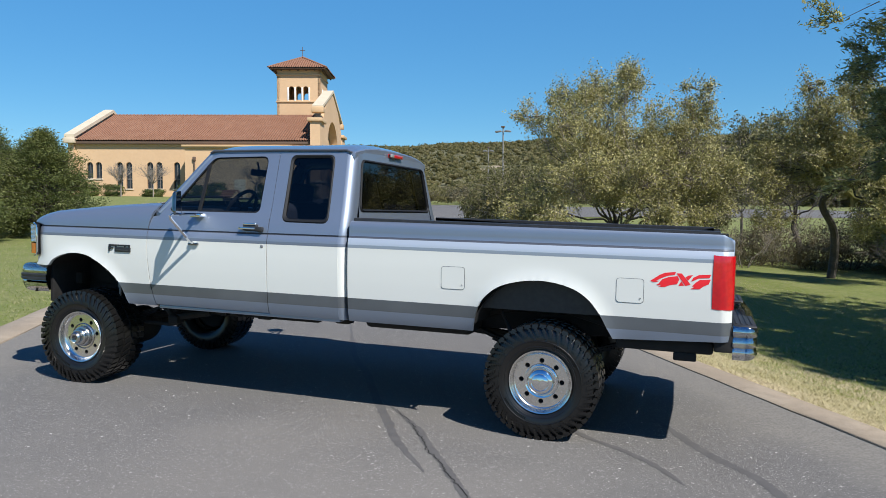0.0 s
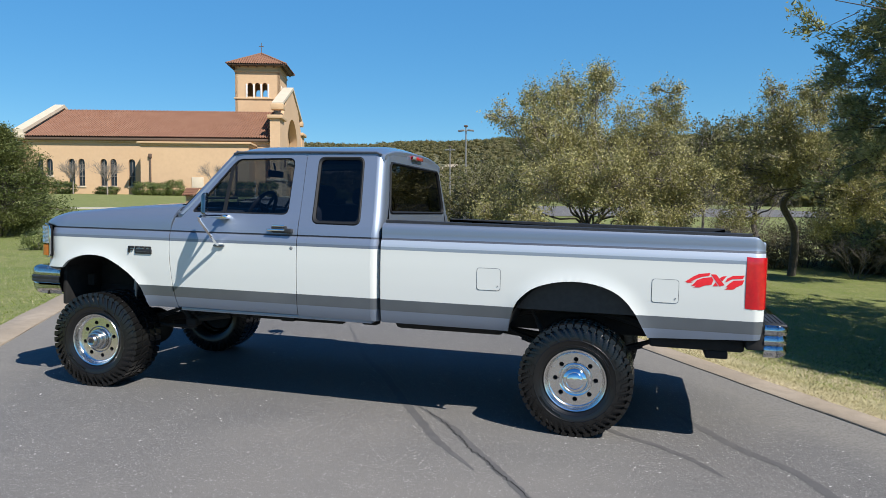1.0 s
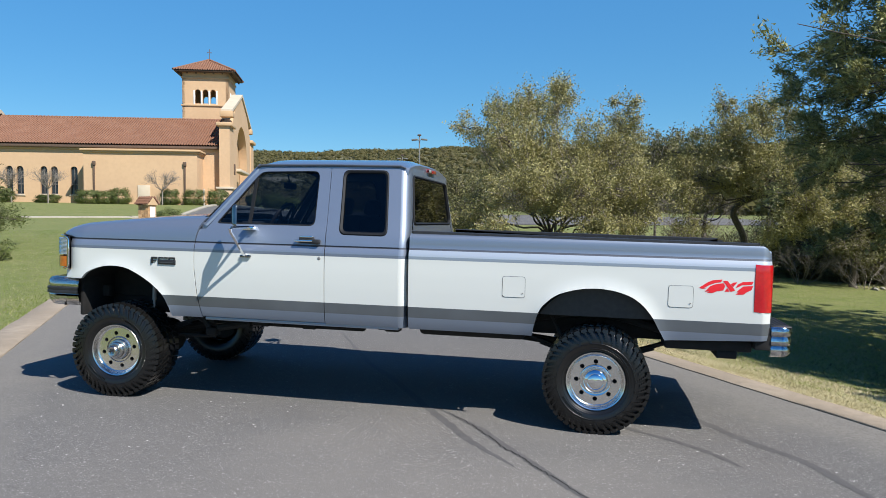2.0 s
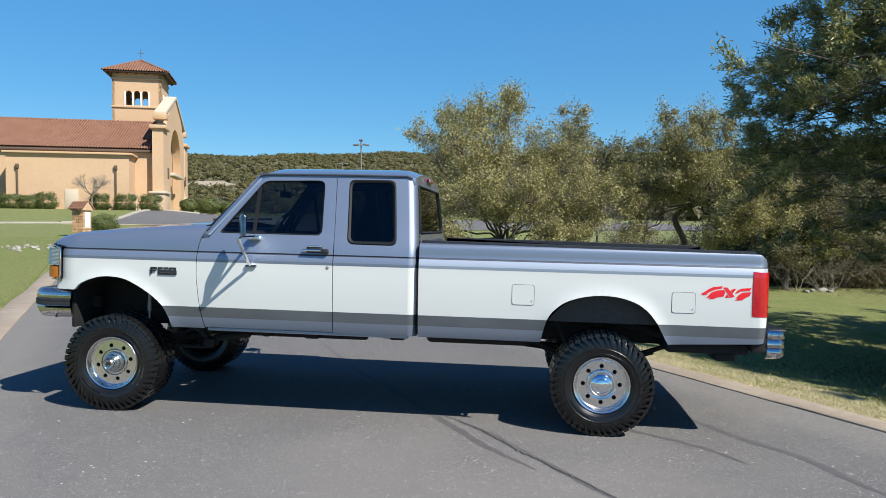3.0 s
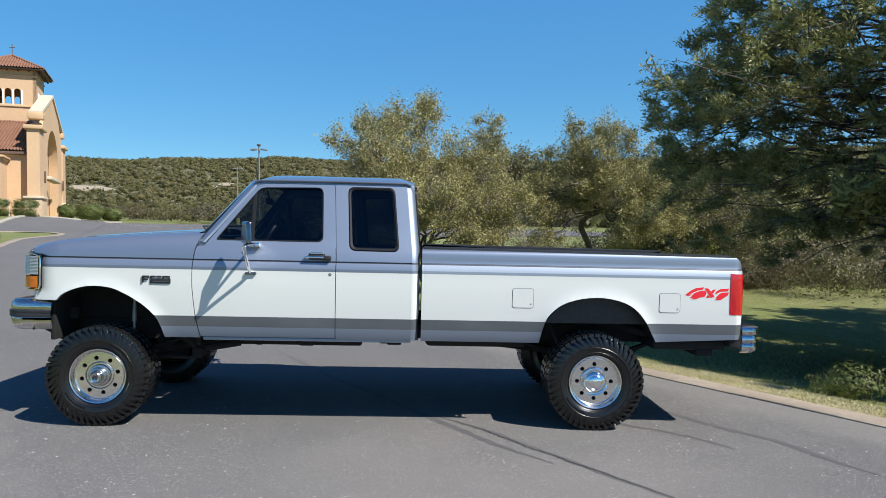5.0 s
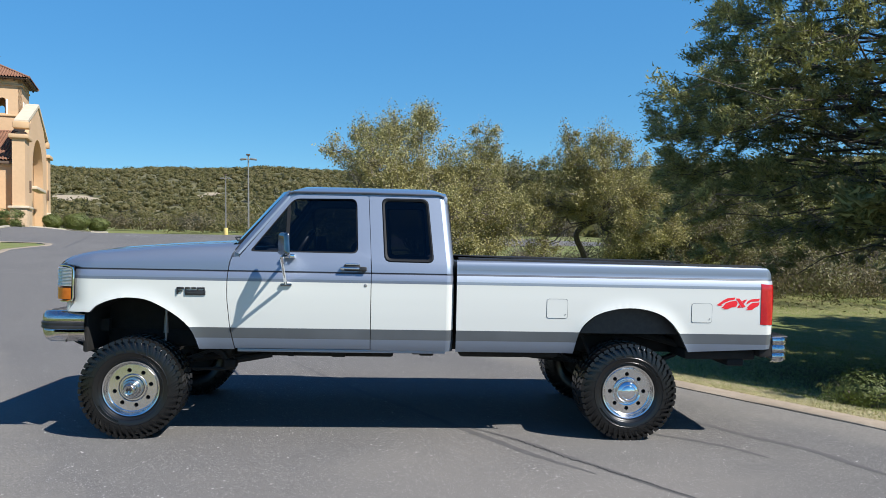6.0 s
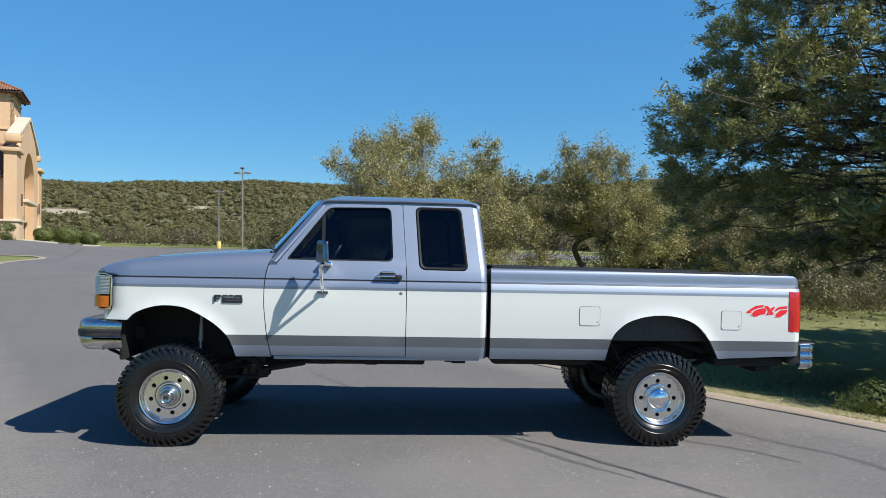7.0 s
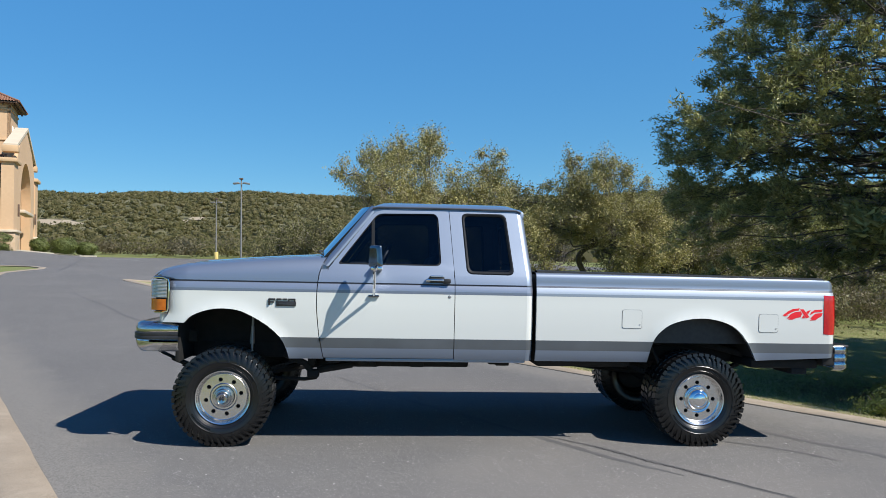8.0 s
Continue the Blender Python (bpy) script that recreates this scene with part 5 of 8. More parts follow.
def make_wheel(front):
    """A wheel with its outer face at y = 0 towards -y; axle at the origin."""
    ob = thing("wheel_front" if front else "wheel_rear")
    bm = bmesh.new()
    wide = 0.35
    prof = [(0.05, 0.222), (0.032, 0.232), (0.022, 0.244), (0.008, 0.266), (0.0, 0.30), (0.002, 0.325), (0.006, 0.345), (0.013, 0.368), (0.028, 0.389), (0.055, 0.397), (wide / 2, 0.399)]
    prof += [(wide - a, r) for a, r in reversed(prof[:-1])]
    lathe(bm, prof, 72)
    for a, r in ((0.012, 0.262), (0.0, 0.300)):
        lathe(bm, [(a - 0.002, r - 0.003), (a - 0.004, r), (a - 0.002, r + 0.003)], 72)
    N = 46
    st = 2 * math.pi / N
    for k in range(N):
        t = k * st
        odd = k % 2
        for side in (0, 1):
            o = 0.5 * st * side
            f = (lambda y: wide - y) if side else (lambda y: y)
            sk = -1 if side else 1
            a, b = sorted((f(0.006), f(0.079 + 0.007 * odd)))
            block(bm, t + o, t + o + st * 0.90, a, b, 0.388, 0.4085, 0.4 * sk)
            a, b = sorted((f(0.092), f(0.166)))
            block(bm, t + o + st * 0.12, t + o + st * 0.98, a, b, 0.39, 0.4085, 0.9 * sk)
            # shoulder lugs that run down the sidewall, slanted, long and short in turn
            steps = ((0.380, 0.401, 0.003, 0.03, 0.0), (0.364, 0.382, -0.001, 0.022, -0.020), (0.348, 0.366, -0.004, 0.016, -0.042), (0.333, 0.350, -0.005, 0.010, -0.064), (0.320, 0.335, -0.005, 0.006, -0.086), (0.304, 0.322, -0.004, 0.006, -0.106))
            for r0, r1, y0, y1, sh in steps[:6 if odd else 4]:
                a, b = sorted((f(y0), f(y1)))
                block(bm, t + o + sh + 0.010, t + o + sh + st * (0.50 if odd else 0.66), a, b, r0, r1)
    for k in range(15):
        t = 0.5 + k * 0.05
        for base in (0.0, math.pi):
            block(bm, t + base, t + base + 0.03, -0.002, 0.004, 0.274, 0.290)
    for v in bm.verts:
        r = math.hypot(v.co.x, v.co.z)
        k = (0.217 + (r - 0.236) * (1.0145 if r > 0.236 else 1.0)) / r
        v.co.x, v.co.z = v.co.x * k, v.co.z * k
    bmesh.ops.recalc_face_normals(bm, faces=bm.faces)
    part("tyre", bm, RUBBER, ob, "chunky black mud-terrain tyre")
    bm = bmesh.new()
    lathe(bm, [(0.29, 0.20), (0.20, 0.19), (0.11, 0.185), (0.075, 0.196)], 48)
    lathe(bm, [(0.036, 0.234), (0.022, 0.236), (0.016, 0.231), (0.020, 0.222), (0.032, 0.217), (0.050, 0.213), (0.060, 0.207), (0.064, 0.200), (0.066, 0.196)], 64)
    # the disc with eight round holes
    for k in range(8):
        a0 = 2 * math.pi * k / 8 + (0.2 if front else 0.0)
        hc = 0.150
        outer, inner, rim_in = [], [], []
        for j in range(32):
            t = 2 * math.pi * j / 32
            c, s_ = math.cos(t), math.sin(t)
            m_ = max(abs(c), abs(s_))
            q = (c / m_, s_ / m_)
            r_, th = hc + (0.0465 if q[0] > 0 else 0.055) * q[0], a0 + math.pi / 8 * q[1]
            outer.append((r_ * math.cos(th), 0.066, r_ * math.sin(th)))
            for lst, rad, y in ((inner, 0.0180, 0.066), (rim_in, 0.0180, 0.095)):
                x, z = hc + rad * c, rad * s_
                lst.append((x * math.cos(a0) - z * math.sin(a0), y, x * math.sin(a0) + z * math.cos(a0)))
        # the hole walls are near-black, their shade put into the colour
        grid(bm, [outer, inner, rim_in], [0, 1], closed=True)
    shrink(bm)
    bmesh.ops.remove_doubles(bm, verts=bm.verts, dist=0.0005)
    bmesh.ops.recalc_face_normals(bm, faces=bm.faces)
    part("rim", bm, (ALLOY, SEAM), ob, "polished aluminium rim with eight round holes", 30)
    # a near-black disc stands in for the shade behind the holes
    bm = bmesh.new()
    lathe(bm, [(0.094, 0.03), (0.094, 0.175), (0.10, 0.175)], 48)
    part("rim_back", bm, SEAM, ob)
    bm = bmesh.new()
    if front:
        lathe(bm, [(0.062, 0.110), (0.058, 0.104), (0.064, 0.100), (0.090, 0.098), (0.090, 0.086), (0.040, 0.084), (0.034, 0.080), (0.032, 0.070), (0.006, 0.068), (0.000, 0.063), (-0.002, 0.054), (-0.026, 0.050), (-0.036, 0.044), (-0.044, 0.036), (-0.042, 0.026), (-0.036, 0.001)], 40)
        part("hub_cap", bm, HUB_STEEL, ob, "stepped brushed aluminium locking hub", 30)
        bm = bmesh.new()
        box(bm, (-0.020, -0.048, -0.006), (0.020, -0.036, 0.006), 0.003)
        for a in (0.9, 2.2, 4.0, 5.4):
            box(bm, (0.017 * math.cos(a) - 0.005, -0.046, 0.017 * math.sin(a) - 0.005), (0.017 * math.cos(a) + 0.005, -0.036, 0.017 * math.sin(a) + 0.005), 0.002)
        part("hub_dial", bm, BLACK, ob, "dark hub lock dial")
    else:
        lathe(bm, [(0.064, 0.118), (0.056, 0.114), (0.060, 0.104), (0.092, 0.102), (0.088, 0.096), (0.045, 0.094), (0.028, 0.088), (0.016, 0.076), (0.010, 0.060), (0.013, 0.056), (0.009, 0.052), (0.003, 0.030), (0.001, 0.001)], 40)
        part("hub_cap", bm, CHROME, ob, "domed chrome hub cap", 30)
    bm = bmesh.new()
    lathe(bm, [(0.13, 0.04), (0.13, 0.17), (0.22, 0.17), (0.22, 0.04)], 24)
    part("brake_drum", bm, UNDER, ob)
    return ob


HUB = 0.3905
for front in (True, False):
    w = make_wheel(front)
    cx, off, turn = (0.0, 0.0, 4) if front else (3.94, 0.045, 0)
    w.parent = truck
    w.name = "wheel"
    base = pose(cx, off, HUB, 0, 0, turn)
    w.matrix_parent_inverse = Matrix()
    w.matrix_basis = base
    o = copy_thing(w, pose(cx, WIDE - off, HUB, 0, 0, 180 + turn))


# ---- the church: a along its nave to the front, b away from the drive ----
CH_Z = 1.75
church = thing("church", Matrix(((0.943, -0.333, 0, 0), (0.333, 0.943, 0, 0), (0, 0, 1, 1.45), (0, 0, 0, 1))), "peach stucco mission-style church with terracotta tile roof and bell tower", "church")
A0, A1, B0, B1, BR, EAVE, RIDGE = -41.3, -12.48, 79.6, 98.8, 89.2, 8.8, 13.0


def arch_outline(a0, a1, z0, z1, n=9):
    """An opening with a round head, as (a, z) points."""
    r, c = (a1 - a0) / 2, (a0 + a1) / 2
    return [(a0, z0), (a1, z0)] + [(c + r * math.cos(t), z1 - r + r * math.sin(t)) for t in np.linspace(0, math.pi, n)]


def wall_with_arches(bm, a_lo, a_hi, z_lo, z_hi, holes, b, thick=0.5, at=lambda a, b, z: (a, b, z)):
    """An upright wall in columns, with arched openings right through it; holes: (a0, a1, z0, z1)."""
    cuts = sorted({a_lo, a_hi} | {round(a0 + (a1 - a0) * k / 8, 3) for a0, a1, *_ in holes for k in range(9)})
    for p, q in zip(cuts[:-1], cuts[1:]):
        hole = next((h for h in holes if h[0] - 1e-3 <= p and q <= h[1] + 1e-3), None)
        spans = [((z_lo, z_lo), (z_hi, z_hi))]
        if hole:
            a0, a1, z0, z1 = hole
            r, c = (a1 - a0) / 2, (a0 + a1) / 2
            top = lambda a: z1 - r + math.sqrt(max(0.0, r * r - (a - c) ** 2))
            spans = [((z_lo, z_lo), (z0, z0)), ((top(p), top(q)), (z_hi, z_hi))]
        for (lp, lq), (hp, hq) in spans:
            v = [bm.verts.new(at(a, bb, z)) for bb in (b, b + thick) for a, z in ((p, lp), (q, lq), (q, hq), (p, hp))]
            for f in ((0, 1, 2, 3), (7, 6, 5, 4), (0, 4, 5, 1), (3, 2, 6, 7)):
                bm.faces.new([v[i] for i in f])
            if hole and (abs(p - hole[0]) < 2e-3):
                pass
    for a0, a1, z0, z1 in holes:
        r = (a1 - a0) / 2
        for a in (a0, a1):
            v = [bm.verts.new(at(a, bb, z)) for bb, z in ((b, z0), (b + thick, z0), (b + thick, z1 - r), (b, z1 - r))]
            bm.faces.new(v)
    for a in (a_lo, a_hi):
        bm.faces.new([bm.verts.new(at(a, bb, z)) for bb, z in ((b, z_lo), (b + thick, z_lo), (b + thick, z_hi), (b, z_hi))])
    bmesh.ops.remove_doubles(bm, verts=bm.verts, dist=0.002)
    bmesh.ops.recalc_face_normals(bm, faces=bm.faces)


WINS = [(-39.3, -38.55, 4.3, 6.25), (-38.25, -37.5, 4.3, 6.25), (-35.75, -35.0, 3.1, 6.25), (-34.65, -33.9, 3.1, 6.25), (-32.15, -31.4, 3.1, 6.25), (-31.05, -30.3, 3.1, 6.25), (-28.95, -28.2, 3.1, 6.25)]
bm = bmesh.new()
wall_with_arches(bm, A0 + 0.4, A1, CH_Z - 1.0, EAVE, WINS, B0)
part("nave_wall", bm, STUCCO, church)
for a0, a1, z0, z1 in WINS:
    bm = bmesh.new()
    bm.faces.new([bm.verts.new((a, B0 + 0.28, z)) for a, z in arch_outline(a0 - 0.02, a1 + 0.02, z0 - 0.02, z1 + 0.02)])
    win = part("arched_window", bm, PANE, church, "tall dark arched window", 0)
    bm = bmesh.new()
    c = (a0 + a1) / 2
    box(bm, (c - 0.03, B0 + 0.2, z0), (c + 0.03, B0 + 0.27, z1 - 0.02))
    for z in ([z0 + 1.15, z0 + 0.04] if z0 < 4 else [z0 + 0.04]):
        box(bm, (a0, B0 + 0.18, z - 0.05), (a1, B0 + 0.26, z + 0.06))
    part("glazing_bar", bm, BRONZE, win, "dull bronze transom and glazing bars")
    bm = bmesh.new()
    box(bm, (a0 - 0.12, B0 - 0.10, z0 - 0.16), (a1 + 0.12, B0 + 0.25, z0), 0.02)
    part("window_sill", bm, STUCCO_PALE, win, "pale stone sill")

bm = bmesh.new()
box(bm, (A0 + 0.4, B1 - 0.5, CH_Z - 1), (A1, B1, EAVE))
part("far_nave_wall", bm, STUCCO, church)


def gable(bm, a0, a1, shoulder, apex, extra_b, zlo):
    """A gable wall across the nave, between a0 and a1."""
    prof = [(B0 - extra_b, zlo), (B0 - extra_b, shoulder), (BR, apex), (B1 + extra_b, shoulder), (B1 + extra_b, zlo)]
    f = bm.faces.new([bm.verts.new((a0, b, z)) for b, z in prof])
    r = bmesh.ops.extrude_face_region(bm, geom=[f])
    bmesh.ops.translate(bm, vec=(a1 - a0, 0, 0), verts=[v for v in r["geom"] if isinstance(v, bmesh.types.BMVert)])
    bmesh.ops.recalc_face_normals(bm, faces=bm.faces)


bm = bmesh.new()
gable(bm, A0, A0 + 0.7, EAVE + 0.25, RIDGE + 0.35, 0.35, CH_Z - 1)
part("rear_gable", bm, STUCCO, church)
for s in (0, 1):
    bm = bmesh.new()
    pts = [(B0 - 0.75, EAVE + 0.25), (BR, RIDGE + 0.40)] if not s else [(BR, RIDGE + 0.40), (B1 + 0.75, EAVE + 0.25)]
    rows = []
    for b, z in pts:
        rows.append([(A0 - 0.25, b, z), (A0 + 0.95, b, z), (A0 + 0.95, b, z + 0.42), (A0 - 0.25, b, z + 0.42)])
    vs = grid(bm, rows, closed=True)
    bm.faces.new(vs[0]), bm.faces.new(vs[1])
    bmesh.ops.recalc_face_normals(bm, faces=bm.faces)
    part("gable_coping", bm, STUCCO_PALE, church, "cream gable coping")
bm = bmesh.new()
box(bm, (A0 - 0.35, B0 - 0.9, EAVE - 0.35), (A0 + 1.0, B0 - 0.1, EAVE + 0.25), 0.05)
part("gable_kneeler", bm, STUCCO_PALE, church, "cream stone kneeler")


def tile_field(bm, origin, along, up, length, slope, keep=None, pitch=0.30, course=0.42):
    """A field of barrel tiles: ribs up the slope, stepped course by course."""
    nrm = along.cross(up).normalized()
    nl, nc = int(length / pitch), int(slope / course)
    cols = []
    for i in range(nl):
        for t, h in ((0.0, 0.0), (0.18, 0.075), (0.36, 0.10), (0.54, 0.075), (0.72, 0.0)):
            cols.append(((i + t) * pitch, h))
    rows = []
    for j in range(nc):
        rnd = random.Random(j)
        for t, lift in ((0.0, 0.05), (0.98, 0.0)):
            s = (j + t) * course
            row = []
            for x, h in cols:
                x2 = x
                if keep:
                    lo, hi = keep(s)
                    x2 = min(max(x, lo), hi)
                row.append(origin + along * x2 + up * s + nrm * (h + lift + 0.012 * noise.noise((x * 0.8, s * 3, 1))))
            rows.append(row)
    grid(bm, rows)


bm = bmesh.new()
up = Vector((0, BR - B0 + 0.6, RIDGE - EAVE + 0.1)).normalized()
span = math.hypot(BR - B0 + 0.6, RIDGE - EAVE + 0.1)
tile_field(bm, Vector((A0 + 0.95, B0 - 0.6, EAVE - 0.05)), Vector((1, 0, 0)), up, A1 - A0 - 1.0, span)
part("nave_roof", bm, TILE, church, "terracotta barrel-tile roof", 40)
bm = bmesh.new()
grid(bm, [[(A0 + 0.9, B1 + 0.6, EAVE), (A1, B1 + 0.6, EAVE)], [(A0 + 0.9, BR, RIDGE), (A1, BR, RIDGE)], [(A0 + 0.9, B0 - 0.5, EAVE - 0.12), (A1, B0 - 0.5, EAVE - 0.12)]])
part("roof_deck", bm, TILE_BED, church)
bm = bmesh.new()
for i in range(60):
    a = A0 + 0.95 + i * (A1 - A0 - 1.0) / 60
    tube(bm, [(a, BR, RIDGE + 0.06), (a + 0.47, BR, RIDGE + 0.09)], [0.13, 0.16], 8)
part("ridge_tile", bm, TILE, church, "terracotta ridge tiles")
tagged(bpy.context.scene.objects["ridge_tile"], kind="stuff")
bm = bmesh.new()
box(bm, (A0 + 0.7, B0 - 0.50, EAVE - 0.42), (A1, B0 - 0.02, EAVE - 0.10), 0.04)
part("eave_board", bm, DARKWOOD, church, "dark timber eave")
bm = bmesh.new()
box(bm, (A0 + 0.7, B0 - 0.18, EAVE - 0.62), (A1, B0 - 0.005, EAVE - 0.42), 0.03)
part("eave_moulding", bm, STUCCO_DEEP, church)

# side chapel that stands forward of the nave, with a flat cornice, a door and downpipes
C0, C1, CB, CT = -26.4, -14.5, 76.2, 7.75
bm = bmesh.new()
box(bm, (C0, CB, CH_Z - 1), (C1, B0 - 0.01, CT))
part("chapel_wall", bm, STUCCO, church)
bm = bmesh.new()
box(bm, (C0 - 0.3, CB - 0.35, CT), (C1 + 0.35, B0 - 0.02, CT + 0.22), 0.05)
box(bm, (C0 - 0.15, CB - 0.18, CT - 0.18), (C1 + 0.18, B0 - 0.02, CT - 0.002), 0.04)
part("chapel_cornice", bm, STUCCO_DEEP, church, "tan stucco cornice")
for a in (-25.3, -15.8):
    bm = bmesh.new()
    box(bm, (a - 0.08, CB - 0.16, CH_Z + 0.2), (a + 0.08, CB - 0.01, 6.4), 0.02)
    box(bm, (a - 0.17, CB - 0.26, 6.15), (a + 0.17, CB - 0.01, 6.62), 0.05)
    part("downpipe", bm, DARKWOOD, church, "dark bronze downpipe with hopper head")
bm = bmesh.new()
box(bm, (-20.8, CB - 0.08, CH_Z), (-19.5, CB + 0.05, CH_Z + 2.3), 0.03)
part("side_door", bm, STUCCO_PALE, church, "pale service door")

# front: a thick gabled screen wall with stone bases, a deep arch and a canopy
F0, F1, FB0, FB1 = -12.5, -11.5, 79.0, 99.4
bm = bmesh.new()


def front_top(b):
    d = abs(b - BR)
    if d > 8.4:
        return 11.0
    return 16.0 - 3.1 * d / 8.4


cols = sorted({FB0, FB1, BR - 8.4, BR - 8.401, BR + 8.4, BR + 8.401, BR} | {round(BR - 4.6 + 9.2 * k / 16, 3) for k in range(17)})
for p, q in zip(cols[:-1], cols[1:]):
    inside = abs((p + q) / 2 - BR) < 4.6
    lo = lambda b: 7.6 + math.sqrt(max(0.0, 4.6 ** 2 - (b - BR) ** 2)) if inside else CH_Z - 1
    v = [bm.verts.new((a, b, z)) for a in (F1, F0) for b, z in ((p, lo(p)), (q, lo(q)), (q, front_top(q) if q <= BR + 8.4 and p >= BR - 8.401 else 11.0), (p, front_top(p) if q <= BR + 8.4 and p >= BR - 8.401 else 11.0))]
    for f in ((0, 1, 2, 3), (7, 6, 5, 4), (0, 4, 5, 1), (3, 2, 6, 7)):
        bm.faces.new([v[i] for i in f])
bmesh.ops.remove_doubles(bm, verts=bm.verts, dist=0.003)
bmesh.ops.holes_fill(bm, edges=[e for e in bm.edges if e.is_boundary], sides=6)
bmesh.ops.recalc_face_normals(bm, faces=bm.faces)
part("front_wall", bm, STUCCO, church)
bm = bmesh.new()
box(bm, (F0 - 0.6, BR - 4.7, CH_Z - 1), (F0 - 0.05, BR + 4.7, 12.4))
part("arch_recess_wall", bm, STUCCO_DEEP, church)
bm = bmesh.new()
box(bm, (F0 - 0.045, BR - 1.6, CH_Z), (F0 + 0.05, BR + 1.6, 5.4), 0.03)
part("front_door", bm, DARKWOOD, church, "dark timber entrance door")
bm = bmesh.new()
box(bm, (F0 + 0.6, BR - 4.9, 6.2), (F1 + 0.5, BR + 3.0, 6.55), 0.06)
part("entrance_canopy", bm, STUCCO_PALE, church, "pale canopy over the entrance")
for b in (FB0, FB1):
    s = 1 if b == FB0 else -1
    lo, hi = sorted((b - 0.35 * s, b + 2.4 * s))
    bm = bmesh.new()
    box(bm, (F0 - 0.05, lo, CH_Z - 1), (F1 + 0.12, hi, 11.0))
    part("front_pilaster", bm, STUCCO, church)
    bm = bmesh.new()
    box(bm, (F0 - 0.35, lo - 0.3, 11.0), (F1 + 0.42, hi + 0.3, 11.42), 0.08)
    part("pilaster_cap", bm, STUCCO_DEEP, church, "tan moulded cap")
    bm = bmesh.new()
    box(bm, (F0 - 0.25, lo - 0.2, CH_Z - 1), (F1 + 0.32, hi + 0.2, CH_Z + 2.05), 0.06)
    part("pilaster_base", bm, STONE_BASE, church, "tan stone base")
    bm = bmesh.new()
    box(bm, (F0 - 0.42, lo - 0.36, CH_Z + 2.05), (F1 + 0.48, hi + 0.36, CH_Z + 2.3), 0.05)
    part("base_ledge", bm, STUCCO_PALE, church, "cream stone ledge")
for s in (-1, 1):
    bm = bmesh.new()
    rows = []
    for d, z in ((8.6, 12.83), (0.0, 16.03)):
        rows.append([(F0 - 0.15, BR + s * d, z), (F1 + 0.15, BR + s * d, z), (F1 + 0.15, BR + s * d, z + 0.35), (F0 - 0.15, BR + s * d, z + 0.35)])
    vs = grid(bm, rows, closed=True)
    bm.faces.new(vs[0]), bm.faces.new(vs[1])
    bmesh.ops.recalc_face_normals(bm, faces=bm.faces)
    part("gable_coping", bm, STUCCO_PALE, church, "cream gable coping")
    bm = bmesh.new()
    lo, hi = sorted((BR + s * 8.9, BR + s * 7.7))
    box(bm, (F0 - 0.25, lo, 12.3), (F1 + 0.25, hi, 13.0), 0.08)
    part("gable_kneeler", bm, STUCCO_DEEP, church)
for b in (81.6, 96.6):
    bm = bmesh.new()
    box(bm, (F1 + 0.115, b - 0.09, 5.6), (F1 + 0.30, b + 0.09, 6.9), 0.03)
    part("wall_lantern", bm, DARKWOOD, church, "slim dark wall lantern")

# bell tower
TA, TB, TH, TE = -16.2, 93.3, 2.9, 19.3
for s, nm in ((0, "near"), (1, "far"), (2, "front"), (3, "rear")):
    bm = bmesh.new()

    def turn_to(a, b, z, s=s):
        # a along the face, b outwards from the axis, turned to one of four sides
        o = -TH + b
        return ((TA + a, TB + o, z), (TA - a, TB - o, z), (TA - o, TB + a, z), (TA + o, TB - a, z))[s]

    holes = [(-1.32, -0.62, 15.35, 17.15), (-0.36, 0.34, 15.35, 17.15), (0.6, 1.3, 15.35, 17.15)]
    wall_with_arches(bm, -TH, TH, 9.0, TE, holes, 0.0, 0.35, turn_to)
    part("tower_wall", bm, STUCCO, church)
    bm = bmesh.new()
    for a in (-1.42, -0.49, 0.47, 1.4):
        p, q = turn_to(a - 0.10, -0.06, 15.2), turn_to(a + 0.10, 0.34, 17.0)
        box(bm, tuple(min(i, j) for i, j in zip(p, q)), tuple(max(i, j) for i, j in zip(p, q)), 0.03)
    part("belfry_column", bm, WHITEWOOD, church, "white belfry columns")
for z, o, h in ((15.0, 0.14, 0.22), (18.55, 0.12, 0.2), (12.75, 0.06, 0.14)):
    bm = bmesh.new()
    box(bm, (TA - TH - o, TB - TH - o, z), (TA + TH + o, TB + TH + o, z + h), 0.04)
    part("tower_band", bm, STUCCO_DEEP, church)
bm = bmesh.new()
box(bm, (TA - TH + 0.3, TB - TH + 0.3, 14.6), (TA + TH - 0.3, TB + TH - 0.3, 14.9))
part("belfry_floor", bm, STUCCO_DEEP, church)
bm = bmesh.new()
box(bm, (TA - 3.75, TB - 3.75, TE), (TA + 3.75, TB + 3.75, TE + 0.16), 0.03)
part("tower_soffit", bm, DARKWOOD, church, "dark timber soffit")
for k in range(28):
    side, i = divmod(k, 7)
    o = -3.3 + 1.1 * i
    p = ((TA + o, TB - 3.3), (TA + o, TB + 3.3), (TA - 3.3, TB + o), (TA + 3.3, TB + o))[side]
    bm = bmesh.new()
    box(bm, (p[0] - 0.09, p[1] - 0.09, TE - 0.2), (p[0] + 0.09, p[1] + 0.09, TE - 0.002))
    part("rafter_end", bm, DARKWOOD, church)
TIP = 21.55
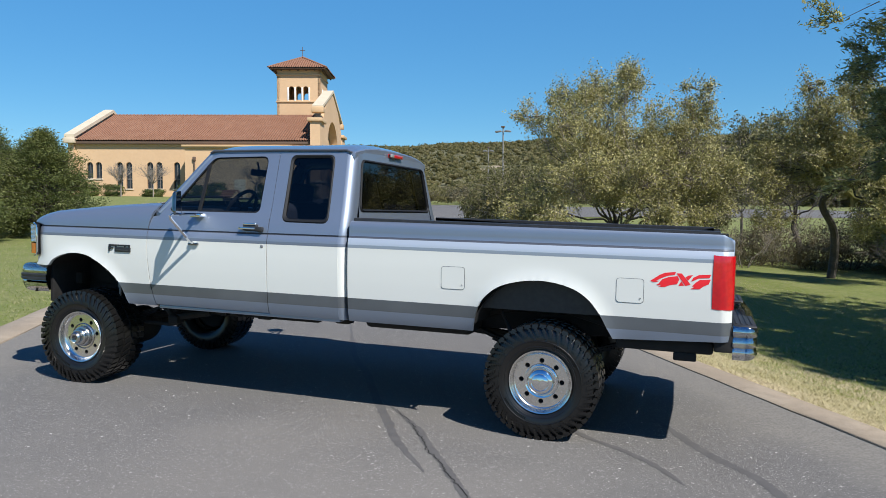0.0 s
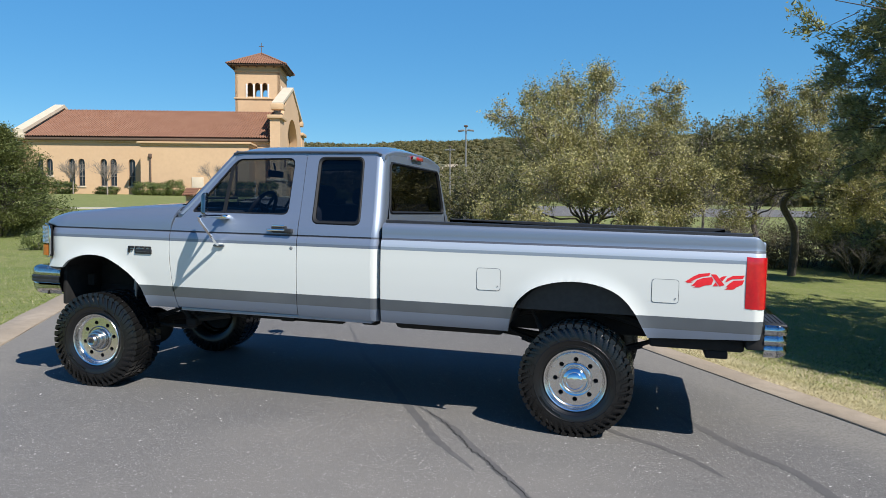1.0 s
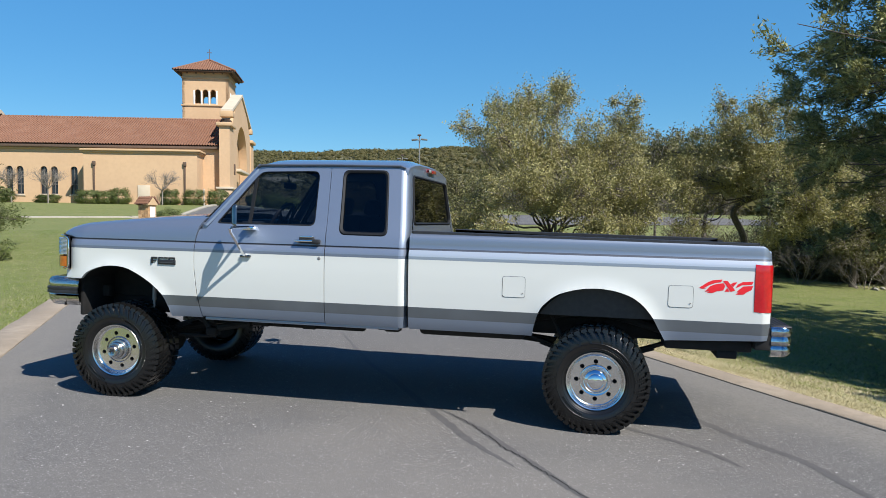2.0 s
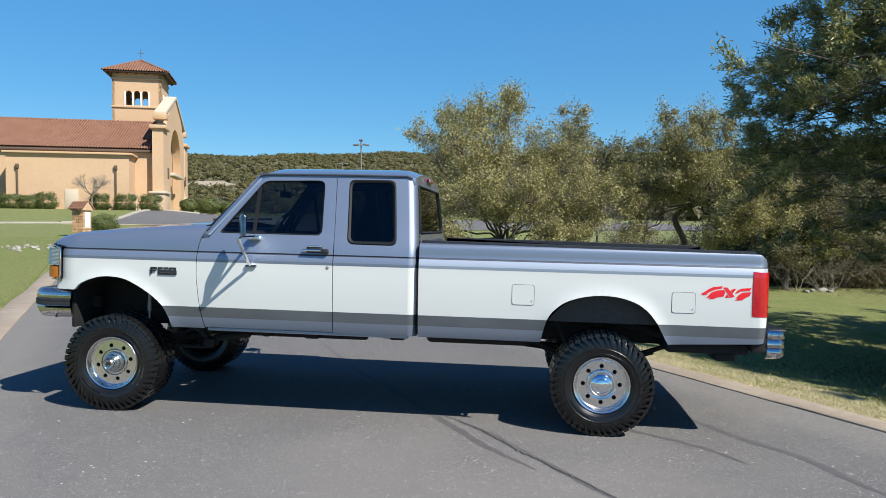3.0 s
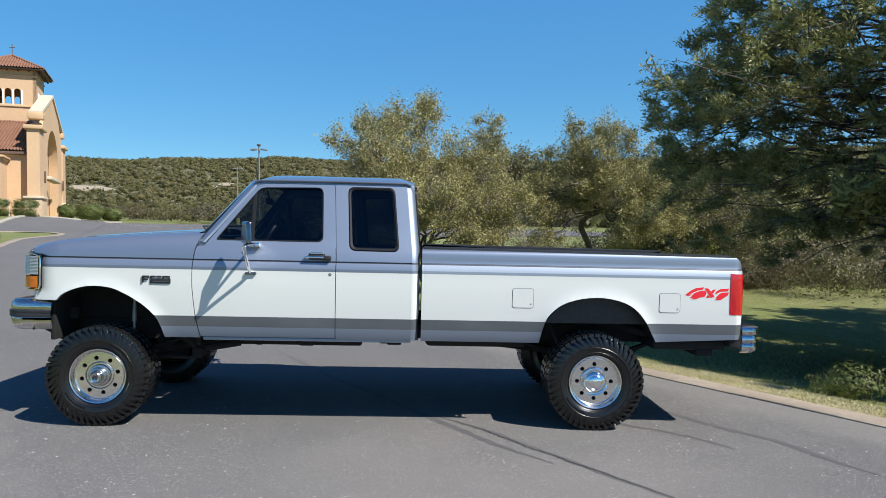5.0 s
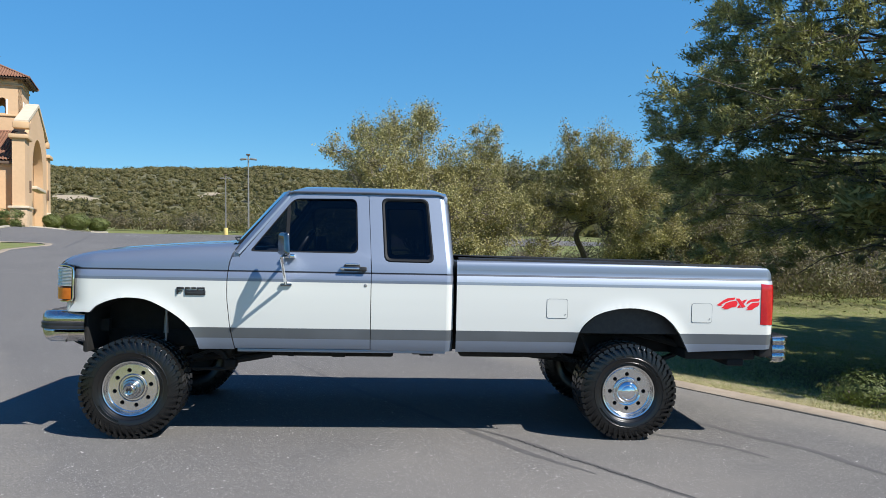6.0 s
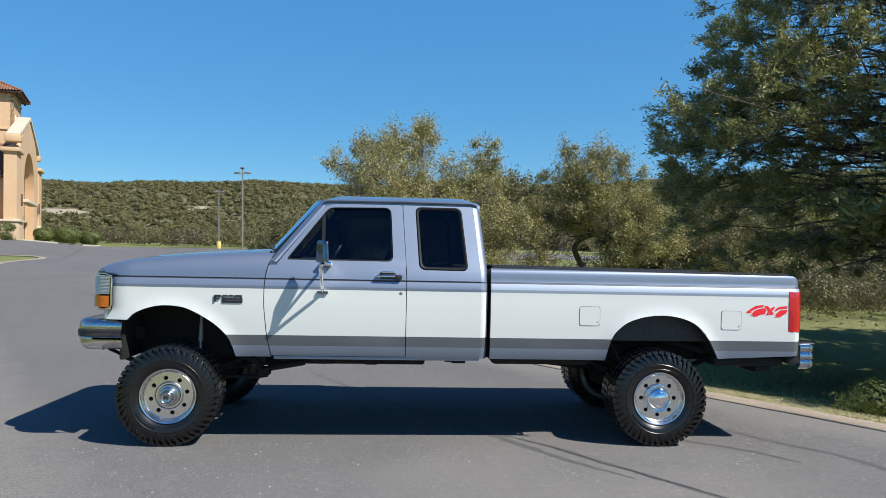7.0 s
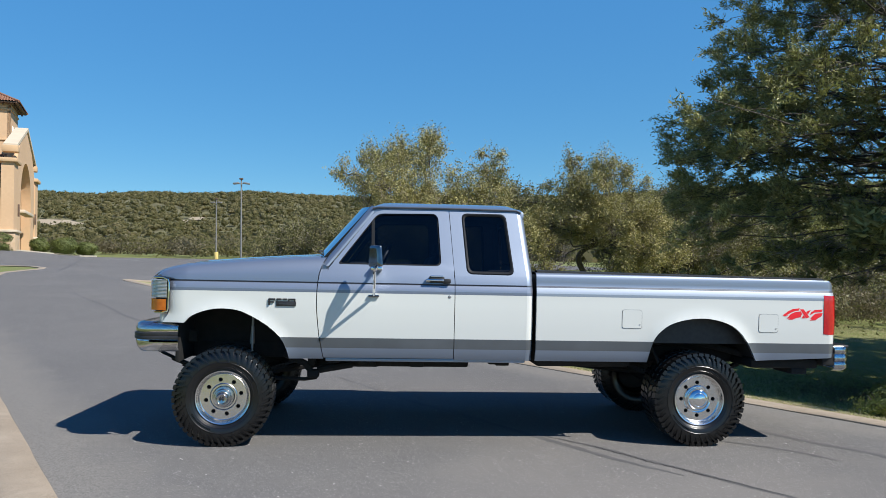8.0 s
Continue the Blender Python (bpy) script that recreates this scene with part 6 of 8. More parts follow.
for k in range(4):
    bm = bmesh.new()
    ang = k * math.pi / 2
    al = Vector((math.cos(ang), math.sin(ang), 0))
    inn = Vector((-math.sin(ang), math.cos(ang), 0))
    e = 3.85
    sl = math.hypot(e, TIP - TE - 0.16)
    upv = (inn * e + Vector((0, 0, TIP - TE - 0.16))).normalized()
    tile_field(bm, Vector((TA, TB, TE + 0.14)) - al * e - inn * e, al, upv, 2 * e, sl, keep=lambda s, sl=sl: (e * s / sl, 2 * e - e * s / sl))
    bmesh.ops.remove_doubles(bm, verts=bm.verts, dist=0.002)
    part("tower_roof", bm, TILE, church, "terracotta barrel-tile roof slope", 40)
    bm = bmesh.new()
    c = Vector((TA, TB, TE + 0.2)) - al * e - inn * e
    tube(bm, [c, Vector((TA, TB, TIP + 0.05))], 0.13, 8)
    part("hip_tile", bm, TILE, church)
bm = bmesh.new()
tube(bm, [(TA, TB, TIP), (TA, TB, TIP + 1.45)], 0.045, 6)
tube(bm, [(TA - 0.32, TB, TIP + 0.98), (TA + 0.32, TB, TIP + 0.98)], 0.045, 6)
part("roof_cross", bm, DARKWOOD, church, "dark iron cross")


# ---- car park lamps ----
def lamp_post(x, y, height, label, plinth, reach):
    z = ground_z(x, y)
    ob = thing("parking_lamp", pose(x, y, z), label, "lamp post", "car park lamps")
    bm = bmesh.new()
    tube(bm, [(0, 0, 0.0), (0, 0, height)], [0.085, 0.06], 8)
    part("pole", bm, GALV, ob)
    if plinth:
        bm = bmesh.new()
        lathe(bm, [(0.0, 0.24), (0.72, 0.24), (0.78, 0.2), (0.78, 0.001)], 16, "z")
        part("base", bm, YELLOW, ob, "yellow painted concrete base")
    bm = bmesh.new()
    box(bm, (-0.17, -0.12, height - 0.04), (0.15, 0.12, height + 0.10), 0.03)
    box(bm, (-0.05, -0.05, height - 0.16), (0.05, 0.05, height - 0.04), 0.01)
    part("top_box", bm, DARKWOOD, ob, "dark control box on the pole top")
    for s in (-1, 1):
        bm = bmesh.new()
        tube(bm, [(0, 0, height - 0.45), (0.22 * s, 0, height - 0.36)], 0.035, 6)
        box(bm, (min(0.18 * s, reach * s), -0.2, -0.07), (max(0.18 * s, reach * s), 0.2, 0.07), 0.04, m=Matrix.Translation((0, 0, height - 0.33)) @ Euler((0, radians(6 * s), 0)).to_matrix().to_4x4())
        part("lamp_head", bm, GALV, ob, "flat grey lamp head")
    return ob


lamp_post(-11.7, 58.6, 7.5, "tall grey car park lamp with two flat heads", False, 0.72)
lamp_post(-17.6, 74.5, 6.6, "slender car park lamp on a yellow concrete base", True, 0.6)

# ---- stone sign kiosk on the lawn ----
kx, ky = -19.0, 28.4
kiosk = thing("sign_kiosk", pose(kx, ky, ground_z(kx, ky) - 0.03, 0, 0, -4) @ Matrix.Diagonal((0.78, 0.78, 1, 1)), "small orange stone sign kiosk with a tile roof on the lawn", "sign")
bm = bmesh.new()
box(bm, (-0.36, -0.36, 0), (0.36, 0.36, 1.32))
body = part("kiosk_core", bm, BRICKY, kiosk)
rnd = random.Random(4)
for face in range(4):
    for j in range(8):
        x = -0.40
        while x < 0.36:
            w = rnd.uniform(0.16, 0.30)
            w = min(w, 0.40 - x)
            bm = bmesh.new()
            box(bm, (x + 0.006, -0.405, 0.006 + 0.165 * j), (x + w - 0.006, -0.362 + 0.0, 0.159 + 0.165 * j), 0.01, 1)
            bmesh.ops.rotate(bm, cent=(0, 0, 0), matrix=Euler((0, 0, face * math.pi / 2)).to_matrix(), verts=bm.verts)
            part("stone", bm, BRICKY, body)
            x += w
bm = bmesh.new()
box(bm, (0.41, -0.26, 0.42), (0.44, 0.26, 1.22), 0.01)
part("sign_board", bm, WHITEWOOD, kiosk, "white notice board")
bm = bmesh.new()
box(bm, (-0.46, -0.46, -0.05), (0.46, 0.46, 0.06), 0.02)
part("plinth", bm, STUCCO_PALE, kiosk, "pale stone plinth")
for s in (0, 1):
    bm = bmesh.new()
    tile_field(bm, Vector((-0.55, -0.55, 1.30)), Vector((1, 0, 0)), Vector((0, 0.55, 0.42)).normalized(), 1.1, 0.70, pitch=0.13, course=0.22)
    if s:
        bmesh.ops.rotate(bm, cent=(0, 0, 0), matrix=Euler((0, 0, math.pi)).to_matrix(), verts=bm.verts)
    part("kiosk_roof", bm, TILE, kiosk, "terracotta tile roof slope", 40)
for s in (-0.5, 0.42):
    bm = bmesh.new()
    f = bm.faces.new([bm.verts.new((s, y, z)) for y, z in ((-0.5, 1.3), (0.5, 1.3), (0, 1.70))])
    r = bmesh.ops.extrude_face_region(bm, geom=[f])
    bmesh.ops.translate(bm, vec=(0.08, 0, 0), verts=[v for v in r["geom"] if isinstance(v, bmesh.types.BMVert)])
    bmesh.ops.recalc_face_normals(bm, faces=bm.faces)
    part("kiosk_gable", bm, STUCCO_DEEP, kiosk)


# ---- pale stones laid out on the lawn, stones at the thicket's edge, a marker post ----
def stone_mesh(seed, squash):
    bm = bmesh.new()
    bmesh.ops.create_icosphere(bm, subdivisions=2, radius=1.0)
    for v in bm.verts:
        k = 1 + 0.30 * noise.noise(v.co * 1.3 + Vector((seed * 7.1, 0, 0))) + 0.12 * noise.noise(v.co * 3.1 + Vector((0, seed * 3.3, 0)))
        v.co = Vector((v.co.x * k, v.co.y * k * 0.8, max(v.co.z * k * squash, -0.3)))
    me = bpy.data.meshes.new("landscape_stone")
    bm.to_mesh(me)
    bm.free()
    me.materials.append(LIMESTONE_ROCK)
    sharp(me, 40)
    return me


LIMESTONE_ROCK = material("pale_limestone", (0.34, 0.315, 0.27), 0.95, vary=((4, (0.22, 0.205, 0.175), 0.9), (20, (0.42, 0.39, 0.34), 0.6)), rand=0.25, bump=((14, 0.5, 0.02),))
STONES = [stone_mesh(k, 0.5 + 0.1 * k) for k in range(3)]
rnd = random.Random(77)
for k in range(34):
    a, d = rnd.uniform(0, 2 * math.pi), rnd.random() ** 0.6
    x, y = -15.75 + 1.15 * d * math.cos(a) - 0.25 * d * math.sin(a), 20.1 + 1.9 * d * math.sin(a)
    r = rnd.uniform(0.04, 0.12)
    ob = new("landscape_stone", STONES[k % 3])
    ob.matrix_world = pose(x, y, ground_z(x, y) - 0.03, 0, 0, rnd.uniform(0, 360)) @ Matrix.Diagonal((r, r, r, 1))
    tagged(ob, "pale weathered limestone lying in the lawn", "stone", "lawn stones")
for x, y, r in ((13.7, 22.7, 0.13), (14.1, 23.1, 0.11), (14.6, 23.4, 0.19), (14.75, 23.2, 0.12), (15.1, 24.0, 0.12)):
    ob = new("field_stone", STONES[int(r * 100) % 3])
    ob.matrix_world = pose(x, y, ground_z(x, y) - 0.02, 0, 0, 90 * r * 10) @ Matrix.Diagonal((r * 1.2, r, r, 1))
    tagged(ob, "pale grey stone under the bare shrubs", "stone", "thicket stones")
px_, py_ = on_road(2.6, 76.0)
post = thing("marker_post", pose(px_, py_, ground_z(px_, py_) - 0.05), "slim pale marker post before the hedge", "post")
bm = bmesh.new()
tube(bm, [(0, 0, 0), (0, 0, 1.55)], 0.055, 8)
part("shaft", bm, WHITEWOOD, post)
bm = bmesh.new()
box(bm, (-0.09, -0.05, 1.5), (0.09, 0.05, 1.78), 0.02)
part("cap", bm, STUCCO_PALE, post)


# ---- vegetation ----
RNG = np.random.default_rng(7)


def unit(n):
    v = RNG.normal(size=(n, 3))
    return v / np.linalg.norm(v, axis=1)[:, None]


def leaf_quads(centres, size, aspect=0.5, droop=0.0, along=None, face=None):
    """Arrays for a three-cornered leaf at every centre, turned any way, along given directions or facing given ways."""
    n = len(centres)
    if face is not None:
        nn = face + 0.42 * unit(n)
        d = np.cross(nn, unit(n))
    else:
        d = unit(n) if along is None else along + 0.45 * unit(n)
        d[:, 2] -= droop
    d /= np.linalg.norm(d, axis=1)[:, None] + 1e-9
    s = np.cross(d, unit(n)) if face is None else np.cross(nn, d)
    s /= np.linalg.norm(s, axis=1)[:, None] + 1e-9
    ln = (size * RNG.uniform(0.7, 1.5, n))[:, None]
    w = ln * aspect * 0.72
    a, b = centres - d * ln * 0.5, centres + d * ln * 0.5
    verts = np.stack([a + s * w * 0.5, b, a * 0.75 + b * 0.25 - s * w * 0.6], 1).reshape(-1, 3)
    return verts, np.arange(3 * n).reshape(-1, 3)


def limb(bm, a, b, r0, r1, wob, rnd, n=6, k=6):
    pts = [Vector(a).lerp(Vector(b), i / k) for i in range(k + 1)]
    ln = (Vector(b) - Vector(a)).length
    for i in range(1, k):
        pts[i] += Vector((rnd.uniform(-1, 1), rnd.uniform(-1, 1), rnd.uniform(-0.4, 1.0))) * wob * ln
    tube(bm, curve_pts(pts, 2), [r0 + (r1 - r0) * i / (2 * k) for i in range(2 * k + 1)], n, cap=False)
    return pts


def twig_bars(a, b, r0, r1):
    """Arrays for three-sided tapered bars from points a to points b."""
    n = len(a)
    d = b - a
    d = d / (np.linalg.norm(d, axis=1)[:, None] + 1e-9)
    s = np.cross(d, np.array((0.31, 0.52, 0.79)))
    s /= np.linalg.norm(s, axis=1)[:, None] + 1e-9
    o = np.cross(d, s)
    ring = [s, -0.5 * s + 0.866 * o, -0.5 * s - 0.866 * o]
    v = np.stack([a + r * r0 for r in ring] + [b + r * r1 for r in ring], 1).reshape(-1, 3)
    f = np.array([(0, 1, 4, 3), (1, 2, 5, 4), (2, 0, 3, 5)])
    return v, (np.arange(n)[:, None, None] * 6 + f).reshape(-1, 4)


def oak(name, base, fork, lobes, per, leaf, mat, label, seed, category="tree", fill=1500, lift=0.42, group="", bends=(), boughs=()):
    """A trunk that forks into limbs; every limb ends in a cloud of separate leafy tufts on twigs. bends: the trunk's own turns."""
    rnd = random.Random(seed)
    lobes = [(x, y, z + lift, r, None) for x, y, z, r in lobes]
    # small side sprays grow out of every lobe
    for x, y, z, r, _ in list(lobes):
        for _ in range(2):
            a, d = rnd.uniform(0, 2 * math.pi), r * rnd.uniform(0.75, 1.2)
            lobes.append((x + d * math.cos(a), y + 0.6 * d * math.sin(a), z + r * rnd.uniform(-0.5, 0.5), r * rnd.uniform(0.30, 0.48), (x, y, z)))
    ob = thing(name, pose(*base), label, category, group)
    off = np.array(base)
    bm = bmesh.new()
    fk = Vector(fork) - Vector(base)
    r0 = 0.15 if bends else 0.13
    if bends:
        pts = curve_pts([(0, 0, -0.15), *bends], 4)
        tube(bm, pts, [r0 * (1 - 0.45 * i / len(pts)) for i in range(len(pts))], 9, cap=False)
        fk = Vector(bends[-1])
    else:
        limb(bm, (0, 0, -0.15), fk, r0, r0 * 0.8, 0.05, rnd, 9, 4)
    for way_ in boughs:
        lb = bmesh.new()
        pts = curve_pts([fk, *way_], 4)
        tube(lb, pts, [0.075 * (1 - 0.75 * i / len(pts)) for i in range(len(pts))], 7, cap=False)
        part("limb", lb, BARK, ob)
    ta, tb, cen = [], [], []
    for x, y, z, r, root in lobes:
        c = np.array((x, y, z)) - off
        lb = bmesh.new()
        start = fk if root is None else Vector(root) - Vector(base)
        pts = limb(lb, start, c, r0 * 0.36 * min(1, r + 0.1) if root is None else 0.016, 0.012, 0.10, rnd, 6)
        part("limb", lb, BARK, ob)
        k = int(per * r * r + 6)
        u = unit(k)
        u[:, 2] = u[:, 2] * 0.9 + 0.08
        tc = c + u * (r * RNG.uniform(0.1, 1.0, k) ** 0.42 * RNG.uniform(0.72, 1.22, k))[:, None]
        rad = np.minimum(RNG.uniform(0.10, 0.34, k), 0.5 * r + 0.05)
        begin = np.array([tuple(pts[rnd.randint(3, len(pts) - 1)]) for _ in range(k)])
        bend = 0.55 * begin + 0.45 * tc + RNG.normal(size=(k, 3)) * 0.10 * r
        ta += [begin, bend]
        tb += [bend, tc]
        thick = fill * min(1.0, 0.45 + 0.55 * r)
        for q, w, rr in zip(tc, u, rad):
            m = int(thick * rr * rr) + 4
            g = RNG.normal(size=(m, 3)) * rr * 0.48
            g += np.outer(RNG.normal(size=m) * rr * 0.4, w + (0, 0, 0.35))
            cen.append(q + g)
            j = RNG.integers(0, m, 3)
            ta.append(np.repeat(q[None], 3, 0))
            tb.append(q + g[j] * 1.15)
    part("trunk", bm, BARK, ob)
    v, f = twig_bars(np.concatenate(ta), np.concatenate(tb), 0.010, 0.004)
    tagged(quads("brushwood", v, f, TWIG, ob), kind="stuff")
    v, f = leaf_quads(np.concatenate(cen), leaf, 0.72)
    quads("crown", v, f, mat, ob)
    return ob


oak("live_oak", (2.7, 18.3, ground_z(2.7, 18.3) - 0.05), (2.6, 18.2, 0.9),
    [(2.85, 19.3, 6.15, 0.45), (2.7, 19.2, 5.4, 0.7), (1.0, 18.9, 5.15, 0.68), (1.75, 19.2, 5.25, 0.7), (1.8, 18.6, 4.2, 1.3), (3.3, 18.6, 3.9, 1.15), (4.95, 19.0, 5.3, 0.42), (4.75, 18.8, 4.6, 0.6), (5.1, 18.9, 4.2, 0.42), (4.6, 18.4, 3.3, 1.15), (5.35, 18.3, 2.6, 0.8),
     (1.0, 17.2, 4.1, 0.8), (0.0, 17.3, 4.45, 0.5), (1.6, 17.0, 2.5, 1.3), (3.5, 17.4, 2.3, 1.5), (5.1, 18.0, 1.7, 0.8), (-0.1, 17.4, 1.7, 0.8), (1.0, 16.4, 1.3, 0.7), (4.2, 17.0, 1.2, 0.7), (-0.6, 17.6, 1.0, 0.6)],
    44, 0.064, OAK_LEAF, "broad live oak with golden-green spring leaves", 3, lift=0.0, fill=1950)
oak("live_oak", (9.35, 23.4, ground_z(9.35, 23.4) - 0.05), (8.75, 21.9, 1.95),
    [(8.15, 20.6, 5.45, 0.40), (8.55, 20.8, 4.95, 0.6), (9.45, 20.9, 5.3, 0.58), (10.15, 20.9, 5.0, 0.52), (10.6, 21.0, 4.4, 0.6), (9.2, 20.8, 4.3, 1.1), (8.0, 20.7, 4.2, 0.8), (6.95, 21.0, 3.9, 0.5), (6.8, 21.0, 3.2, 0.5), (7.4, 20.8, 3.1, 0.9), (9.9, 20.5, 3.2, 1.15), (11.2, 20.8, 3.3, 0.9), (11.8, 20.8, 2.6, 0.8), (12.3, 20.9, 1.9, 0.6), (10.9, 20.4, 1.9, 0.9), (8.8, 21.3, 3.1, 1.1), (6.9, 20.9, 2.2, 0.55), (10.0, 20.8, 1.3, 0.7), (7.2, 20.8, 1.4, 0.5)],
    44, 0.064, OAK_LEAF, "live oak with a crooked dark trunk and golden-green leaves", 4, lift=0.0, fill=1950,
    bends=((0.05, -0.3, 0.8), (-0.05, -0.7, 1.7), (-0.48, -1.1, 2.5), (-0.30, -1.3, 2.9), (0.25, -1.6, 3.15)),
    boughs=(((1.0, -1.8, 3.2), (1.7, -1.9, 2.95), (2.3, -2.0, 2.3)),))
oak("scrub_oak", (13.2, 23.4, ground_z(13.2, 23.4) - 0.05), (13.2, 23.4, 0.9),
    [(12.5, 23.4, 3.6, 0.9), (13.6, 23.6, 4.3, 1.0), (14.9, 23.8, 3.9, 1.1), (13.4, 23.2, 2.6, 1.1), (12.2, 23.2, 1.8, 0.9), (14.8, 23.4, 2.0, 1.2), (16.2, 24.6, 2.9, 1.2), (13.2, 22.8, 0.6, 0.9), (16.0, 24.2, 0.8, 1.0)],
    34, 0.07, OAK_LEAF_DULL, "thin grey-green oak scrub behind the junipers", 9, fill=1300, lift=0.0)
oak("live_oak", (5.2, 29.5, ground_z(5.2, 29.5) - 0.05), (5.3, 29.5, 1.2),
    [(5.0, 29.5, 3.2, 1.6), (6.8, 29.6, 2.6, 1.5), (3.6, 29.4, 2.4, 1.5), (7.6, 30.5, 4.3, 1.2), (8.7, 30.2, 4.0, 1.1), (6.9, 29.6, 4.6, 0.9), (8.4, 29.8, 2.6, 1.2), (5.8, 28.8, 1.4, 1.3)],
    30, 0.10, OAK_LEAF_DULL, "dull grey-green oak behind the lawn", 5, fill=1000)
oak("live_oak", (-1.9, 22.5, ground_z(-1.9, 22.5) - 0.05), (-1.9, 22.5, 0.8),
    [(-2.1, 22.5, 2.0, 1.3), (-3.0, 22.6, 1.4, 1.0), (-0.9, 22.3, 1.6, 1.2), (-1.8, 22.0, 0.7, 1.1)],
    34, 0.08, OAK_LEAF_DULL, "small round dull-green oak", 6)
oak("live_oak", (14.3, 27.5, ground_z(14.3, 27.5) - 0.05), (14.3, 27.5, 1.2),
    [(13.6, 27.0, 3.2, 1.5), (15.2, 27.3, 3.6, 1.5), (12.4, 27.0, 2.2, 1.4), (16.6, 27.5, 2.4, 1.5), (14.4, 26.5, 1.8, 1.5), (18.2, 27.0, 3.0, 1.6)],
    30, 0.10, OAK_LEAF_DULL, "dull grey-green oak behind the lawn", 8, fill=1000)


def juniper(name, base, height, radius, label, seed, mat, sprays=900, leaf=0.10, low=0.05, group="", belly=0.35, tip=0.12, power=0.75, droop=0.0, clump=0.16, k=26):
    """A dense evergreen: limbs all round the trunk, their outer parts hung with sprays."""
    rnd = random.Random(seed)
    ob = thing(name, pose(*base), label, "tree", group)
    bm = bmesh.new()
    tube(bm, [(0, 0, -0.1), (0.05, 0.03, height * 0.4), (0, 0, height * 0.95)], [0.09 + height * 0.018, 0.07 + height * 0.01, 0.02], 9)
    cen, way = [], []
    nb = int(sprays / 12)
    for i in range(nb):
        h = low + (1 - low) * ((i + rnd.random()) / nb) ** 1.15
        a = i * 2.39996 + rnd.uniform(-0.4, 0.4)
        prof = (min(1, (h - low) / belly + 0.45) if h < low + belly else ((1 - h) / (1 - low - belly)) ** power * (1 - tip) + tip * (1 - h) / (1 - low - belly))
        r = radius * prof * rnd.uniform(0.72, 1.06)
        rise = rnd.uniform(-0.12, 0.30) * r - droop * r * max(0.0, 0.5 - h)
        a0, tipv = Vector((0, 0, h * height * 0.86 + 0.1)), Vector((math.cos(a) * r, math.sin(a) * r, h * height * 0.9 + rise + 0.12))
        mid = a0.lerp(tipv, 0.55) + Vector((0, 0, 0.10 * r))
        tube(bm, [a0, mid, tipv], [0.022 + 0.012 * r, 0.015, 0.005], 5, cap=False)
        out = np.array((math.cos(a), math.sin(a), 0.15))
        for _ in range(12):
            t = rnd.uniform(0.25, 1.0) ** 0.7
            p = (1 - t) ** 2 * a0 + 2 * t * (1 - t) * mid + t * t * tipv
            sd = rnd.uniform(-1, 1) * 0.30 * r * (1.15 - t) + rnd.uniform(-0.1, 0.1)
            q = p + Vector((-math.sin(a), math.cos(a), 0)) * sd + Vector((0, 0, rnd.uniform(-0.14, 0.12)))
            if q.z > 0.02:
                cen.append(q)
                way.append(out)
    part("trunk", bm, BARK, ob)
    cen, way = np.array(cen), np.array(way)
    c = np.repeat(cen, k, 0) + RNG.normal(size=(len(cen) * k, 3)) * (clump, clump, clump * 0.6)
    v, f = leaf_quads(c, leaf, 0.42, along=0.6 * np.repeat(way, k, 0) + 0.5 * unit(len(c)), droop=-0.15)
    quads("crown", v, f, mat, ob)
    return ob


